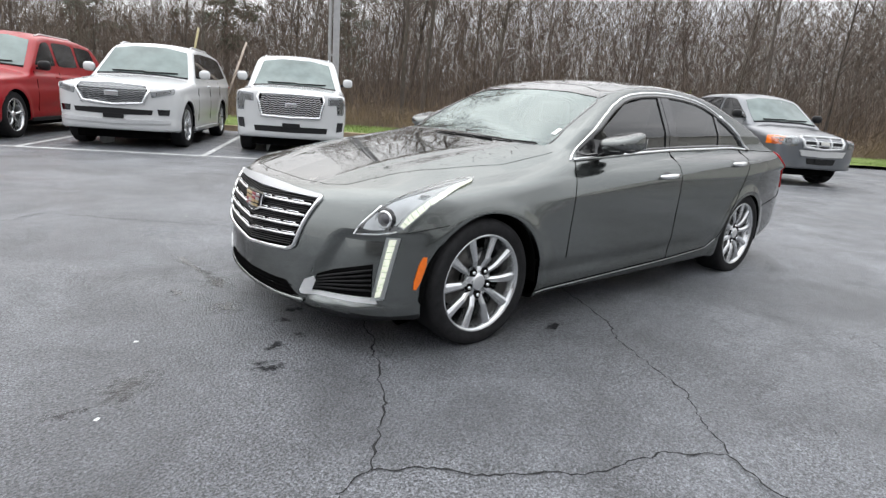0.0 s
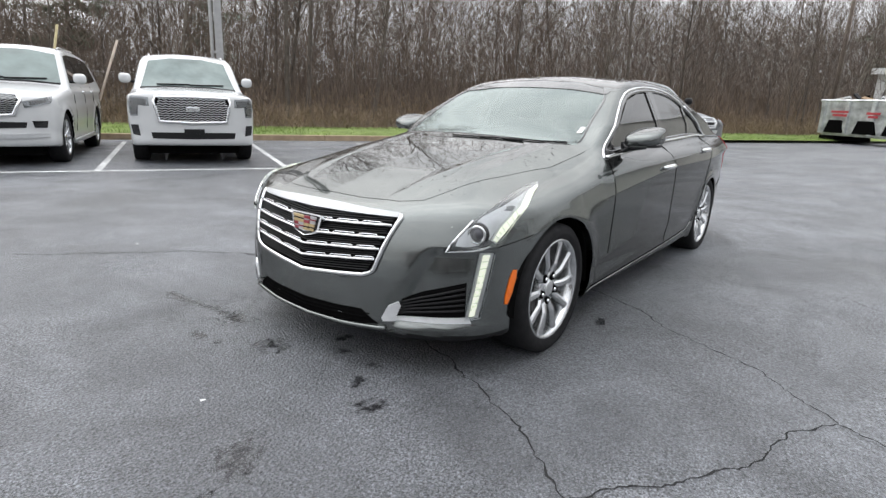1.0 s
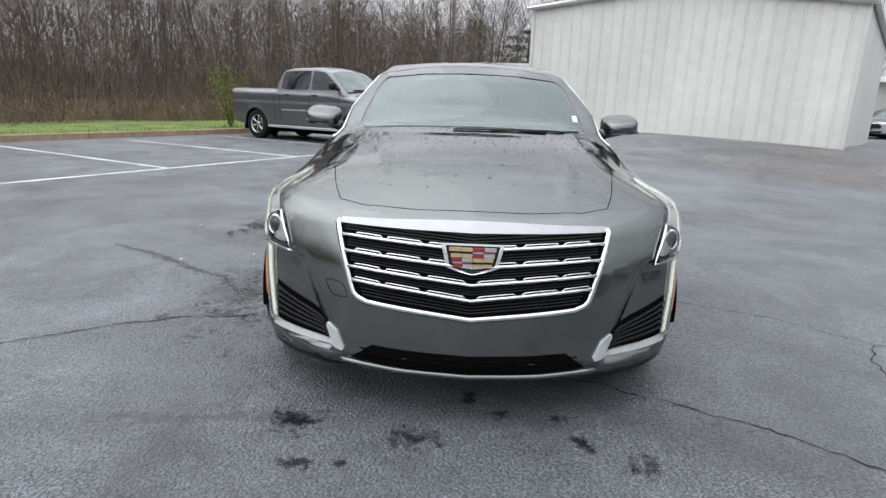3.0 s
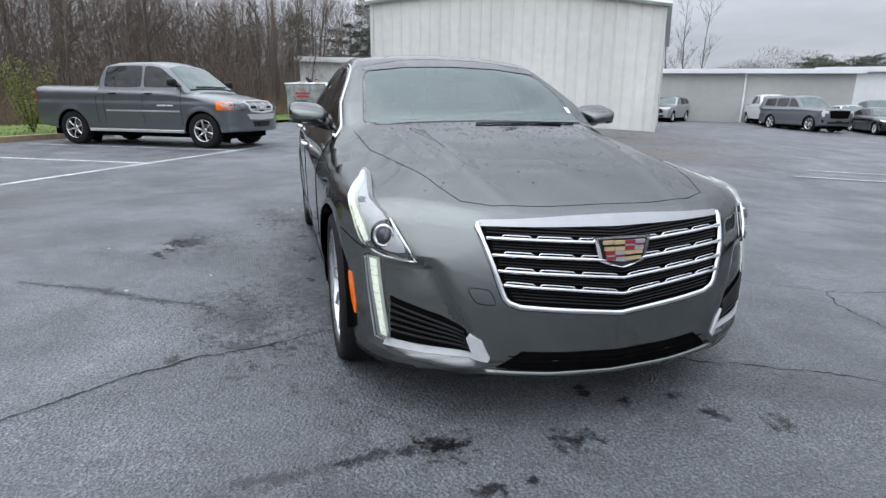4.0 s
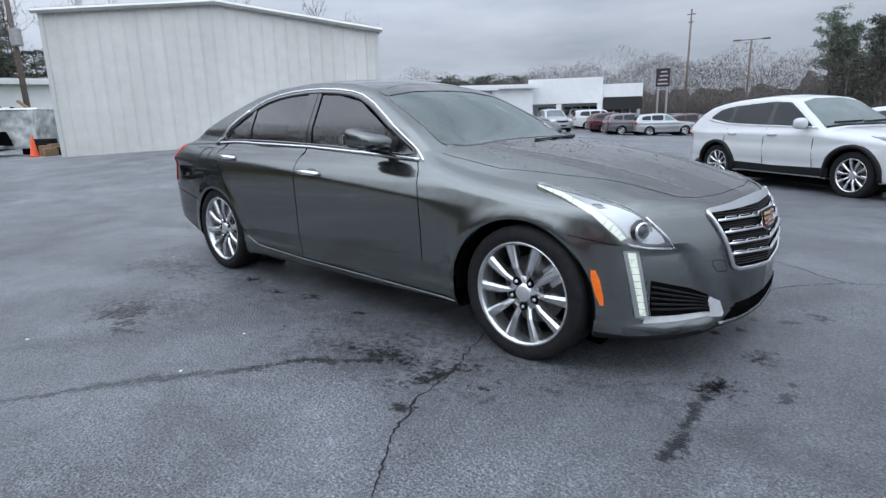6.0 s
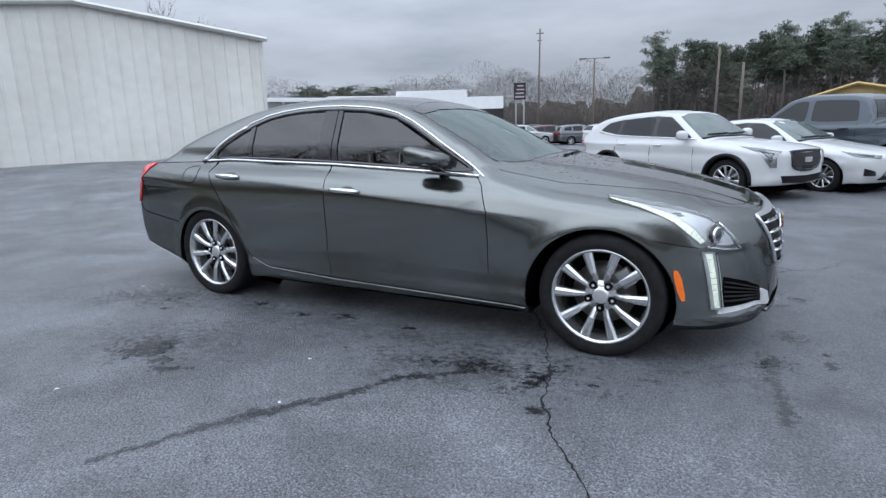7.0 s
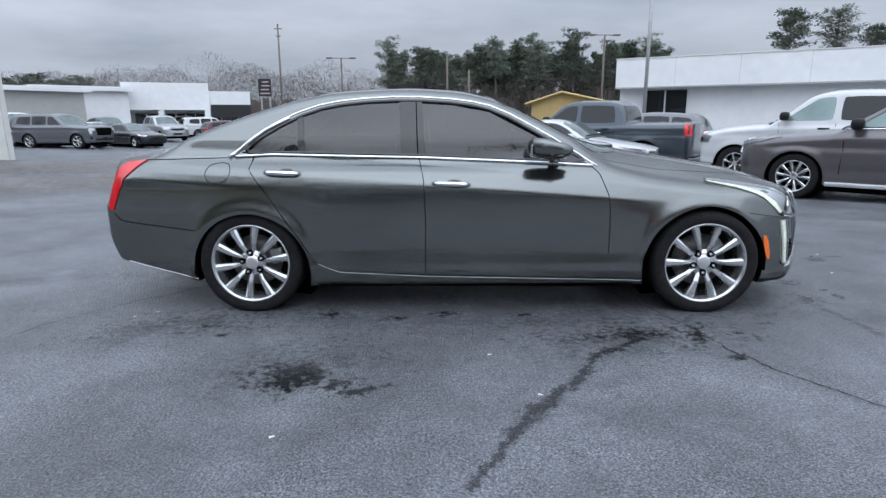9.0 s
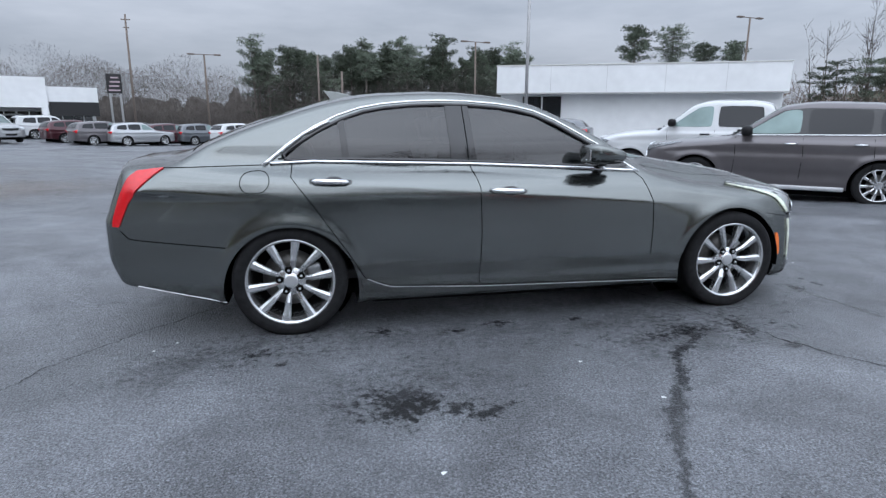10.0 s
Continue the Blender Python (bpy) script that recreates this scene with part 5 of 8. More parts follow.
        for poly in sp.get("amber", ()):
            patch("turn_lamp", shell, [(p[0], s * p[1], p[2]) for p in poly], 50 * s, AMBER, car, 0.008, 0.02, 0.06, "orange turn lamp lens", 0)
        for poly in sp.get("fogs", ()):
            patch("fog_lamp", shell, [(p[0], s * p[1], p[2]) for p in poly], 10 * s, GLOSS_BLACK, car, 0.006, 0.01, 0.08, smooth_outline=0)
        for poly in sp.get("tail_wrap", ()):
            patch("tail_lamp", shell, P(poly), 90 * s, TAIL_RED, car, 0.008, 0.014, 0.08, "red tail lamp", 0)
        for poly in sp["tails"]:
            patch("tail_lamp", shell, [(p[0], s * p[1], p[2]) for p in poly], 150 * s, TAIL_RED, car, 0.006, 0.014, 0.08, "red tail lamp", 0)
        for sx in (1, -1):
            arch_liner(car, sx * wb / 2, R * 0.95, R * sp.get("arch", 1.17) + 0.005, s * 0.5, s * w * 0.96)
            plain_wheel(car, sx * wb / 2, s * w * 0.965, R, R, R * sp.get("rim", 0.68), 0.25, sp.get("spokes", 6), sp.get("wheel_mat", ALLOY), 12 * sx)
    q = [(p[0], p[1], p[2]) for p in sp["screen"]]
    patch("windscreen", shell, q, 0, CAR_GLASS_CLEAR, car, 0.006, 0.012, 0.12, "pale reflecting windscreen", 0)
    if fine:
        foot = [q[0], q[7], q[6], q[5]]
        strip("cowl", shell, [(p[0], p[1], p[2] - 0.015) for p in foot], 0, 0.022, BLACK, car, 0.0, 0.1)
        for y0, y1 in ((0.62, 0.02), (0.02, -0.55)):
            z0 = q[7][2]
            part("wiper", tube(line_on(shell, [(0, y0, z0 + 0.03), (0, y1, z0 + 0.015)], 0, 0.1, 0.02), 0.012, 5), BLACK, car)
    if sp.get("rear_glass"):
        patch("rear_window", shell, sp["rear_glass"], 180, CAR_GLASS, car, 0.006, 0.012, 0.14, "", 0)
    F = lambda pts: [(xf, p[0], p[1]) for p in pts]
    both = lambda half: half + [(-y, z) for y, z in reversed(half) if y > 1e-6]
    grille = patch("grille", shell, F(both(sp["grille"])), 0, sp.get("grille_mat", BLACK), car, 0.006, 0.012, 0.1, sp.get("grille_label", ""), 0)
    if fine:
        strip("grille_frame", shell, F(both(sp["grille"])), 0, sp.get("frame_r", 0.02), sp.get("frame_mat", CHROME), grille, 0.01, 0.08, True)
        lo, hi = min(p[1] for p in sp["grille"]), max(p[1] for p in sp["grille"])
        gw = max(p[0] for p in sp["grille"])
        rows = sp.get("grille_rows", 6)
        for i in range(1, rows):
            z = lo + (hi - lo) * i / rows
            half = gw * 0.97 * (1 - 0.25 * abs(z - (lo + hi) / 2) / (hi - lo))
            if sp.get("mesh"):
                pts = [(xf, half * (2 * k / 24 - 1), z + (hi - lo) / rows * 0.26 * (1 if k % 2 else -1)) for k in range(25)]
            else:
                pts = [(xf, half, z), (xf, 0, z), (xf, -half, z)]
            part("grille_bar", tube(line_on(shell, pts, 0, 0.2, 0.014), 0.008 if sp.get("mesh") else 0.012, 4), sp.get("bar_mat", CHROME), grille)
        for y0, y1 in sp.get("dividers", ()):
            part("grille_bar", tube(line_on(shell, [(xf, y0, hi), (xf, y1, lo)], 0, 0.1, 0.016), 0.028, 6), sp.get("bar_mat", CHROME), grille)
        part("crest", box(xf - 0.02, xf + 0.03, -0.11, 0.11, (lo + hi) / 2 - 0.035, (lo + hi) / 2 + 0.055, 0.012), CHROME, grille, "plain chrome badge")
    if sp.get("intake"):
        patch("lower_intake", shell, F(both(sp["intake"])), 0, BLACK, car, sp.get("intake_off", 0.006), 0.012, 0.12, "", 0)
    if sp.get("skid"):
        patch("skid_panel", shell, F(both(sp["skid"])), 0, BLACK, car, 0.006, 0.012, 0.12, "", 0)
    if sp.get("bumper"):
        b = sp["bumper"]
        patch("bumper_bar", shell, F(both(b)), 0, sp.get("bumper_mat", SATIN), car, 0.03, 0.05, 0.12, "", 0)
    part("plate", box(xf - 0.01, xf + 0.02, -0.16, 0.16, 0.52, 0.60, 0.004), BLACK, car)
    if sp.get("rails") and fine:
        for s in (1, -1):
            part("roof_rail", tube([(0.0, s * w * 0.66, sp["rails"] - 0.07), (-0.2, s * w * 0.66, sp["rails"] - 0.025), (-1.5, s * w * 0.64, sp["rails"] - 0.03), (-1.75, s * w * 0.63, sp["rails"] - 0.08)], 0.016, 6), SATIN, car)
    # underbody hung extra low in near-black: stands in for the shade beneath
    part("underbody", box(xr + 0.4, xf - 0.35, -w * 0.72, w * 0.72, sp["sill"] - 0.14, sp["sill"] + 0.1, 0.02), DARK, car)
    car.matrix_world = at
    return car


LENS_PALE = mat("pale_lamp", (0.6, 0.62, 0.64), 0.15, coat=0.5)


def on_lot(x, y, heading):
    return pose(x, y, ground_z(x, y), 0, 0, heading)


POLISH = mat("dull_bright_mesh", (0.30, 0.31, 0.32), 0.3, 0.8)
BIG_SUV = dict(dlo=True, wb=3.075, fo=0.95, ro=1.25, w=1.0, nose=1.16, R=0.405, belt=1.24, sill=0.30, rim=0.70, spokes=10,
    top=[(-2.8, 1.15), (-2.6, 1.26), (0.6, 1.28), (0.95, 1.26), (1.6, 1.20), (2.2, 1.13), (2.5, 1.05)],
    roof=[(-3.4, 0.4), (-2.75, 1.15), (-2.5, 1.66), (-2.2, 1.86), (-1.2, 1.93), (-0.3, 1.93), (0.12, 1.87), (0.55, 1.56), (0.95, 1.24), (1.4, 0.9)],
    windows=[[(0.62, 1.30), (-0.22, 1.30), (-0.22, 1.76), (0.08, 1.74)], [(-0.33, 1.30), (-1.22, 1.31), (-1.22, 1.76), (-0.33, 1.77)], [(-1.34, 1.31), (-2.28, 1.36), (-2.12, 1.72), (-1.34, 1.76)]],
    screen=[(0, 0.82, 1.27), (0, 0.68, 1.76), (0, 0.3, 1.83), (0, -0.3, 1.83), (0, -0.68, 1.76), (0, -0.82, 1.27), (0, -0.4, 1.30), (0, 0.4, 1.30)],
    rear_glass=[(0, 0.75, 1.32), (0, 0.66, 1.72), (0, -0.66, 1.72), (0, -0.75, 1.32)],
    core=0.62, lamps=[[(2.4, 0.56, 0.98), (2.3, 0.80, 1.03), (2.15, 0.93, 1.06), (2.25, 0.91, 0.96), (2.42, 0.60, 0.89)]],
    fogs=[[(2.3, 0.86, 0.70), (2.3, 0.66, 0.70), (2.3, 0.68, 0.60), (2.3, 0.84, 0.60)]],
    tails=[[(-2.7, 0.85, 0.95), (-2.7, 0.6, 1.0), (-2.7, 0.6, 1.12), (-2.6, 0.9, 1.15)]],
    grille=[(0, 1.09), (0.52, 1.07), (0.57, 1.0), (0.47, 0.79), (0, 0.75)], grille_rows=12, mesh=True, bar_mat=POLISH, grille_mat=DARK, grille_label="dark mesh grille in a chrome frame", frame_r=0.026,
    intake=[(0, 0.69), (0.62, 0.68), (0.60, 0.60), (0, 0.58)], bumper=[(0, 0.50), (0.85, 0.52), (0.86, 0.46), (0, 0.43)], bumper_mat=SATIN,
    doors=(-0.27, -1.28, 0.75), handles=(-0.12, -1.12), handle_mat=CHROME, mirror=(0.55, 1.36), mirror_mat=WHITE, board=SATIN, rails=1.93)
YUKON = dict(BIG_SUV, core=0.8, w=1.02, square=0.9, nose=1.22, belt=1.28, spokes=6, lean=0.24,
    top=[(-2.8, 1.2), (-2.6, 1.3), (0.6, 1.32), (0.95, 1.30), (1.6, 1.26), (2.3, 1.22), (2.5, 1.16)],
    roof=[(-3.2, 0.4), (-2.75, 1.3), (-2.6, 1.75), (-2.4, 1.90), (-1.2, 1.94), (-0.3, 1.94), (0.12, 1.88), (0.55, 1.58), (0.95, 1.28), (1.4, 0.9)],
    lamps=[[(2.4, 0.64, 1.10), (2.35, 0.92, 1.12), (2.3, 0.96, 1.0), (2.35, 0.93, 0.80), (2.42, 0.84, 0.80), (2.42, 0.82, 0.98), (2.42, 0.64, 0.96)]],
    fogs=[[(2.3, 0.94, 0.66), (2.3, 0.82, 0.66), (2.3, 0.80, 0.48), (2.3, 0.92, 0.50)]],
    grille=[(0, 1.12), (0.56, 1.11), (0.59, 1.04), (0.52, 0.72), (0, 0.70)], grille_rows=11, bar_mat=SATIN, grille_mat=DARK,
    intake=[(0, 0.54), (0.66, 0.54), (0.64, 0.44), (0, 0.43)], bumper=None, mirror=(0.55, 1.42))
OLD_TRUCK = dict(BIG_SUV, dlo=False, w=1.0, square=0.8, spokes=5, belt=1.20, nose=1.10, lean=0.25, mirror_mat=BLACK, handle_mat=RED, mesh=False, grille_rows=4,
    top=[(-2.8, 1.1), (-2.6, 1.2), (0.6, 1.22), (0.95, 1.2), (1.6, 1.15), (2.3, 1.10), (2.5, 1.04)],
    lamps=[[(2.4, 0.62, 0.98), (2.3, 0.93, 0.98), (2.3, 0.93, 0.84), (2.42, 0.62, 0.84)]], bumper_mat=CHROME, board=BLACK, mirror=(0.60, 1.30))
TITAN = dict(wb=3.6, fo=0.93, ro=1.22, w=1.0, nose=1.14, R=0.395, belt=1.32, sill=0.36, rim=0.62, spokes=6, square=0.55, lean=0.30, tail_lean=0.02, handle_mat=BLACK,
    top=[(-3.0, 1.40), (-1.0, 1.39), (-0.7, 1.36), (0.8, 1.34), (1.5, 1.27), (2.1, 1.18), (2.5, 1.08), (2.75, 1.0)],
    roof=[(-1.57, 0.3), (-1.02, 1.2), (-0.94, 1.68), (-0.82, 1.88), (-0.4, 1.95), (0.3, 1.96), (0.72, 1.88), (1.12, 1.60), (1.55, 1.28), (2.0, 0.9)],
    windows=[[(1.34, 1.35), (0.28, 1.345), (0.28, 1.83), (0.70, 1.795)], [(0.21, 1.345), (-0.82, 1.35), (-0.78, 1.82), (0.21, 1.84)]],
    screen=[(0, 0.80, 1.31), (0, 0.66, 1.78), (0, 0.3, 1.85), (0, -0.3, 1.85), (0, -0.66, 1.78), (0, -0.80, 1.31), (0, -0.4, 1.34), (0, 0.4, 1.34)],
    lamps=[[(2.6, 0.56, 1.03), (2.45, 0.88, 1.03), (2.3, 0.96, 0.99), (2.35, 0.95, 0.85), (2.6, 0.56, 0.85)]], amber=[[(2.52, 0.79, 1.035), (2.2, 0.985, 1.03), (2.2, 0.985, 0.86), (2.50, 0.82, 0.86)]],
    tails=[[(-2.95, 0.88, 0.98), (-2.9, 0.97, 0.98), (-2.9, 0.95, 1.22), (-2.95, 0.86, 1.22)]],
    grille=[(0, 1.05), (0.50, 1.04), (0.46, 0.84), (0, 0.80)], grille_rows=3, bar_mat=SATIN, frame_mat=SATIN, frame_r=0.035, dividers=((0.20, 0.14), (-0.20, -0.14)), grille_label="black grille with silver bars", 
    intake=[(0, 0.61), (0.36, 0.61), (0.32, 0.49), (0, 0.48)], bumper=[(0, 0.77), (0.56, 0.78), (0.50, 0.66), (0, 0.64)], bumper_mat=SATIN,
    doors=(0.28, -0.80, 1.30, -1.02), handles=(0.45, -0.55), belt_trim=None, mirror=(1.18, 1.45), mirror_mat=BLACK, board=SATIN)
SIERRA = dict(TITAN, tail_wrap=[[(-3.06, 1.02), (-2.90, 1.02), (-2.90, 1.30), (-3.04, 1.30)]], doors=(-0.04, -1.08, 0.98), handles=(0.15, -0.85), dividers=(), wb=3.75, ro=1.25, w=1.03, R=0.42, square=0.8, belt=1.30, nose=1.24, handle_mat=BLACK, spokes=6, wheel_mat=ALLOY_DARK, amber=[],
    top=[(-3.2, 1.36), (-1.3, 1.36), (-1.0, 1.34), (0.8, 1.32), (1.25, 1.30), (1.8, 1.27), (2.4, 1.22), (2.85, 1.15)],
    roof=[(-2.0, 0.3), (-1.42, 1.2), (-1.30, 1.70), (-1.15, 1.90), (-0.7, 1.97), (0.0, 1.98), (0.40, 1.91), (0.80, 1.62), (1.25, 1.28), (1.7, 0.85)],
    windows=[[(0.92, 1.35), (0.02, 1.35), (0.02, 1.82), (0.33, 1.79)], [(-0.10, 1.35), (-1.10, 1.35), (-1.02, 1.80), (-0.10, 1.83)]],
    rear_glass=[(0, 0.72, 1.42), (0, 0.64, 1.80), (0, -0.64, 1.80), (0, -0.72, 1.42)],
    tails=[[(-3.1, 0.86, 1.02), (-3.05, 1.0, 1.02), (-3.05, 0.98, 1.30), (-3.1, 0.84, 1.30)]], mirror=(0.86, 1.44))
RAM = dict(TITAN, clear_front=True, screen=[(0, 0.80, 1.26), (0, 0.66, 1.75), (0, 0.3, 1.82), (0, -0.3, 1.82), (0, -0.66, 1.75), (0, -0.80, 1.26), (0, -0.4, 1.29), (0, 0.4, 1.29)], doors=(-0.04, -1.08, 0.98), handles=(0.15, -0.85), dividers=(), R=0.385, bumper_mat=SATIN, wb=3.6, w=1.0, belt=1.28, nose=1.18, square=0.4, mirror=(0.86, 1.42), amber=[], wheel_mat=ALLOY,
    top=[(-3.0, 1.32), (-1.3, 1.32), (-1.0, 1.31), (0.8, 1.30), (1.25, 1.28), (1.8, 1.24), (2.3, 1.16), (2.75, 1.02)],
    roof=[(-1.9, 0.3), (-1.32, 1.15), (-1.22, 1.65), (-1.12, 1.86), (-0.7, 1.94), (0.0, 1.95), (0.40, 1.88), (0.80, 1.60), (1.22, 1.27), (1.7, 0.85)],
    windows=[[(0.92, 1.33), (0.02, 1.33), (0.02, 1.80), (0.33, 1.77)], [(-0.10, 1.33), (-1.02, 1.33), (-0.98, 1.78), (-0.10, 1.80)]])
CROSSOVER = dict(dlo=True, wb=2.78, fo=0.88, ro=0.94, w=0.93, nose=0.99, R=0.36, belt=1.05, sill=0.27, rim=0.70, spokes=10, lean=0.38, cab_in=0.92,
    top=[(-2.4, 0.95), (-2.2, 1.06), (0.5, 1.10), (0.85, 1.07), (1.4, 1.02), (1.9, 0.95), (2.3, 0.86)],
    roof=[(-2.9, 0.4), (-2.32, 0.98), (-2.05, 1.32), (-1.75, 1.48), (-1.2, 1.57), (-0.5, 1.61), (0.0, 1.57), (0.45, 1.33), (0.88, 1.06), (1.3, 0.8)],
    windows=[[(0.60, 1.09), (-0.22, 1.11), (-0.22, 1.47), (0.02, 1.46)], [(-0.32, 1.11), (-1.15, 1.14), (-1.1, 1.43), (-0.32, 1.48)], [(-1.24, 1.15), (-1.72, 1.22), (-1.5, 1.37), (-1.2, 1.42)]],
    screen=[(0, 0.76, 1.08), (0, 0.60, 1.47), (0, 0.3, 1.53), (0, -0.3, 1.53), (0, -0.60, 1.47), (0, -0.76, 1.08), (0, -0.4, 1.11), (0, 0.4, 1.11)],
    rear_glass=[(0, 0.66, 1.15), (0, 0.55, 1.45), (0, -0.55, 1.45), (0, -0.66, 1.15)],
    lamps=[[(2.1, 0.55, 0.86), (1.95, 0.82, 0.92), (1.75, 0.90, 0.94), (1.9, 0.86, 0.86), (2.05, 0.76, 0.60), (2.12, 0.68, 0.60), (2.1, 0.68, 0.78)]],
    tails=[[(-2.2, 0.80, 0.70), (-2.2, 0.70, 0.75), (-2.2, 0.70, 1.0), (-2.1, 0.84, 1.02)]],
    grille=[(0, 0.86), (0.44, 0.85), (0.40, 0.62), (0.30, 0.56), (0, 0.54)], grille_rows=8, mesh=True, bar_mat=GLOSS_BLACK, frame_mat=GLOSS_BLACK, grille_label="gloss black mesh grille",
    intake=[(0, 0.44), (0.62, 0.46), (0.56, 0.34), (0, 0.31)], doors=(-0.27, -1.2, 0.72), handles=(-0.10, -1.02), mirror=(0.52, 1.13), belt_trim=[(0.7, 1.06), (-0.3, 1.085), (-1.2, 1.11), (-1.75, 1.18)])
MIDSUV = dict(CROSSOVER, clear_front=True, wb=2.79, fo=0.97, ro=1.13, w=0.96, nose=1.04, R=0.37, belt=1.12, lean=0.34, square=0.2,
    top=[(-2.6, 1.0), (-2.4, 1.12), (0.5, 1.16), (0.85, 1.14), (1.4, 1.09), (2.0, 1.02), (2.4, 0.92)],
    roof=[(-3.1, 0.4), (-2.52, 1.05), (-2.3, 1.45), (-2.05, 1.62), (-1.2, 1.71), (-0.5, 1.73), (0.0, 1.68), (0.45, 1.42), (0.9, 1.13), (1.3, 0.85)],
    windows=[[(0.62, 1.17), (-0.22, 1.18), (-0.22, 1.58), (0.04, 1.56)], [(-0.32, 1.18), (-1.2, 1.19), (-1.2, 1.57), (-0.32, 1.59)], [(-1.3, 1.20), (-2.05, 1.24), (-1.9, 1.50), (-1.3, 1.56)]],
    screen=[(0, 0.78, 1.15), (0, 0.63, 1.58), (0, 0.3, 1.64), (0, -0.3, 1.64), (0, -0.63, 1.58), (0, -0.78, 1.15), (0, -0.4, 1.18), (0, 0.4, 1.18)],
    rear_glass=[(0, 0.68, 1.22), (0, 0.58, 1.56), (0, -0.58, 1.56), (0, -0.68, 1.22)],
    lamps=[[(2.3, 0.50, 0.90), (2.1, 0.85, 0.98), (1.85, 0.94, 1.0), (1.95, 0.92, 0.93), (2.25, 0.70, 0.82), (2.32, 0.52, 0.82)]],
    tails=[[(-2.4, 0.82, 0.90), (-2.45, 0.5, 0.95), (-2.45, 0.5, 1.05), (-2.3, 0.88, 1.1)]],
    grille=[(0, 0.95), (0.30, 0.93), (0.55, 0.72), (0.50, 0.60), (0, 0.58)], mesh=False, grille_rows=4, bar_mat=SATIN, frame_mat=CHROME, doors=(-0.27, -1.25, 0.76), handles=(-0.10, -1.08), handle_mat=CHROME, mirror=(0.58, 1.22), mirror_mat=BLACK,
    belt_trim=[(0.74, 1.14), (-0.3, 1.155), (-1.25, 1.165), (-2.0, 1.20)], board=SATIN)
SEDAN = dict(CROSSOVER, wb=2.72, fo=0.93, ro=1.02, w=0.90, nose=0.84, R=0.325, belt=0.93, sill=0.20, rim=0.68, lean=0.5,
    top=[(-2.5, 0.90), (-2.3, 1.0), (-1.7, 1.03), (0.5, 1.0), (0.85, 0.98), (1.4, 0.90), (1.9, 0.82), (2.3, 0.72)],
    roof=[(-3.0, 0.4), (-2.3, 0.90), (-1.7, 1.15), (-1.2, 1.35), (-0.7, 1.42), (-0.3, 1.43), (0.05, 1.38), (0.5, 1.18), (0.95, 0.94), (1.3, 0.7)],
    windows=[[(0.62, 0.97), (-0.24, 0.98), (-0.26, 1.32), (0.0, 1.31), (0.3, 1.18)], [(-0.34, 0.98), (-1.1, 1.0), (-1.35, 1.05), (-1.0, 1.26), (-0.34, 1.33)]],
    screen=[(0, 0.74, 0.98), (0, 0.56, 1.32), (0, 0.3, 1.37), (0, -0.3, 1.37), (0, -0.56, 1.32), (0, -0.74, 0.98), (0, -0.4, 1.01), (0, 0.4, 1.01)],
    rear_glass=[(0, 0.62, 1.06), (0, 0.5, 1.32), (0, -0.5, 1.32), (0, -0.62, 1.06)],
    lamps=[[(2.1, 0.48, 0.72), (1.95, 0.76, 0.76), (1.75, 0.86, 0.79), (1.85, 0.84, 0.71), (2.1, 0.55, 0.66)]],
    tails=[[(-2.3, 0.78, 0.75), (-2.35, 0.5, 0.78), (-2.35, 0.5, 0.9), (-2.2, 0.82, 0.92)]],
    fogs=[[(2.0, 0.80, 0.50), (2.1, 0.66, 0.44), (2.1, 0.64, 0.36), (2.0, 0.80, 0.36)]],
    grille=[(0, 0.66), (0.46, 0.67), (0.42, 0.64), (0, 0.62)], grille_rows=2, mesh=False,
    intake=[(0, 0.54), (0.40, 0.54), (0.58, 0.28), (0, 0.26)], doors=(-0.29, -1.15, 0.70), handles=(-0.12, -1.0), mirror=(0.50, 1.02), mirror_h=0.07, belt_trim=None)

def titan_marks(car):
    for s in (1, -1):
        for x0, x1 in ((1.02, 1.08), (0.94, 1.0), (0.80, 0.91), (0.66, 0.78)):
            part("mark_bar", box(x0, x1, min(s * 0.992, s * 1.004), max(s * 0.992, s * 1.004), 0.93, 0.965), PAPER, car)
        part("door_moulding", box(-0.75, 1.25, min(s * 0.99, s * 1.006), max(s * 0.99, s * 1.006), 0.80, 0.835, 0.004), SATIN, car)


HEAD = math.degrees(math.atan2(-RN.y, -RN.x))
vehicle("parked_suv", "white large parked sport utility with a chrome mesh grille", "suv", WHITE, BIG_SUV, pose(*row(1.62, 2.95), 0, 0, HEAD - 2), "row of parked vehicles")
vehicle("parked_suv", "white boxy full-size utility with a tall chrome grille", "suv", WHITE, YUKON, pose(*row(4.45, 3.2), 0, 0, HEAD), "row of parked vehicles")
vehicle("parked_truck", "red older truck with black mirrors and silver wheels", "truck", RED, OLD_TRUCK, pose(*row(-1.25, 2.95), 0, 0, HEAD - 2), "row of parked vehicles")
titan_marks(vehicle("pickup_truck", "dark grey crew-cab pickup with silver bumper and six-spoke wheels", "pickup", GREY_PAINT, TITAN, pose(-12.05, -3.82, 0, 0, 0, 60), "row of parked vehicles"))
vehicle("crossover", "white compact crossover with black cladding and black grille", "suv", WHITE, CROSSOVER, on_lot(1.05, 8.95, -32), "facing parked vehicles", lower=BLACK)
vehicle("sedan_car", "white compact sedan with black lower grille", "car", WHITE, SEDAN, on_lot(2.65, 10.75, -32), "facing parked vehicles")
vehicle("pickup_truck", "dark blue-grey crew-cab pickup with dark wheels", "pickup", BLUEGREY, SIERRA, on_lot(3.7, 13.0, 148), "facing parked vehicles")
vehicle("pickup_truck", "white crew-cab pickup with rounded bonnet", "pickup", WHITE, RAM, on_lot(8.05, 8.2, 137), "facing parked vehicles")
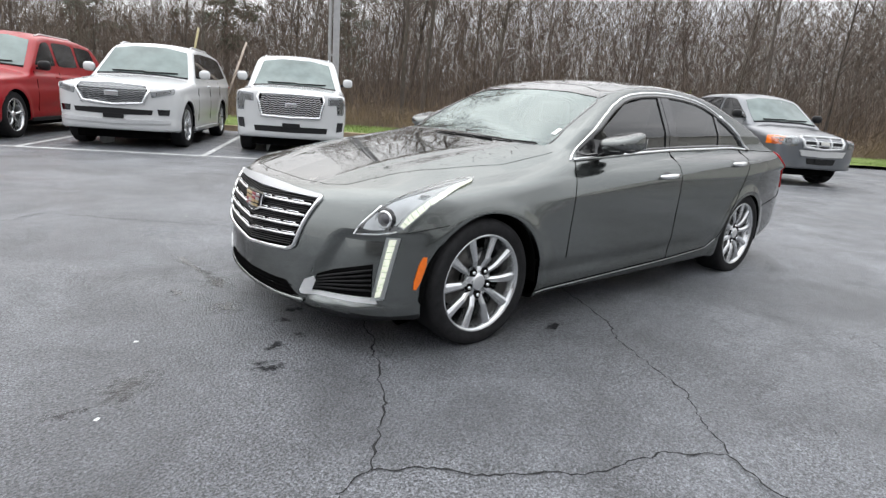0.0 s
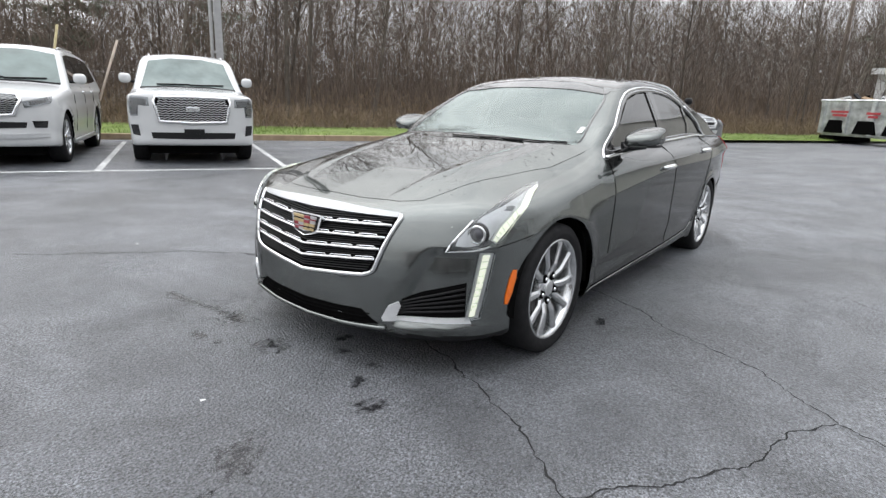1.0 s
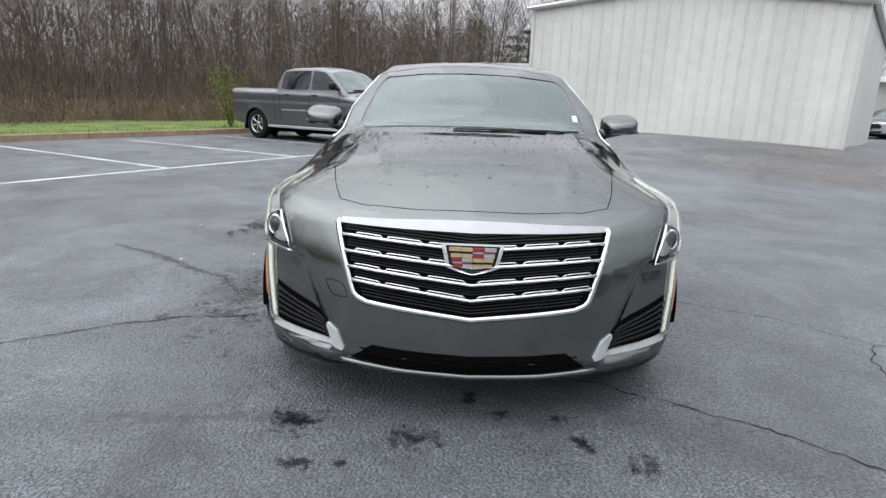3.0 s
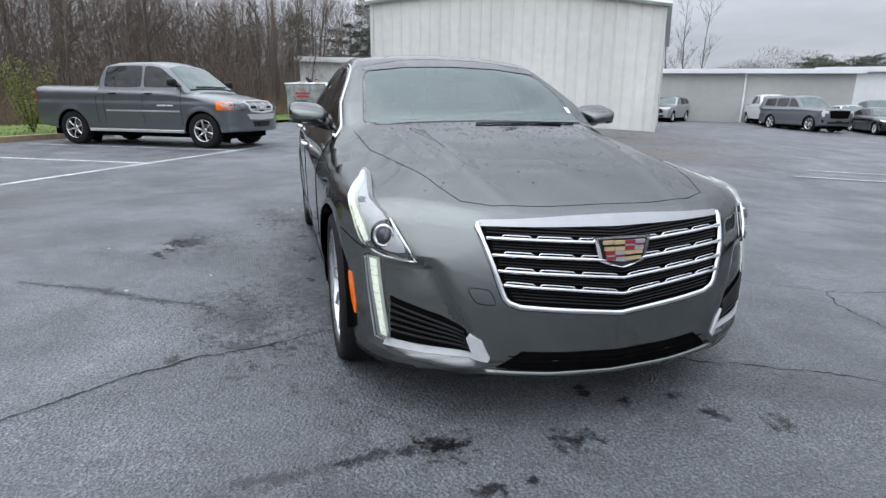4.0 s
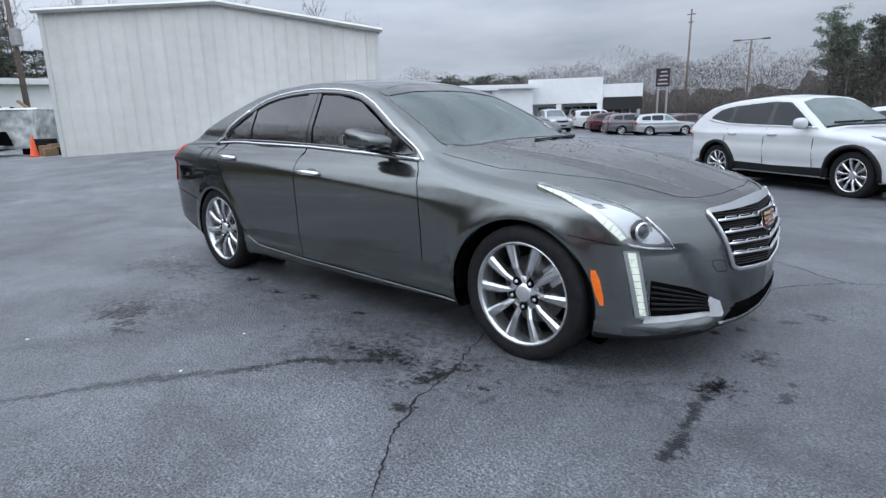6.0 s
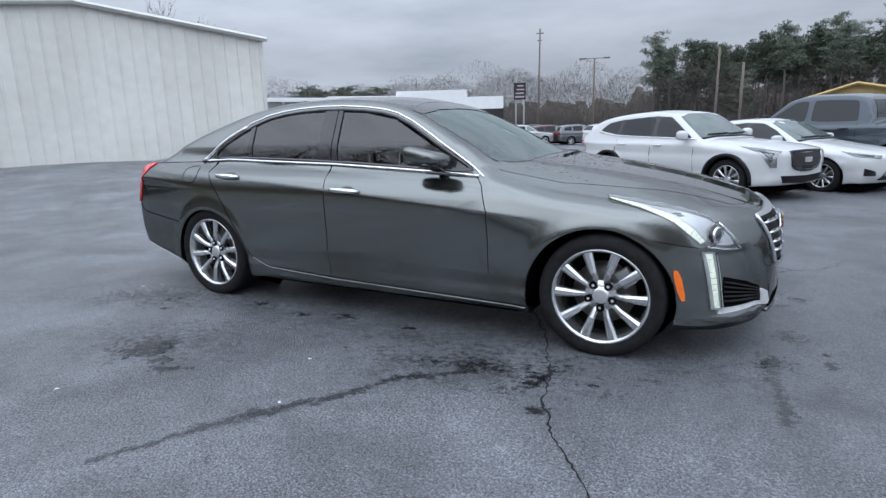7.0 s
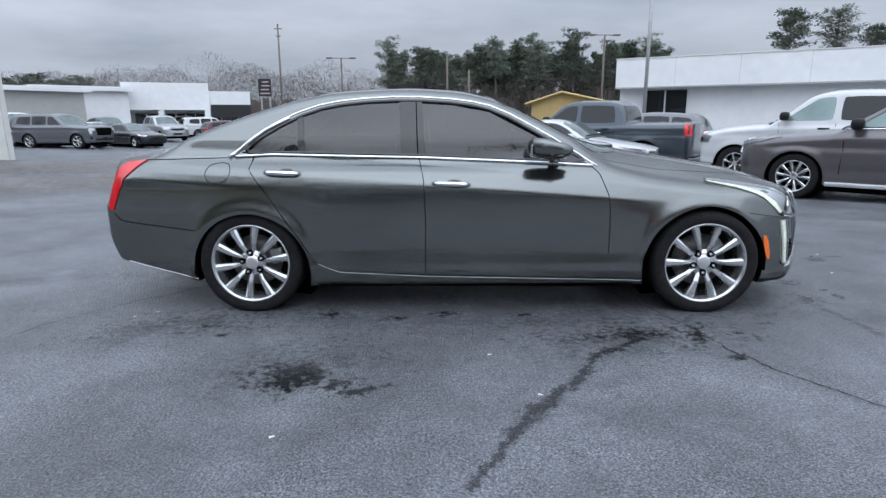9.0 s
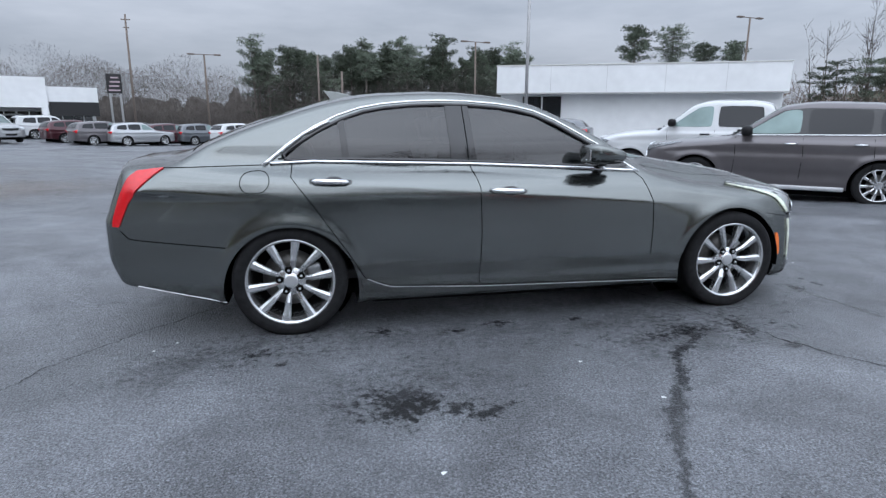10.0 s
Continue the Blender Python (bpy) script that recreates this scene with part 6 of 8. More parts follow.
vehicle("family_suv", "taupe grey family utility with chrome trim", "suv", TAUPE, MIDSUV, on_lot(7.1, 5.0, 137), "facing parked vehicles")

# far vehicles: one of each kind, then copies in other paints
far_suv = vehicle("far_suv", "maroon utility vehicle in a distant row", "suv", MAROON, MIDSUV, on_lot(-19.6, 44.8, 42), "distant row of vehicles", False)
far_pick = vehicle("far_pickup", "white pickup parked before the showroom", "pickup", WHITE, RAM, on_lot(-26.8, 51.7, 30), "distant row of vehicles", False)
far_sedan = vehicle("far_sedan", "black sedan parked on the far lot", "car", BLACK_PAINT, SEDAN, on_lot(-20.3, 30.8, -28), "distant row of vehicles", False)
far_big = vehicle("far_big_suv", "white large utility in the distant row", "suv", WHITE, YUKON, on_lot(-23.5, 49.7, 40), "distant row of vehicles", False)


def repaint(ob, label, paint):
    tagged(ob, label)
    for c in ob.children:
        if c.name.startswith("body"):
            c.material_slots[0].link = "OBJECT"
            c.material_slots[0].material = paint
    return ob


for src, x, y, h, paint, label in (
        (far_suv, -16.8, 42.3, 42, TAUPE, "dark brown utility vehicle in a distant row"), (far_suv, -14.9, 43.2, 42, SILVER, "silver utility vehicle in a distant row"),
        (far_suv, -13.1, 45.5, 42, MAROON, "dull red utility vehicle in a distant row"), (far_suv, -11.0, 46.6, 42, GREY_PAINT, "grey utility vehicle in a distant row"),
        (far_pick, -10.5, 64, 200, WHITE, "white pickup far across the lot"), (far_big, -22.6, 28.0, -8, GREY_PAINT, "slate grey large utility on the far lot"),
        (far_pick, -27.0, 29.9, -30, WHITE, "white pickup beside the low grey building"), (far_suv, -31.0, 25.0, -55, SILVER, "silver utility beside the low grey building"),
        (far_sedan, -24.3, 33.4, -30, WHITE, "white sedan parked behind a black one"), (far_suv, -26.5, 38.5, -40, BLACK_PAINT, "black utility parked on the far lot"),
        (far_pick, -23.5, 40.5, -40, SILVER, "silver pickup parked on the far lot"), (far_suv, -14.0, 54, 35, WHITE, "white utility in the second distant row"),
        (far_suv, -18.0, 56, 35, BLACK_PAINT, "black utility in the second distant row"), (far_suv, 6.6, 17.6, 150, GREY_PAINT, "grey utility behind the white pickup"),
        (far_sedan, 2.0, 34, 20, WHITE, "white sedan far across the lot"), (far_sedan, -3.5, 40, 20, SILVER, "silver sedan far across the lot"),
        (far_suv, -7.5, 43.5, 42, WHITE, "white utility in the second distant row")):
    repaint(copy_thing(src, on_lot(x, y, h)), label, paint)


# ---- buildings ----
PANEL = mat("cream_metal_siding", (0.68, 0.675, 0.63), 0.45, vary=0.05, scale=3, big=0.08, bump=0.05, bump_scale=20, each=0.03)
PANEL_TRIM = mat("pale_metal_trim", (0.60, 0.60, 0.57), 0.45, vary=0.05, scale=4)
GREY_WALL = mat("grey_wall_panel", (0.40, 0.40, 0.38), 0.6, vary=0.05, scale=2, big=0.05)
WHITE_WALL = mat("white_wall", (0.74, 0.75, 0.75), 0.6, vary=0.04, scale=2, big=0.05)
ROOF_METAL = mat("pale_roof_metal", (0.55, 0.56, 0.57), 0.4, 0.3, vary=0.06, scale=2)
DARK_GLASS = mat("dark_window_glass", (0.012, 0.015, 0.018), 0.06, spec=0.8)
FASCIA_BLACK = mat("black_fascia", (0.012, 0.012, 0.013), 0.35)
STEEL = mat("galvanised_steel", (0.50, 0.51, 0.52), 0.38, 0.55, vary=0.25, scale=7, big=0.2, rough_vary=0.12)
POLE_WOOD = mat("pole_wood", (0.16, 0.13, 0.11), 0.9, vary=0.25, scale=12, bump=0.4)
POLE_GREY = mat("pole_grey", (0.36, 0.36, 0.36), 0.5, 0.4, vary=0.1, scale=8)
BIN = mat("bin_painted_steel", (0.50, 0.52, 0.52), 0.42, 0.45, vary=0.42, scale=3, big=0.35, bump=0.3, bump_scale=15)
ORANGE = mat("orange_plastic", (0.80, 0.10, 0.02), 0.5, vary=0.08, scale=20)
BIN_RED = mat("faded_red_print", (0.45, 0.06, 0.07), 0.6, vary=0.3, scale=20)
TIMBER = mat("raw_timber", (0.26, 0.18, 0.11), 0.8, vary=0.2, scale=20)
YELLOW_WALL = mat("yellow_wall", (0.45, 0.33, 0.13), 0.7, vary=0.05, scale=3)
GUARD = mat("yellow_guard", (0.42, 0.36, 0.20), 0.6, vary=0.2, scale=15)
PINK_GUARD = mat("faded_guard", (0.45, 0.37, 0.31), 0.6, vary=0.2, scale=15)


def frame_at(a, b, z=0.0):
    """A frame at a with x towards b, y back from it, z up."""
    d = Vector((b[0] - a[0], b[1] - a[1], 0))
    return Matrix.Translation((a[0], a[1], z)) @ Matrix.Rotation(math.atan2(d.y, d.x), 4, "Z"), d.length


def metal_building():
    m, width = frame_at((-17.6, 2.35), (-11.25, 9.8))
    m = m @ Matrix(((1, math.tan(radians(-8)), 0, 0), (0, 1, 0, 0), (0, 0, 1, 0), (0, 0, 0, 1)))
    shed = thing("metal_building", "cream ribbed metal-sided building with a low gable", "building", at=m)
    west, east, ridge, deep = 4.45, 3.97, 4.75, 14.0
    top = lambda u: west + (ridge - west) * 2 * u / width if u < width / 2 else east + (ridge - east) * 2 * (1 - u / width)
    step = width / 27
    for i in range(27):
        u0, u1 = i * step, (i + 1) * step - 0.004
        z0, z1 = top(u0), top(u1)
        r = 0.022
        vs = []
        for (a, y) in ((u0, 0.0), (u0 + 0.02, -r), (u0 + 0.055, -r), (u0 + 0.075, 0.0), (u0 + step * 0.55, -0.004), (u1, 0.0)):
            vs += [(a, y, -0.3), (a, y, z0 + (z1 - z0) * (a - u0) / (u1 - u0))]
        vs += [(u1, 0.05, -0.3), (u1, 0.05, z1), (u0, 0.05, -0.3), (u0, 0.05, z0)]
        n = len(vs) // 2
        fs = [(2 * j, 2 * ((j + 1) % n), 2 * ((j + 1) % n) + 1, 2 * j + 1) for j in range(n)]
        fs += [tuple(2 * j for j in reversed(range(n))), tuple(2 * j + 1 for j in range(n))]
        part("panel", (vs, [], fs), PANEL, shed)
    vs = [(0, 0.06, 0), (width, 0.06, 0), (width, deep, 0), (0, deep, 0), (0, 0.06, west), (width, 0.06, east), (width, deep, east), (0, deep, west), (width / 2, 0.06, ridge), (width / 2, deep, ridge)]
    part("wall", (vs, [], [(0, 1, 5, 8, 4), (1, 2, 6, 5), (2, 3, 7, 9, 6), (3, 0, 4, 7)]), PANEL, shed)
    for s, u0, u1 in ((0, -0.18, width / 2), (1, width / 2, width + 0.18)):
        z0, z1 = top(u0) + 0.04 if s == 0 else ridge + 0.04, ridge + 0.04 if s == 0 else top(u1) + 0.04
        rv = [(u0, -0.16, z0), (u1, -0.16, z1), (u1, deep + 0.1, z1), (u0, deep + 0.1, z0)]
        part("roof", (rv + [(a, b, c + 0.07) for a, b, c in rv], [], [(3, 2, 1, 0), (4, 5, 6, 7), (0, 1, 5, 4), (1, 2, 6, 5), (2, 3, 7, 6), (3, 0, 4, 7)]), ROOF_METAL, shed)
        part("rake_trim", tube([(u0, -0.16, z0 - 0.02), (u1, -0.16, z1 - 0.02)], 0.075, 4), PANEL_TRIM, shed)
    part("corner_trim", box(-0.06, 0.06, -0.05, 0.08, 0.0, west, 0.01), PANEL_TRIM, shed)
    part("corner_trim", box(width - 0.07, width + 0.05, -0.05, 0.08, 0.0, east, 0.01), PANEL_TRIM, shed)


def low_building(a, b, height, deep, name, label, wall, eave_mat, z=0.0, posts=0, eave=0.3):
    m, width = frame_at(a, b, z)
    h = thing(name, label, "building", at=m)
    part("wall", box(0, width, 0, deep, -1.0, height - 0.1, 0.0), wall, h)
    part("roof", box(-0.3, width + 0.3, -0.4, deep + 0.3, height - 0.02, height + 0.10, 0.01), ROOF_METAL, h)
    part("eave", box(-0.35, width + 0.35, -0.5, -0.36, height - eave, height + 0.06, 0.02), eave_mat, h)
    for i in range(posts):
        u = width * (i + 0.5) / posts
        part("downpipe", box(u - 0.06, u + 0.06, -0.12, -0.01, 0, height - 0.1, 0.01), eave_mat, h)
    return h, width


def showrooms():
    low_building((-46.0, 0.9), (-43, 22), 4.35, 9, "low_building", "low cream building with a white eave", WHITE_WALL, WHITE_WALL)
    low_building((-33.2, 24.4), (-26.6, 36.2), 3.75, 14, "low_building", "low grey building with a white roof edge", GREY_WALL, WHITE_WALL, -0.35, 1, 0.22)
    low_building((-34.2, 41.5), (-29.4, 46.6), 4.6, 12, "low_building", "plain white block building with flat roof", WHITE_WALL, WHITE_WALL, -0.6)
    # far showroom
    m, width = frame_at((-30.4, 47.3), (-20.6, 52.4), -0.85)
    d = thing("showroom", "white flat-roofed car showroom with dark shop windows", "building", at=m)
    w1 = width * 0.66
    part("wall", box(0, width, 2.6, 14, 0, 4.2, 0), WHITE_WALL, d)
    part("parapet", box(0, w1, 0, 14, 3.0, 5.45, 0.02), WHITE_WALL, d)
    part("parapet", box(w1 + 0.004, width, 0.3, 14, 3.2, 4.75, 0.02), WHITE_WALL, d)
    part("black_sign_band", box(w1 + 0.1, width - 0.02, 0.1, 0.294, 2.3, 3.5, 0.01), FASCIA_BLACK, d)
    for u in (0.15, w1 * 0.42, w1 - 0.25):
        part("column", box(u - 0.25, u + 0.25, 0.02, 0.6, 0, 3.0, 0.02), WHITE_WALL, d)
    for u0, u1 in ((0.8, w1 * 0.38), (w1 * 0.48, w1 * 0.7), (w1 * 0.72, w1 * 0.94), (w1 + 0.3, w1 + 2.0), (w1 + 2.1, width - 0.3)):
        win = part("window", box(u0, u1, 2.52, 2.594, 0.3, 2.7, 0.01), DARK_GLASS, d)
        part("mullion", box((u0 + u1) / 2 - 0.04, (u0 + u1) / 2 + 0.04, 2.47, 2.516, 0.3, 2.7), SATIN, win)
    # broad showroom
    m, width = frame_at((7.8, 25.9), (20.5, 19.95), -0.5)
    d = thing("broad_showroom", "long white showroom with a deep flat fascia", "building", at=m)
    part("wall", box(0.1, width, 0.9, 9, 0, 3.1, 0), WHITE_WALL, d)
    part("fascia", box(0, width, 0, 9, 3.1, 4.5, 0.02), WHITE_WALL, d)
    part("coping", box(-0.03, width + 0.03, -0.03, 9.03, 4.503, 4.56, 0.01), PANEL_TRIM, d)
    for k in range(1, 5):
        part("fascia_joint", box(width * k / 5 - 0.006, width * k / 5 + 0.006, -0.006, -0.002, 3.12, 4.5, 0), GREY_WALL, d)
    for u0, u1 in ((1.30, 2.30), (2.38, 3.35)):
        part("window", box(u0, u1, 0.84, 0.896, 0.15, 3.0, 0.01), DARK_GLASS, d)
    part("mullion", box(2.30, 2.38, 0.82, 0.896, 0.15, 3.0), SATIN, d)
    part("soffit_strip", box(0, width, -0.02, -0.004, 3.1, 3.16, 0), GREY_WALL, d)
    # gabled house
    m, width = frame_at((5.68, 43.3), (11.5, 42.3), -0.75)
    d = thing("gabled_house", "tan house with a shallow yellow gable roof", "building", at=m)
    rd, eave, top = width * 0.40, 3.1, 3.80
    part("wall", ([(0, 0, 0), (width, 0, 0), (width, 8, 0), (0, 8, 0), (0, 0, eave), (width, 0, eave), (width, 8, eave), (0, 8, eave), (rd, 0, top), (rd, 8, top)], [], [(0, 1, 5, 8, 4), (1, 2, 6, 5), (2, 3, 7, 9, 6), (3, 0, 4, 7)]), YELLOW_WALL, d)
    for (u0, z0), (u1, z1) in (((-0.5, eave - 0.1), (rd, top + 0.1)), ((rd, top + 0.1), (width + 0.5, eave - 0.1))):
        rv = [(u0, -0.5, z0), (u1, -0.5, z1), (u1, 8.4, z1), (u0, 8.4, z0)]
        part("roof", (rv + [(a, b, c + 0.10) for a, b, c in rv], [], [(3, 2, 1, 0), (4, 5, 6, 7), (0, 1, 5, 4), (1, 2, 6, 5), (2, 3, 7, 6), (3, 0, 4, 7)]), TIMBER, d)
        part("gable_board", tube([(u0, -0.52, z0), (u1, -0.52, z1)], 0.09, 4), YELLOW_WALL, d)
    # glimpsed between the trees behind the parked row
    low_building((-5.5, -39.0), (-14.5, -35.6), 2.15, 6, "low_building", "low pale house behind the bare wood", GREY_WALL, ROOF_METAL)
    low_building((2.6, -41.0), (-3.6, -40.0), 2.6, 6, "low_building", "low pale house behind the bare wood", GREY_WALL, ROOF_METAL)


metal_building()
showrooms()


# ---- lot furniture ----
def dumpster():
    m, width = frame_at((-28.6, -0.6), (-24.9, 3.6), 0.08)
    b = thing("dumpster", "battered grey steel roll-off bin full of scrap", "dumpster", at=m)
    L, W, H = width, 2.3, 1.82

    def side(y, s):
        vs = [(0.25, y, 0.35), (L - 0.25, y, 0.35), (L, y, H), (0, y, H)]
        return vs + [(p[0], p[1] + 0.05 * s, p[2]) for p in vs], [], [(0, 1, 2, 3), (7, 6, 5, 4), (0, 4, 5, 1), (1, 5, 6, 2), (2, 6, 7, 3), (3, 7, 4, 0)]
    part("side_wall", side(0, 1), BIN, b)
    part("side_wall", side(W, -1), BIN, b)
    part("end_wall", ([(0.25, 0, 0.35), (0.25, W, 0.35), (0, W, H), (0, 0, H)], [], [(0, 1, 2, 3)]), BIN, b)
    part("end_wall", ([(L - 0.25, 0, 0.35), (L - 0.25, W, 0.35), (L, W, H), (L, 0, H)], [], [(3, 2, 1, 0)]), BIN, b)
    part("floor_plate", box(0.25, L - 0.25, 0.05, W - 0.05, 0.28, 0.36), BIN, b)
    part("top_rail", tube([(0, 0, H), (L, 0, H), (L, W, H), (0, W, H)], 0.06, 4, True), BIN, b)
    for i in range(5):
        u = 0.25 + (L - 0.5) * i / 4
        part("rib", box(u - 0.09, u + 0.09, -0.10, -0.004, 0.36, H - 0.05, 0.02), BIN, b)
    for u0, u1 in ((0.7, 1.35), (2.2, 2.9), (3.6, 4.3)):
        pk = [(u0 - 0.2, -0.012, 0.40), (u1 + 0.2, -0.012, 0.40), (u1, -0.012, 0.95), (u0, -0.012, 0.95)]
        part("fork_pocket", (pk + [(p[0], p[1] - 0.10, p[2] + 0.02) for p in pk], [], [(0, 1, 2, 3), (7, 6, 5, 4), (0, 4, 5, 1), (1, 5, 6, 2), (2, 6, 7, 3), (3, 7, 4, 0)]), DARK, b)
    for u0, u1, z0 in ((0.75, 1.65, 1.28), (0.85, 1.6, 1.13), (2.55, 3.2, 1.24), (2.65, 3.1, 1.10)):
        part("print_bar", box(u0, u1, -0.112, -0.104, z0, z0 + 0.10), BIN_RED, b)
    for x in (0.5, L - 0.5):
        part("roller", lathe([(0.001, 0.2), (0.16, 0.2), (0.16, 0.5), (0.001, 0.5)], 16), DARK, b).location = (x, 0, 0.18)
        part("runner", box(x - 0.4, x + 0.4, 0.1, W - 0.1, 0.04, 0.28, 0.02), DARK, b)
    rnd = random.Random(4)
    for i in range(26):
        x, y = rnd.uniform(0.4, L - 0.4), rnd.uniform(0.3, W - 0.3)
        a = rnd.uniform(0.1, 0.45)
        part("scrap", box(-a, a, -0.08, 0.08, -0.05, 0.05, 0.01, pose(x, y, 1.60 + rnd.uniform(0, 0.32), rnd.uniform(-40, 40), rnd.uniform(-40, 40), rnd.uniform(0, 180))), rnd.choice((DARK, TIMBER, BLACK, STEEL)), b)
    for i in range(24):
        p = Vector((rnd.uniform(-22.2, -19.8), rnd.uniform(2.7, 4.6), 0))
        s = rnd.uniform(0.14, 0.42)
        junk = thing("scrap_pile", "dark scrap lying beside the metal building", "scrap", "scrap beside the building", pose(p.x, p.y, ground_z(p.x, p.y) - 0.01, 0, 0, rnd.uniform(0, 180)))
        part("piece", box(-s, s, -s * 0.5, s * 0.5, 0, s * rnd.uniform(0.6, 1.8), 0.03), rnd.choice((DARK, BLACK, BLACK, TIMBER)), junk)


def cone():
    c = thing("traffic_cone", "orange plastic traffic cone on the asphalt", "cone", at=pose(-21.4, 2.45, ground_z(-21.4, 2.45)))
    part("base", box(-0.19, 0.19, -0.19, 0.19, 0.0, 0.035, 0.01), ORANGE, c)
    part("cone", lathe([(0.15, 0.036), (0.13, 0.06), (0.035, 0.70), (0.02, 0.71), (0.001, 0.71)], 20, "z"), ORANGE, c, smooth=True)


def lamp_pole(x, y, height, heads=2, label="tall grey parking lot lamp on a pole", mat_=None, r=0.07, turn=0):
    p = thing("lamp_pole", label, "lamp post", at=pose(x, y, ground_z(x, y), 0, 0, turn))
    mat_ = mat_ or POLE_GREY
    part("base", lathe([(0.001, 0.4), (0.22, 0.4), (0.24, 0.0)], 16, "z"), CONCRETE, p)
    part("pole", tube([(0, 0, 0.38), (0, 0, height)], [r * 1.3, r], 10), mat_, p, smooth=True)
    if heads:
        part("arm", box(-1.0, 1.0, -0.03, 0.03, height - 0.02, height + 0.04), mat_, p)
        for s in (-1, 1)[:heads]:
            part("lamp_head", box(s * 1.15 - 0.32, s * 1.15 + 0.32, -0.16, 0.16, height - 0.05, height + 0.08, 0.03), mat_, p)


def utility_pole(x, y, height, lean=0.0):
    z = ground_z(x, y)
    p = thing("utility_pole", "weathered wooden utility pole", "pole", at=pose(x, y, z, 0, lean, 0))
    part("pole", tube([(0, 0, -0.1), (0, 0, height)], [0.17, 0.10], 8), POLE_WOOD, p, smooth=True)
    for k, h in enumerate((height - 0.6, height - 1.5)):
        part("crossarm", box(-0.5 + 0.2 * k, 0.5 - 0.2 * k, -0.05, 0.05, h - 0.06, h + 0.06, 0.01), POLE_WOOD, p)
    return p


dumpster()
cone()
for x, y, h in ((8.5, 23.2, 9.5),):
    lamp_pole(x, y, h, 2, turn=30)
for x, y, h in ((-12.0, 54.8, 8.1), (13.0, 50.5, 9.3), (36.0, 42.8, 10.9)):
    lamp_pole(x, y, h, 2, "pale wooden lamp pole with two flat heads", POLE_WOOD, 0.08, 10)
for x, y, h in ((-1.76, 70.9, 10.3), (0.9, 64.0, 7.8)):
    lamp_pole(x, y, h, 0, "plain pale wooden pole", POLE_WOOD, 0.11)
utility_pole(-23.9, 73.2, 13.9, 0.5)
utility_pole(-41.0, -1.0, 11.0, 0)
up = utility_pole(-35.8, 5.8, 12.0, -2)
part("transformer", lathe([(0.001, 6.4), (0.28, 6.35), (0.28, 5.5), (0.001, 5.45)], 14, "z"), POLE_GREY, up).location = (0.42, 0, 0)
# steel pole behind the row, with two leaning guy guards
pp = thing("steel_pole", "grey square steel light pole behind the kerb", "pole", at=pose(*row(5.35, 6.7), 0, 0, HEAD))
part("pole", box(-0.09, 0.09, -0.09, 0.09, 0.0, 9.0, 0.02), POLE_GREY, pp)
part("conduit", tube([(0.02, -0.17, 0.0), (0.02, -0.17, 9.0)], 0.045, 8), POLE_GREY, pp)
part("strap", box(-0.10, 0.10, -0.22, 0.10, 2.2, 2.26), POLE_GREY, pp)
for p0, p1, m_ in (((-0.78, -12.62, 0.2), (-1.27, -12.45, 2.50), GUARD), ((-1.55, -12.40, 0.2), (-2.32, -12.10, 2.28), PINK_GUARD)):
    g = thing("guy_guard", "faded plastic guard on a slanting guy wire", "guy wire", "guy wires", pose(*p0))
    v = Vector(p1) - Vector(p0)
    part("guard", tube([(0, 0, -0.25), v], 0.026, 8), m_, g, smooth=True)
# roadside sign
SIGN_PRINT = mat("faded_sign_print", (0.42, 0.33, 0.36), 0.6, vary=0.3, scale=9)
sg = thing("pylon_sign", "black pylon sign with rows of pale bars", "sign", at=pose(-21.3, 59.3, ground_z(-21.3, 59.3), 0, 0, 12))
for x in (-0.55, 0.35):
    part("post", box(x - 0.09, x + 0.09, -0.09, 0.09, 0.0, 4.3, 0.01), POLE_GREY, sg)
bd = part("board", box(-0.78, 0.58, -0.2, 0.2, 4.35, 6.2, 0.03), FASCIA_BLACK, sg)
for i in range(4):
    part("text_bar", box(-0.62 + 0.09 * i, 0.42 - 0.08 * (i % 2), -0.216, -0.204, 4.58 + 0.4 * i, 4.72 + 0.4 * i), SIGN_PRINT, bd)


# ---- trees ----
BARK = mat("grey_brown_bark", (0.120, 0.102, 0.088), 0.95, vary=0.3, scale=5, each=0.35)
TWIG = mat("twig_brown", (0.138, 0.107, 0.086), 0.95, vary=0.3, scale=2, each=0.3)
FAR_TWIG = mat("hazy_far_twig", (0.098, 0.086, 0.077), 0.95, vary=0.25, scale=0.3)
BRUSH = mat("dry_brush", (0.205, 0.150, 0.098), 0.95, vary=0.4, scale=1.2)
EVERGREEN = mat("pine_needles", (0.100, 0.122, 0.088), 0.9, vary=0.4, scale=1.5, each=0.2)
SHRUB = mat("young_leaves", (0.28, 0.32, 0.07), 0.8, vary=0.3, scale=4)


def limb(vs, fs, p, d, length, r0, r1, sides, bend, rnd, steps=3):
    """A bent tapered limb; returns its points and headings."""
    pts = []
    base = len(vs)
    for i in range(steps + 1):
        t = i / steps
        r = r0 + (r1 - r0) * t
        side = d.orthogonal().normalized()
        up = d.cross(side)
        for s in range(sides):
            a = 2 * math.pi * s / sides
            vs.append(tuple(p + side * (r * math.cos(a)) + up * (r * math.sin(a))))
        pts.append((p.copy(), d.copy(), r))
        d = (d + Vector((rnd.uniform(-bend, bend), rnd.uniform(-bend, bend), rnd.uniform(-bend, bend) + 0.06))).normalized()
        p = p + d * (length / steps)
    for i in range(steps):
        for s in range(sides):
            q = (s + 1) % sides
            fs.append((base + i * sides + s, base + i * sides + q, base + (i + 1) * sides + q, base + (i + 1) * sides + s))
    return pts


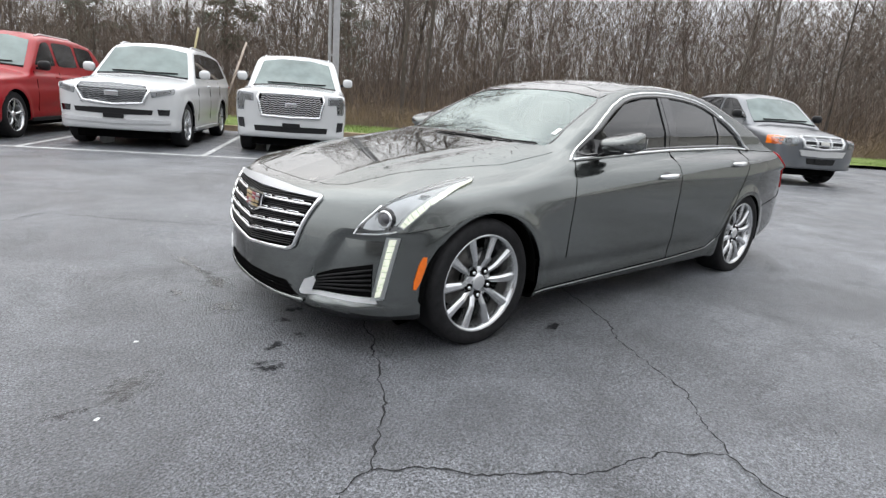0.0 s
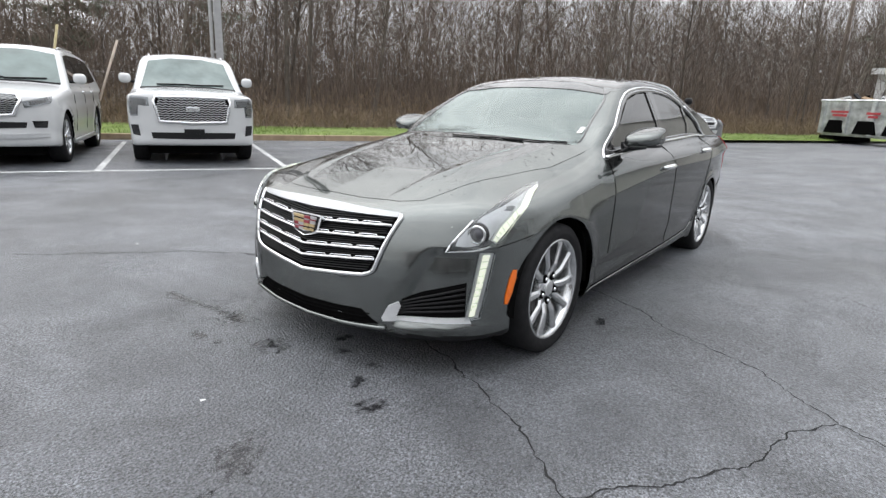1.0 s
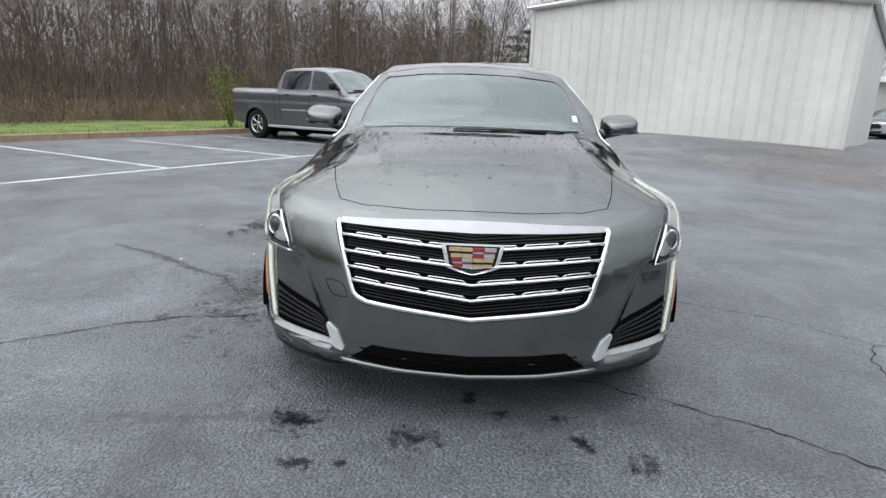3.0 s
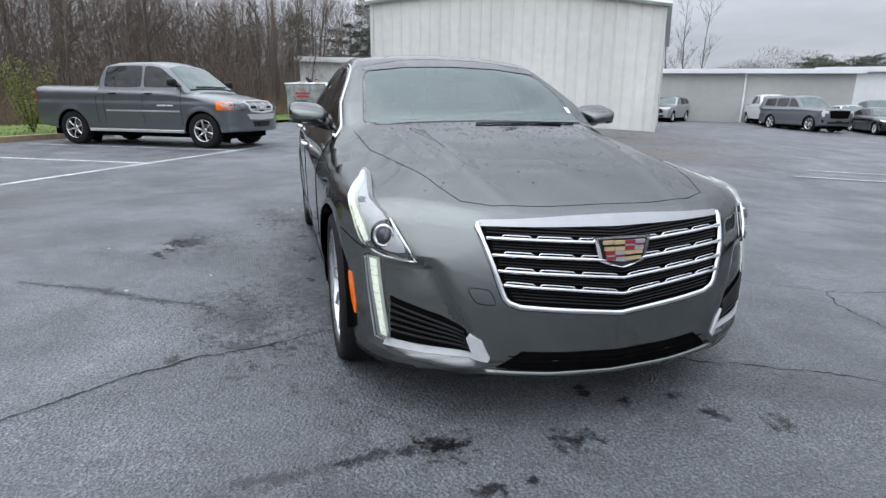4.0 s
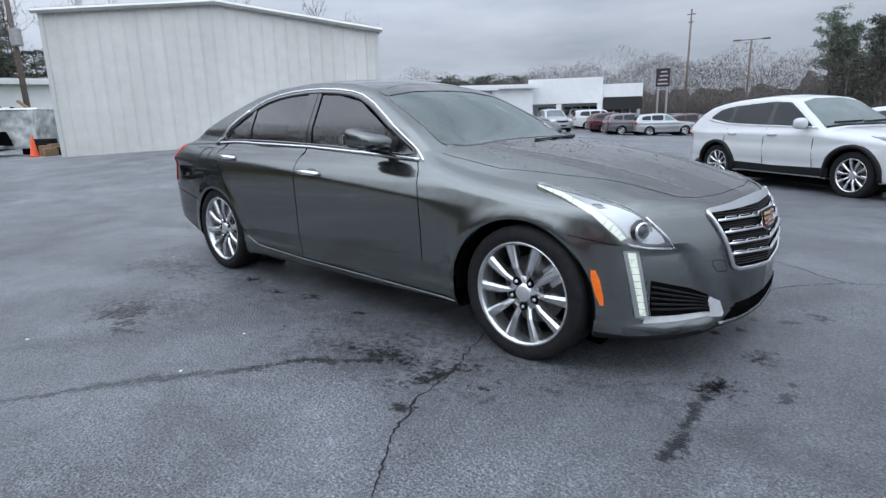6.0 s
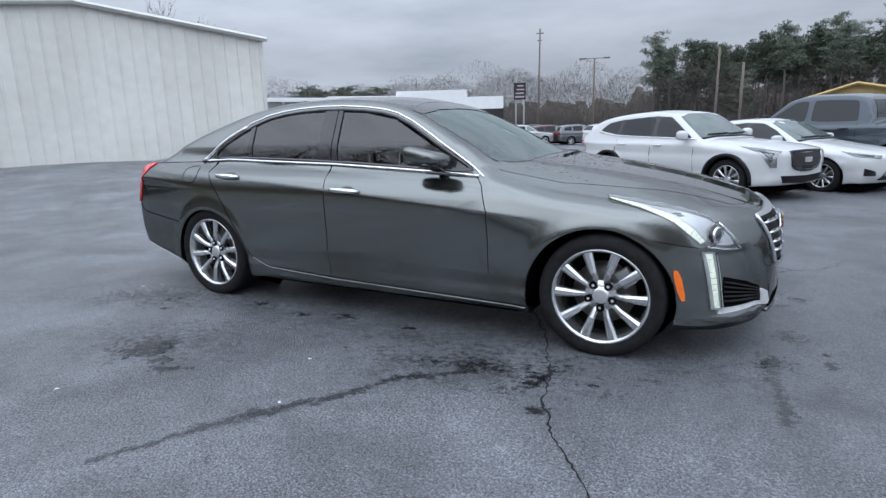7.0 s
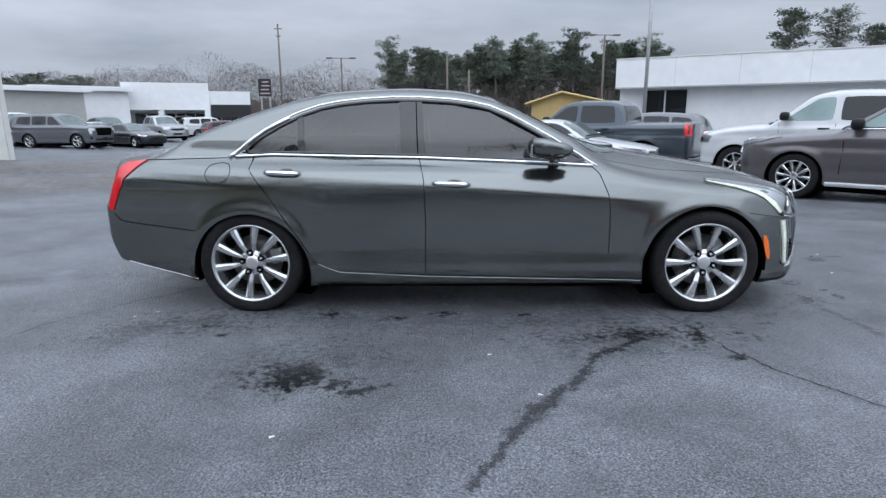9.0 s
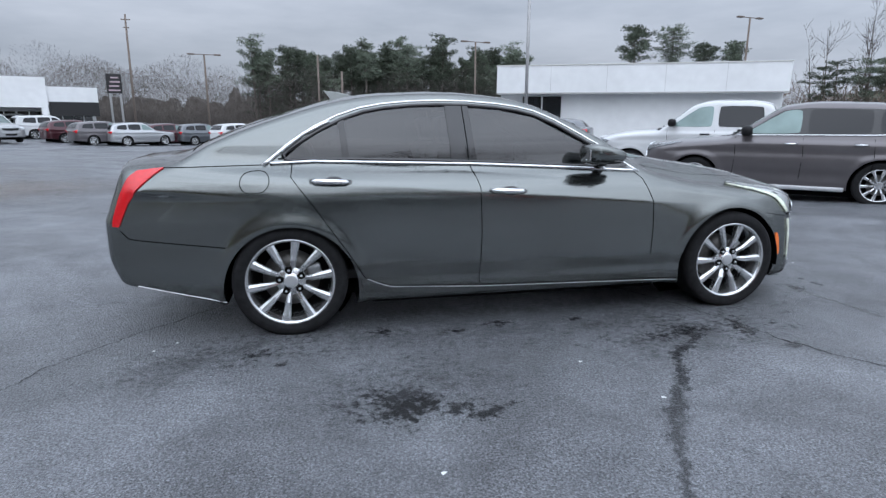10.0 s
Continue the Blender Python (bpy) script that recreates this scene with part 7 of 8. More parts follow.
def bare_tree(seed, height, spread=1.0, low=0.25, twigs=4, many=3.0, thick=1.25):
    rnd = random.Random(seed)
    vs, fs = [], []
    r = height * 0.0075 + 0.012
    trunk = limb(vs, fs, Vector((0, 0, -0.1)), Vector((rnd.uniform(-0.06, 0.06), rnd.uniform(-0.06, 0.06), 1)).normalized(), height, r, 0.012, 5, 0.07, rnd, 9)
    tv, tf = [], []
    for k in range(int(height * many)):
        t = low + (1 - low) * rnd.random() ** 0.8
        i = min(8, int(t * 9))
        p0, d0, r0 = trunk[i]
        p1 = trunk[i + 1][0]
        p = p0.lerp(p1, t * 9 - i)
        a = rnd.uniform(0, 2 * math.pi)
        out = Vector((math.cos(a) * spread, math.sin(a) * spread, rnd.uniform(0.5, 1.5))).normalized()
        ln = height * rnd.uniform(0.10, 0.26) * (1.15 - t * 0.6)
        br = limb(vs, fs, p, out, ln, max(0.01, r0 * 0.5), 0.006, 4, 0.16, rnd, 4)
        for q in range(twigs):
            bp, bd, _ = br[rnd.randint(1, 4)]
            o2 = (bd + Vector((rnd.uniform(-1, 1), rnd.uniform(-1, 1), rnd.uniform(-0.3, 1)))).normalized()
            tw = limb(tv, tf, bp, o2, ln * rnd.uniform(0.3, 0.6), 0.009 * thick, 0.004 * thick, 3, 0.2, rnd, 2)
            for z in range(2):
                tp, td, _ = tw[rnd.randint(1, 2)]
                o3 = (td + Vector((rnd.uniform(-1, 1), rnd.uniform(-1, 1), rnd.uniform(-0.2, 1)))).normalized()
                limb(tv, tf, tp, o3, ln * rnd.uniform(0.18, 0.36), 0.006 * thick, 0.003 * thick, 3, 0.2, rnd, 1)
    return (vs, [], fs), (tv, [], tf)


def plant_bare(seed, height, spread, low, name="bare_tree"):
    t = thing(name, "leafless grey-brown tree in the winter wood", "tree", "bare trees of the wood")
    a, b = bare_tree(seed, height, spread, low)
    part("trunk", a, BARK, t)
    part("crown", b, TWIG, t, "fine bare twigs")
    return t


def pine(seed, height, bare=0.35, width=0.22):
    rnd = random.Random(seed)
    t = thing("pine_tree", "tall dark green pine with a ragged crown", "tree", "pines beyond the lot")
    vs, fs = [], []
    trunk = limb(vs, fs, Vector((0, 0, -0.2)), Vector((0, 0, 1)), height, height * 0.014, 0.04, 6, 0.02, rnd, 8)
    lv, lf = [], []
    count = 24
    for k in range(count):
        q = bare + (0.99 - bare) * (k + rnd.random()) / count
        i = min(7, int(q * 8))
        p = trunk[i][0].lerp(trunk[i + 1][0], q * 8 - i)
        a = k * 2.4 + rnd.uniform(-0.6, 0.6)
        up = (q - bare) / (1 - bare)
        ln = height * width * (0.30 + 0.75 * math.sin(math.pi * min(1, 0.25 + 0.70 * up))) * rnd.choice((0.45, 0.7, 0.9, 1.0, 1.15))
        br = limb(vs, fs, p, Vector((math.cos(a), math.sin(a), rnd.uniform(0.05, 0.55))).normalized(), ln, 0.05, 0.015, 4, 0.14, rnd, 3)
        for j in (1, 2, 3, 3):
            c0 = br[j][0] + Vector((rnd.gauss(0, 0.25), rnd.gauss(0, 0.25), rnd.gauss(0.12, 0.12))) * (height / 14)
            rad = height / 14 * rnd.uniform(0.45, 0.85)
            for m in range(46):
                d = Vector((rnd.gauss(0, 1), rnd.gauss(0, 1), rnd.gauss(0.1, 0.8))).normalized()
                c = c0 + Vector((d.x, d.y, d.z * 0.5)) * rad * rnd.random() ** 0.5
                n = (d + Vector((rnd.gauss(0, 0.5), rnd.gauss(0, 0.5), rnd.gauss(0.3, 0.4)))).normalized()
                s = rnd.uniform(0.20, 0.38) * height / 14
                e = n.orthogonal().normalized() * s * 0.20
                b = len(lv)
                lv += [tuple(c - e), tuple(c + e), tuple(c + n * s)]
                lf.append((b, b + 1, b + 2))
    part("trunk", (vs, [], fs), BARK, t)
    part("crown", (lv, [], lf), EVERGREEN, t, "tufts of dark green needles")
    return t


TREES = [plant_bare(s, h, sp, lo) for s, h, sp, lo in ((1, 11, 0.8, 0.2), (2, 12.5, 0.7, 0.3), (3, 10, 1.0, 0.15), (4, 13, 0.6, 0.35), (5, 9, 1.1, 0.12), (6, 11.5, 0.9, 0.25), (7, 12, 0.8, 0.22), (8, 8, 1.0, 0.1))]
PINES = [pine(11, 15, 0.48, 0.15), pine(12, 14, 0.30, 0.17), pine(13, 15.5, 0.60, 0.15), pine(14, 12, 0.15, 0.20), pine(15, 15, 0.58, 0.14), pine(16, 15, 0.69, 0.13), pine(17, 14.6, 0.66, 0.12)]


class Spread:
    """Puts the first of each kind, then copies."""

    def __init__(self, kinds):
        self.kinds, self.fresh = kinds, set()

    def put(self, i, m):
        k = self.kinds[i % len(self.kinds)]
        if i % len(self.kinds) in self.fresh:
            return copy_thing(k, m)
        self.fresh.add(i % len(self.kinds))
        k.matrix_basis = m
        return k


rnd = random.Random(21)
pines = Spread(PINES)
SPOTS = []


def grow(kind, m):
    SPOTS.append((m.translation.length, len(SPOTS), kind, m))


def clearing(p):
    """The open wedge of the wood, where the sky shows low."""
    d = Vector((p[0], p[1], 0)) - ROW0
    q = (d.dot(RU) - 5.0) / (d.dot(RN) + 10.4)
    return -0.42 < q < -0.09


# the wood behind the parked row: dense near the grass
for n in range(250):
    back = 11.2 + 38 * rnd.random() ** 1.4
    along = rnd.uniform(-24 - back * 0.5, 52 + back * 0.5)
    p = row(along, back)
    s = rnd.uniform(0.7, 1.15) * (0.5 if clearing(p) else 1.0)
    grow(rnd.randrange(8), pose(p.x, p.y, 0.1, rnd.uniform(-4, 4), rnd.uniform(-4, 4), rnd.uniform(0, 360)) @ Matrix.Diagonal((s, s, s, 1)))
for n in range(60):
    p = Vector((rnd.uniform(-75, -50), rnd.uniform(-20, 45), 0))
    grow(rnd.randrange(8), pose(p.x, p.y, 0, 0, 0, rnd.uniform(0, 360)) @ Matrix.Diagonal((1, 1, rnd.uniform(0.9, 1.2), 1)))
for n in range(14):
    p = Vector((rnd.uniform(-64, -52), rnd.uniform(-2, 22), 0))
    pines.put(rnd.choice((1, 3, 3)), pose(p.x, p.y, 0, 0, 0, rnd.uniform(0, 360)) @ Matrix.Diagonal((1, 1, rnd.uniform(0.7, 0.95), 1)))
for x, y, s in ((-8, -30, 0.9), (-2.5, -38, 0.95), (-18, -34, 0.8)):
    pines.put(1, pose(x, y, 0, 0, 0, 50 * x) @ Matrix.Diagonal((s, s, s, 1)))
# the line of pines north of the lot, thinning to bare trees at its west end
for n in range(78):
    x = -13 + 46 * (n + rnd.random()) / 78
    y = 96 - 0.10 * x + rnd.uniform(-4, 9)
    s = rnd.uniform(0.82, 1.06)
    pines.put(rnd.choice((0, 1, 2, 2, 4, 4)), pose(x, y, ground_z(x, y) - 0.2, 0, 0, rnd.uniform(0, 360)) @ Matrix.Diagonal((s, s, s, 1)))
for n in range(150):
    x = rnd.uniform(-110, 38)
    y = 88 + rnd.uniform(0, 26)
    s = rnd.uniform(0.75, 1.12)
    grow(rnd.randrange(8), pose(x, y, ground_z(x, y) - 0.2, 0, 0, rnd.uniform(0, 360)) @ Matrix.Diagonal((s, s, s, 1)))
# the clump past the broad showroom's end
for n in range(16):
    q = rnd.random()
    x, y = 41 + 10 * q + rnd.uniform(-1, 3), 41 - 11 * q + rnd.uniform(-2, 3)
    s = rnd.uniform(0.50, 0.78)
    pines.put(rnd.choice((1, 3, 3)), pose(x, y, ground_z(x, y) - 0.2, 0, 0, rnd.uniform(0, 360)) @ Matrix.Diagonal((s, s, s, 1)))
    grow(n, pose(x + 3, y + 4, ground_z(x, y) - 0.2, 0, 0, rnd.uniform(0, 360)))
for x, y, k in ((-3.6, -22.3, 4), (-4.6, -24.0, 2), (-8.6, -22.7, 4), (-0.2, -21.5, 2)):
    grow(k, pose(x, y, 0.1, 0, 0, 77 * x) @ Matrix.Diagonal((1.2, 1.2, 1.0, 1)))
# the nearest are trees of their own, the far ones one mass
SPOTS.sort()
near = Spread(TREES)
for _, _, kind, m in SPOTS[:190]:
    near.put(kind, m)
MASS = []
for seed, height, wide, low in ((61, 11, 0.9, 0.2), (62, 12.5, 0.8, 0.25), (63, 10, 1.0, 0.15)):
    (v0, _, f0), (v1, _, f1) = bare_tree(seed, height, wide, low, 4, 1.6, 1.7)
    MASS.append((np.array(v0 + v1), f0 + [tuple(i + len(v0) for i in f) for f in f1]))
fv, ff, count = [], [], 0
for _, _, kind, m in SPOTS[190:310]:
    v, f = MASS[kind % 3]
    m = np.array(m)
    fv += (v @ m[:3, :3].T + m[:3, 3]).tolist()
    ff += [tuple(i + count for i in q) for q in f]
    count += len(v)
tagged(part("far_wood", (fv, [], ff), FAR_TWIG), "distant mass of leafless grey-brown trees", kind="stuff")
for x, y, s in ((33.0, 56.9, 0.82), (36.4, 54.8, 0.83), (39.0, 53.1, 0.82), (41.3, 51.4, 0.83)):
    pines.put(5 if x in (33.0, 39.0) else 6, pose(x, y, ground_z(x, y), 0, 0, 50 * x) @ Matrix.Diagonal((s, s, s, 1)))
for n in range(34):
    q = rnd.random()
    x, y = -84 + 15 * q + rnd.uniform(-3, 3), 92 + 14 * q + rnd.uniform(-3, 3)
    s = rnd.uniform(0.72, 0.90)
    pines.put(rnd.choice((1, 3)), pose(x, y, 0, 0, 0, rnd.uniform(0, 360)) @ Matrix.Diagonal((s * 1.3, s * 1.3, s, 1)))


def brush(name, count, place, height, material, label, width=0.02, seed=5, lean=0.5):
    """Uncountable stems or blades, each a thin bent strip."""
    r = np.random.RandomState(seed)
    pts = np.array([place(r) for _ in range(count)])
    h = height * r.uniform(0.35, 1.0, count)
    d = r.normal(0, lean, (count, 2)) * h[:, None]
    a = r.uniform(0, np.pi, count)
    w = width * r.uniform(0.5, 1.2, count)
    e = np.stack([np.cos(a) * w, np.sin(a) * w, 0 * a], 1)
    mid = pts + np.stack([d[:, 0] * 0.35, d[:, 1] * 0.35, h * 0.6], 1)
    tip = pts + np.stack([d[:, 0], d[:, 1], h], 1)
    v = np.stack([pts - e, pts + e, mid - e * 0.7, mid + e * 0.7, tip], 1).reshape(-1, 3)
    k = np.arange(count)[:, None] * 5
    quads = (k + np.array([[0, 1, 3, 2]])).tolist()
    tris = (k + np.array([[2, 3, 4]])).tolist()
    return tagged(part(name, (v.tolist(), [], quads + tris), material), label, kind="stuff")


def haze(name, count, place, size, material, label, width, seed, rise=0.5):
    """A mass of fine twigs too many to count: slim slivers at all heights."""
    r = np.random.RandomState(seed)
    p = np.array([place(r) for _ in range(count)])
    d = r.normal(0, 0.62, (count, 3)) + np.array([0, 0, rise])
    d = d / np.linalg.norm(d, axis=1)[:, None] * (size * r.uniform(0.4, 1.3, count))[:, None]
    a = r.uniform(0, np.pi, count)
    w = width * r.uniform(0.5, 1.3, count)
    e = np.stack([np.cos(a) * w, np.sin(a) * w, 0 * a], 1)
    v = np.stack([p - e, p + e, p + d], 1).reshape(-1, 3)
    return tagged(part(name, (v.tolist(), [], np.arange(3 * count).reshape(-1, 3).tolist()), material), label, kind="stuff")


def in_wood(r):
    back = 11.5 + 32 * r.rand() ** 1.3
    p = row(-30 - back * 0.6 + (90 + back * 1.2) * r.rand(), back)
    return (p.x, p.y, 0.3 + (4.6 if clearing(p) else 11.0) * r.rand() ** 0.85)


def brambles(r):
    back = 9.7 + 7.5 * r.rand() ** 1.2
    p = row(-40 + 105 * r.rand(), back)
    top = 0.75 + 0.7 * noise.noise(Vector((p.x * 0.35, p.y * 0.35, 2.0))) + 0.12 * (back - 9.7)
    return (p.x, p.y, 0.1 + max(top, 0.3) * r.rand())


def deep_wood(r):
    back = 36 + 32 * r.rand()
    p = row(-60 - back * 0.6 + (140 + back * 1.2) * r.rand(), back)
    return (p.x, p.y, 0.3 + (5.5 if clearing(p) else 12.5) * r.rand() ** 0.9)


def north_twigs(r):
    x = r.uniform(-115, 45)
    y = 86 + 22 * r.rand()
    c = 6.0 + 6.0 * (0.5 + noise.noise(Vector((x * 0.12, y * 0.1, 3.0))))
    return (x, y, ground_z(x, y) + c * r.rand() ** 1.35)


def east_place(r):
    x, y = 41 + 22 * r.rand(), 25 + 22 * r.rand()
    top = 4.6 + 3.6 * noise.noise(Vector((x * 0.18, y * 0.18, 5.0)))
    return (x, y, -1.2 + max(top, 1.5) * r.rand() ** 0.9)


def on_row(a0, a1, b0, b1, z=0.12, power=1.0):
    def place(r):
        p = row(a0 + (a1 - a0) * r.rand(), b0 + (b1 - b0) * r.rand() ** power)
        if b0 > 17 and clearing(p):
            p = p + RU * 28
        return (p.x, p.y, z)
    return place


RIDGE = mat("wooded_rise", (0.112, 0.098, 0.086), 0.95, vary=0.45, scale=0.9, big=0.25, bump=1.0, bump_scale=2.5)


def ridge(name, at_, count, seed, label):
    """A wooded rise that closes the distance: a bumpy bank, three rows deep."""
    vs, fs = [], []
    for i in range(count + 1):
        p, top = at_(i / count)
        h = top * (0.84 + 0.5 * noise.noise(Vector((i * 0.14, seed, 0))) + 0.24 * noise.noise(Vector((i * 0.7, seed, 4))) + 0.16 * noise.noise(Vector((i * 2.3, seed, 8))))
        back = Vector((p[2], p[3], 0))
        for k, f in ((0, 0.0), (1, 0.55), (2, 1.0), (9, 1.0)):
            e = Vector((p[0], p[1], 0)) + back * k
            vs.append((e.x, e.y, -1.6 + (h + 1.6) * f))
    for i in range(count):
        for k in range(3):
            fs.append((i * 4 + k, i * 4 + k + 1, i * 4 + k + 5, i * 4 + k + 4))
    return tagged(part(name, (vs, [], fs), RIDGE), label, kind="structure")


def north_line(q):
    x = -150 + 225 * q
    return (x, 113 - 0.0016 * (x + 20) ** 2, 0.0, 1.0), 5.0 + 3.4 * min(1, max(0, (x + 28) / 45))


def south_line(q):
    p = row(-75 + 210 * q, 66)
    return (p.x, p.y, RN.x, RN.y), 1.6 if clearing(p) else 3.6


ridge("wooded_rise", north_line, 640, 2.0, "low brown wooded rise beyond the lot")
ridge("wooded_rise", south_line, 520, 7.0, "low brown wooded rise behind the bare wood")
brush("undergrowth", 26000, on_row(-40, 62, 9.6, 15.5, 0.1, 1.3), 0.95, BRUSH, "tangled dry brown undergrowth at the wood's edge", 0.008, 5, 1.1)
brush("thicket", 11000, on_row(-50, 75, 11, 26, 0.1), 5.0, TWIG, "dense thin saplings of the winter wood", 0.013, 6, 0.42)
brush("saplings", 10000, on_row(-60, 95, 18, 60, 0.1), 10.0, TWIG, "tall thin saplings deep in the winter wood", 0.018, 16, 0.26)
haze("wood_twigs", 280000, in_wood, 0.95, TWIG, "fine grey-brown twigs filling the winter wood", 0.011, 41, 0.3)
haze("bramble", 80000, brambles, 0.5, BRUSH, "low tangle of dry brown bramble along the wood", 0.009, 45, 0.1)
haze("deep_twigs", 120000, deep_wood, 1.7, TWIG, "grey-brown twigs deep in the winter wood", 0.045, 43, 0.3)
haze("east_twigs", 30000, east_place, 1.3, TWIG, "fine grey-brown twigs of the eastern clump", 0.035, 44)
haze("far_twigs", 400000, north_twigs, 0.6, FAR_TWIG, "fine grey-brown twigs of the distant trees", 0.025, 42)
brush("grass", 22000, on_row(-12, 34, 6.5, 10.2, 0.13), 0.11, BLADE, "short green grass blades", 0.008, 7, 0.6)


def north_band(r):
    x = r.uniform(-95, 70)
    y = 84 + r.uniform(0, 12) - max(0, x - 20) * 0.5
    return (x, y, ground_z(x, y))


brush("far_scrub", 46000, north_band, 3.2, FAR_TWIG, "grey-brown winter scrub below the pines", 0.03, 8, 0.4)
brush("west_scrub", 9000, lambda r: (r.uniform(-58, -47), r.uniform(-22, 24), 0.0), 3.4, BRUSH, "brown scrub behind the low buildings", 0.05, 9, 0.3)
for x, y, s in ((-14.6, -7.6, 1.25), (-15.5, -6.1, 0.75), (-17.0, -5.0, 0.8)):
    t = thing("young_shrub", "small shrub with fresh yellow-green leaves", "shrub", "young shrubs", pose(x, y, 0.1))
    r2 = random.Random(int(x * 10))
    lv, lf, sv, sf = [], [], [], []
    for k in range(20):
        a = r2.uniform(0, 6.3)
        st = limb(sv, sf, Vector((0, 0, 0)), Vector((math.cos(a) * 0.3, math.sin(a) * 0.3, 1)).normalized(), s * r2.uniform(0.9, 1.6), 0.012, 0.004, 3, 0.1, r2, 4)
        for j in range(70):
            bp = st[r2.randint(1, 4)][0] + Vector((r2.gauss(0, 0.12), r2.gauss(0, 0.12), r2.gauss(0, 0.12)))
            d = Vector((r2.uniform(-1, 1), r2.uniform(-1, 1), r2.uniform(-0.3, 1))).normalized()
            e = d.orthogonal().normalized() * 0.02
            b = len(lv)
            lv += [tuple(bp - e), tuple(bp + d * 0.035 + e * 0.8), tuple(bp + d * 0.075), tuple(bp + d * 0.03 - e * 1.2)]
            lf.append((b, b + 1, b + 2, b + 3))
    part("stems", (sv, [], sf), BARK, t)
    part("leaves", (lv, [], lf), SHRUB, t)


# ---- cracks, stains, painted shade and sheen, and bits on the asphalt ----
def crack(points, width, seed, name="crack", label="jagged black crack in the asphalt"):
    """A jagged dark seam, wider and narrower by turns, with a few splinters off it."""
    r = random.Random(seed)
    pts = resample([(p[0], p[1]) for p in points], 0.022)
    left, right = [], []
    for i, p in enumerate(pts):
        d = pts[min(i + 1, len(pts) - 1)] - pts[max(i - 1, 0)]
        d = d / max(np.linalg.norm(d), 1e-6)
        n = np.array([-d[1], d[0]])
        off = 0.030 * noise.noise(Vector((p[0] * 5, p[1] * 5, seed))) + 0.016 * noise.noise(Vector((p[0] * 17, p[1] * 17, seed))) + r.uniform(-0.006, 0.006)
        w = 0.75 * width * (0.35 + 0.9 * abs(noise.noise(Vector((p[0] * 9, p[1] * 9, seed + 5))))) * r.uniform(0.5, 1.3)
        lift = 0.0035 + (ground_z(p[0], p[1]) + 0.008 if p[1] > 2.6 or p[0] < -5 else 0.0)
        left.append((p[0] + n[0] * (off + w), p[1] + n[1] * (off + w), lift))
        right.append((p[0] + n[0] * (off - w), p[1] + n[1] * (off - w), lift))
    k = len(left)
    fs = [(i, i + k, i + k + 1, i + 1) for i in range(k - 1)]
    return tagged(part(name, (left + right, [], fs), CRACK), label, kind="structure")


for i, (pts, w) in enumerate((
        (((2.63, 1.53), (2.47, 1.47), (2.32, 1.29), (2.16, 1.09), (2.02, 0.81), (1.91, 0.57), (1.75, 0.2)), 0.008),
        (((2.47, 1.47), (2.19, 1.68), (1.92, 1.87), (1.71, 1.96), (1.52, 1.98), (1.32, 2.13), (1.39, 2.36), (1.5, 2.7)), 0.010),
        (((1.32, 2.13), (1.14, 1.94), (0.99, 1.81), (0.82, 1.44), (0.51, 0.98), (0.32, 0.61), (0.1, 0.2)), 0.008),
        (((2.63, 1.53), (2.8, 1.75), (2.9, 2.1)), 0.008),
        (((4.6, -2.0), (3.25, -2.86), (2.93, -3.1), (2.17, -2.45), (1.72, -2.10), (1.46, -1.74), (1.36, -1.48), (1.27, -1.16), (1.17, -0.83), (0.9, -0.3)), 0.011),
        (((-1.38, 0.97), (-0.97, 1.54), (-0.79, 1.91), (-0.61, 2.17), (-0.3, 2.6)), 0.007),
        (((-2.13, 0.81), (-2.71, 0.97), (-3.4, 1.3)), 0.007), (((-8.13, -1.2), (-7.2, 0.0), (-6.85, 0.67)), 0.010),
        (((-3.6, -2.2), (-2.77, -1.34), (-2.6, -1.0), (-2.35, -0.69), (-1.99, -0.28), (-1.6, 0.1)), 0.008),
        (((-5.9, 1.6), (-5.56, 2.04), (-5.32, 2.41), (-4.6, 2.9)), 0.010),
        (((-4.6, -2.6), (-3.65, -1.9), (-2.93, -1.46)), 0.006), (((-6.5, 2.5), (-3.8, 4.6), (-1.5, 5.6)), 0.007), (((4.4, 1.4), (5.2, 2.6), (5.4, 3.6)), 0.007))):
    crack(pts, w, 30 + i)


def blot(x, y, rx, ry, turn, material, seed, label, z=0.0025):
    """A stain, or painted shade or sheen: a thin disc whose material frays towards the rim."""
    n = 28
    vs = [(1.35 * math.cos(2 * math.pi * i / n), 1.35 * math.sin(2 * math.pi * i / n), 0) for i in range(n)]
    ob = part("stain", (vs, [], [tuple(range(n))]), material)
    ob.matrix_basis = pose(x, y, z + 0.00001 * (seed % 60), 0, 0, turn) @ Matrix.Diagonal((rx * 1.5, ry * 1.5, 1, 1))
    return tagged(ob, label, kind="structure")


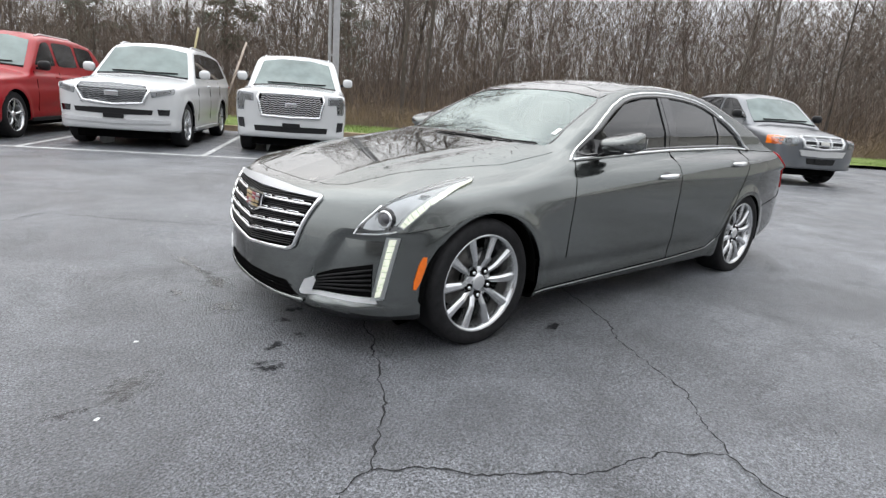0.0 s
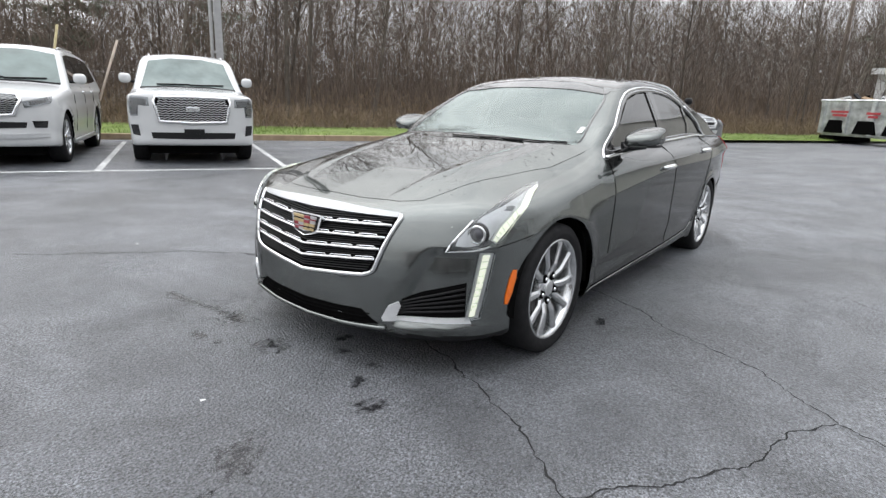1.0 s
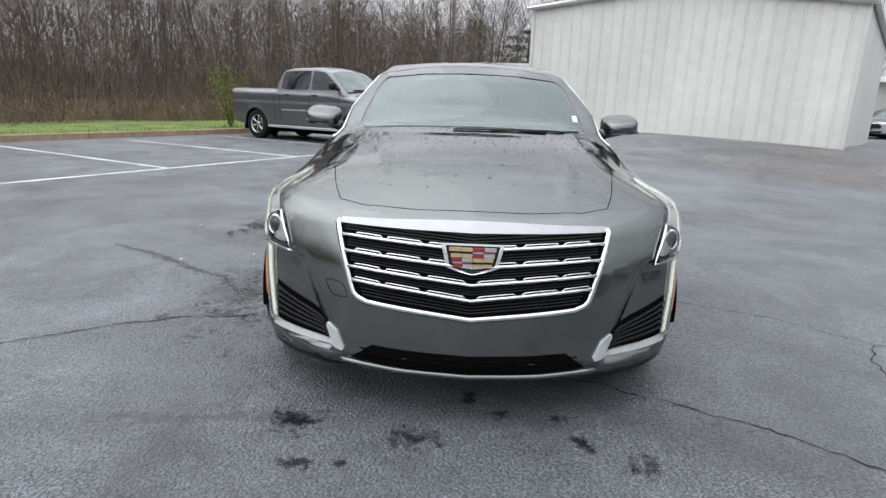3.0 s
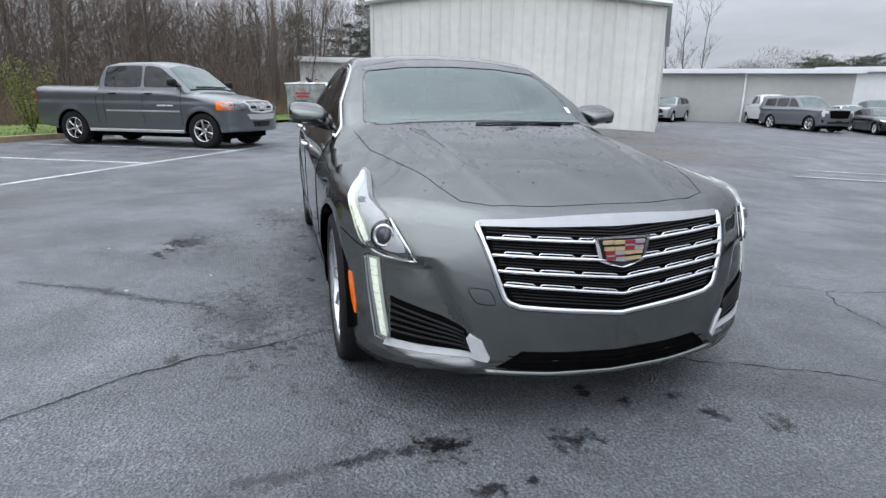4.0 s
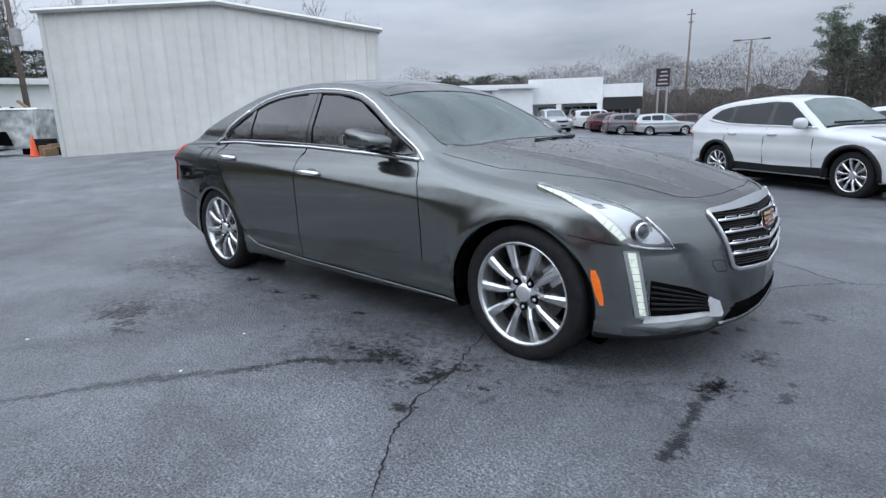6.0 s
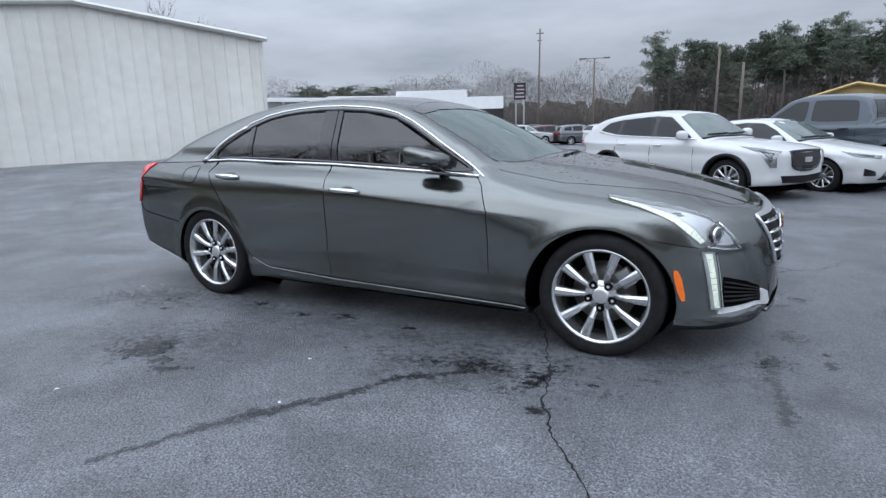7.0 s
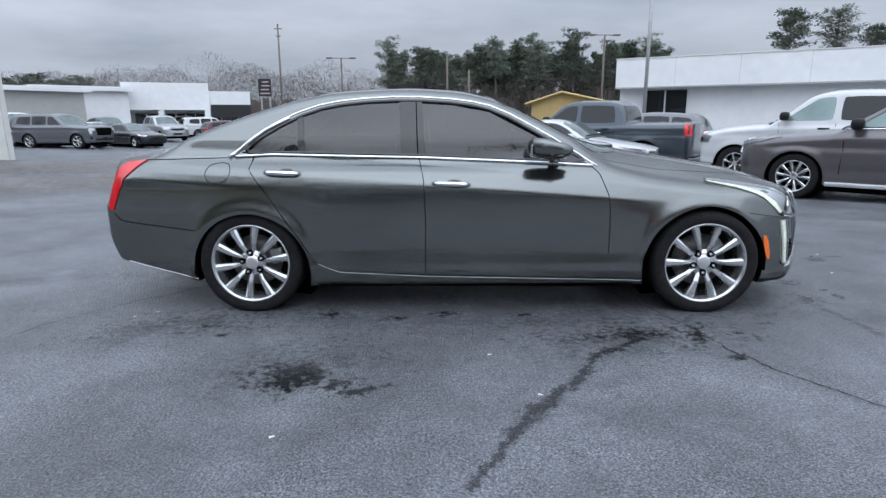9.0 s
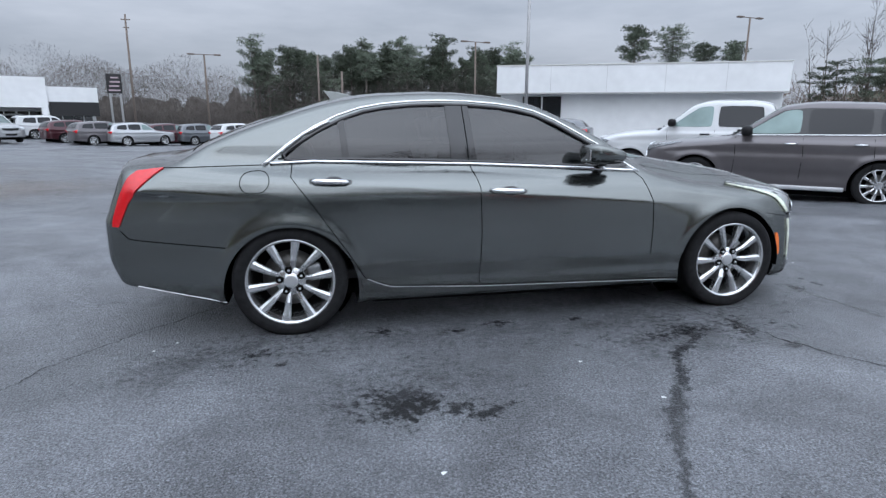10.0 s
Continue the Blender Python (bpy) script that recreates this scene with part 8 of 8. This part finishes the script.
dark = "dark oily stain on the asphalt"
# damp ground, with the saloon's contact shade painted into the dark colour
DAMP_SHADE = stain("damp_and_shade_film", (0.05, 0.052, 0.056), 0.5, 0.26)
DIRT = stain("dirt_wash", (0.20, 0.165, 0.14), 0.6, 0.5)
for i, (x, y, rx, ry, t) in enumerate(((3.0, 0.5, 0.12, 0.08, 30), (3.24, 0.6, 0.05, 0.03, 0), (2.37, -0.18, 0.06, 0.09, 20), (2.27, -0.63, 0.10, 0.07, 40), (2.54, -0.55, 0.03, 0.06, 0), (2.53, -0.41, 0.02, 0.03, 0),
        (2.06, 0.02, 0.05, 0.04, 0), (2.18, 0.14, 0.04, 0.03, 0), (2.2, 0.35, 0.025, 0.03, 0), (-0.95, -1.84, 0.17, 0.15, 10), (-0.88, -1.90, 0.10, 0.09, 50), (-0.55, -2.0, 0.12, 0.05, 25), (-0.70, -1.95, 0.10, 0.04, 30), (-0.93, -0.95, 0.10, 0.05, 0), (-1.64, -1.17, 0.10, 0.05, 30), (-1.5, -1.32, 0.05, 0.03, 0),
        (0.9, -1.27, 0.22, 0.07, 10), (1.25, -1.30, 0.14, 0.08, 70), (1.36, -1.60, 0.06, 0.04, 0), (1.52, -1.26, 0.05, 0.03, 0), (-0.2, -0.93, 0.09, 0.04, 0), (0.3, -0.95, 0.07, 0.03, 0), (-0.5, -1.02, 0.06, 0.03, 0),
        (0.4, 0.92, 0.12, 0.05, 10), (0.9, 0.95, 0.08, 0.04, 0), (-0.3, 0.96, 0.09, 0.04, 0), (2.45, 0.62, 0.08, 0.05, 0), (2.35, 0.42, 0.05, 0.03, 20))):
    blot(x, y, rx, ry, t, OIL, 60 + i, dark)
# painted pale sheen where the wet ground mirrors the sky
for i, (x, y, rx, ry, t) in enumerate(((2.22, -2.08, 0.20, 0.30, 0), (2.42, -0.2, 0.06, 0.10, 0), (-0.92, -1.78, 0.16, 0.06, 30), (-1.62, -1.09, 0.18, 0.04, 50), (-2.23, -1.19, 0.10, 0.05, 10), (-2.12, -0.64, 0.14, 0.04, 40), (3.14, 0.69, 0.03, 0.015, 0))):
    blot(x, y, rx * 0.8, ry * 0.8, t, PALE, 120 + i, "pale sky sheen painted on the wet asphalt", 0.0022)


# the two long ones darken the ground beside the sills like contact shade
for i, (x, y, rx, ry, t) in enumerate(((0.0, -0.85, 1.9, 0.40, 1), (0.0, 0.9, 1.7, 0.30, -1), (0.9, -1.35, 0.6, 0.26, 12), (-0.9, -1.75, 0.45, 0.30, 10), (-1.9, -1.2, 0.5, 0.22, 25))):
    blot(x, y, rx, ry, t, DAMP_SHADE, 30 + i, "broad damp patch with painted shade on the asphalt", 0.0012)


def wash(x, y, rx, ry, turn, label):
    """A broad film that lies on the uneven lot."""
    m = pose(x, y, 0, 0, 0, turn) @ Matrix.Diagonal((rx * 1.5, ry * 1.5, 1, 1))
    vs, fs, n, k = [], [], 32, 10
    for j in range(1, k + 1):
        for i in range(n):
            q = Vector((1.35 * j / k * math.cos(2 * math.pi * i / n), 1.35 * j / k * math.sin(2 * math.pi * i / n), 0))
            w = m @ q
            vs.append((q.x, q.y, ground_z(w.x, w.y) + 0.03))
    for j in range(k - 1):
        for i in range(n):
            fs.append((j * n + i, j * n + (i + 1) % n, (j + 1) * n + (i + 1) % n, (j + 1) * n + i))
    fs.append(tuple(range(n)))
    ob = part("stain", (vs, [], fs), DIRT)
    ob.matrix_basis = m
    return tagged(ob, label, kind="structure")


for i, (x, y, rx, ry, t) in enumerate(((-9.6, 8.4, 1.6, 2.6, -30), (-7.0, 6.6, 1.5, 2.4, -35))):
    wash(x, y, rx, ry, t, "brown dirt washed over the asphalt")


def tar_line(points, width, seed, material=TAR, label="dark seeping line along a crack"):
    """A dark seeping band along a crack: a flat strip that frays from its middle line."""
    pts = resample([(p[0], p[1]) for p in points], 0.05)
    vs, fs, across = [], [], (-1.3, 0.0, 1.3)
    for i, p in enumerate(pts):
        d = pts[min(i + 1, len(pts) - 1)] - pts[max(i - 1, 0)]
        d = d / max(np.linalg.norm(d), 1e-6)
        q = width * (0.55 + abs(noise.noise(Vector((p[0] * 3, p[1] * 3, seed)))) * 2.0)
        p = p + np.array([-d[1], d[0]]) * (0.07 * noise.noise(Vector((p[0] * 2.2, p[1] * 2.2, seed + 9))) + 0.03 * noise.noise(Vector((p[0] * 8, p[1] * 8, seed))))
        vs += [(p[0] - d[1] * q * a, p[1] + d[0] * q * a, 0.0018) for a in across]
    for i in range(len(pts) - 1):
        fs += [(3 * i + j, 3 * i + j + 1, 3 * i + j + 4, 3 * i + j + 3) for j in (0, 1)]
    ob = part("stain", (vs, [], fs), material)
    layer = ob.data.uv_layers.new(name="UVMap")
    for loop in ob.data.loops:
        layer.data[loop.index].uv = (0.0, abs(across[loop.vertex_index % 3]))
    return tagged(ob, label, kind="structure")


tar_line(((2.3, -1.3), (2.31, -0.96), (2.28, -0.81), (2.27, -0.70), (2.29, -0.55)), 0.045, 310, FILM, "smooth wet streak on the asphalt")
tar_line(((-0.07, -2.72), (0.08, -2.52), (0.25, -2.23), (0.39, -1.98), (0.64, -1.59), (0.95, -1.33)), 0.056, 300)
for i, (x, y) in enumerate(((0.27, -2.03), (0.06, -1.58), (2.88, 0.06), (3.14, 0.69), (-0.85, -2.4), (-2.2, -1.0), (-2.1, -0.9), (1.9, -2.6))):
    r = random.Random(i)
    bit = thing("litter", "tiny pale scrap of litter on the asphalt", "litter", "scraps of litter", pose(x, y, 0.001, 0, 0, r.uniform(0, 180)))
    part("scrap", ([(-0.012, -0.006, 0), (0.013, -0.007, 0.002), (0.011, 0.007, 0), (-0.008, 0.009, 0.003), (0, 0, 0.006)], [], [(0, 1, 4), (1, 2, 4), (2, 3, 4), (3, 0, 4)]), PAPER, bit)


# fallen bits and water beads on the bonnet
def scatter_on(name, count, seed, x0, x1, half, size, material, label, parent=None):
    r = np.random.RandomState(seed)
    pts = np.stack([r.uniform(x0, x1, count), r.uniform(-half, half, count), np.zeros(count)], 1)
    p = SALOON.onto(pts, "up")
    n = SALOON.normal(p)
    vs, fs = [], []
    for q, m in zip(p, n):
        m = Vector(m)
        a = m.orthogonal().normalized()
        b = m.cross(a)
        s = size * r.uniform(0.4, 1.3)
        e = r.uniform(0.5, 1.6)
        k = len(vs)
        w = r.uniform(0, 6.28)
        for j in range(6):
            t = w + j * math.pi / 3
            vs.append(tuple(Vector(q) + a * (s * e * math.cos(t)) + b * (s * math.sin(t))))
        vs.append(tuple(Vector(q) + m * s * 0.45))
        fs += [(k + j, k + (j + 1) % 6, k + 6) for j in range(6)]
    return tagged(part(name, (vs, [], fs), material, smooth=True), label, kind="stuff")


scatter_on("bonnet_debris", 330, 3, 0.95, 1.95, 0.62, 0.0050, DROP, "small dark wet specks scattered on the bonnet")
scatter_on("bonnet_debris", 160, 4, 0.92, 1.35, 0.66, 0.0055, DROP, "small dark wet specks near the windscreen")
scatter_on("roof_debris", 60, 6, -0.9, 0.0, 0.5, 0.0045, DROP, "small dark wet specks scattered on the roof")
BEAD = mat("water_bead", (0.30, 0.31, 0.31), 0.05, 0.2, coat=1.0)
scatter_on("water_beads", 1100, 5, 0.9, 2.05, 0.68, 0.0020, BEAD, "fine beads of rain on the bonnet")
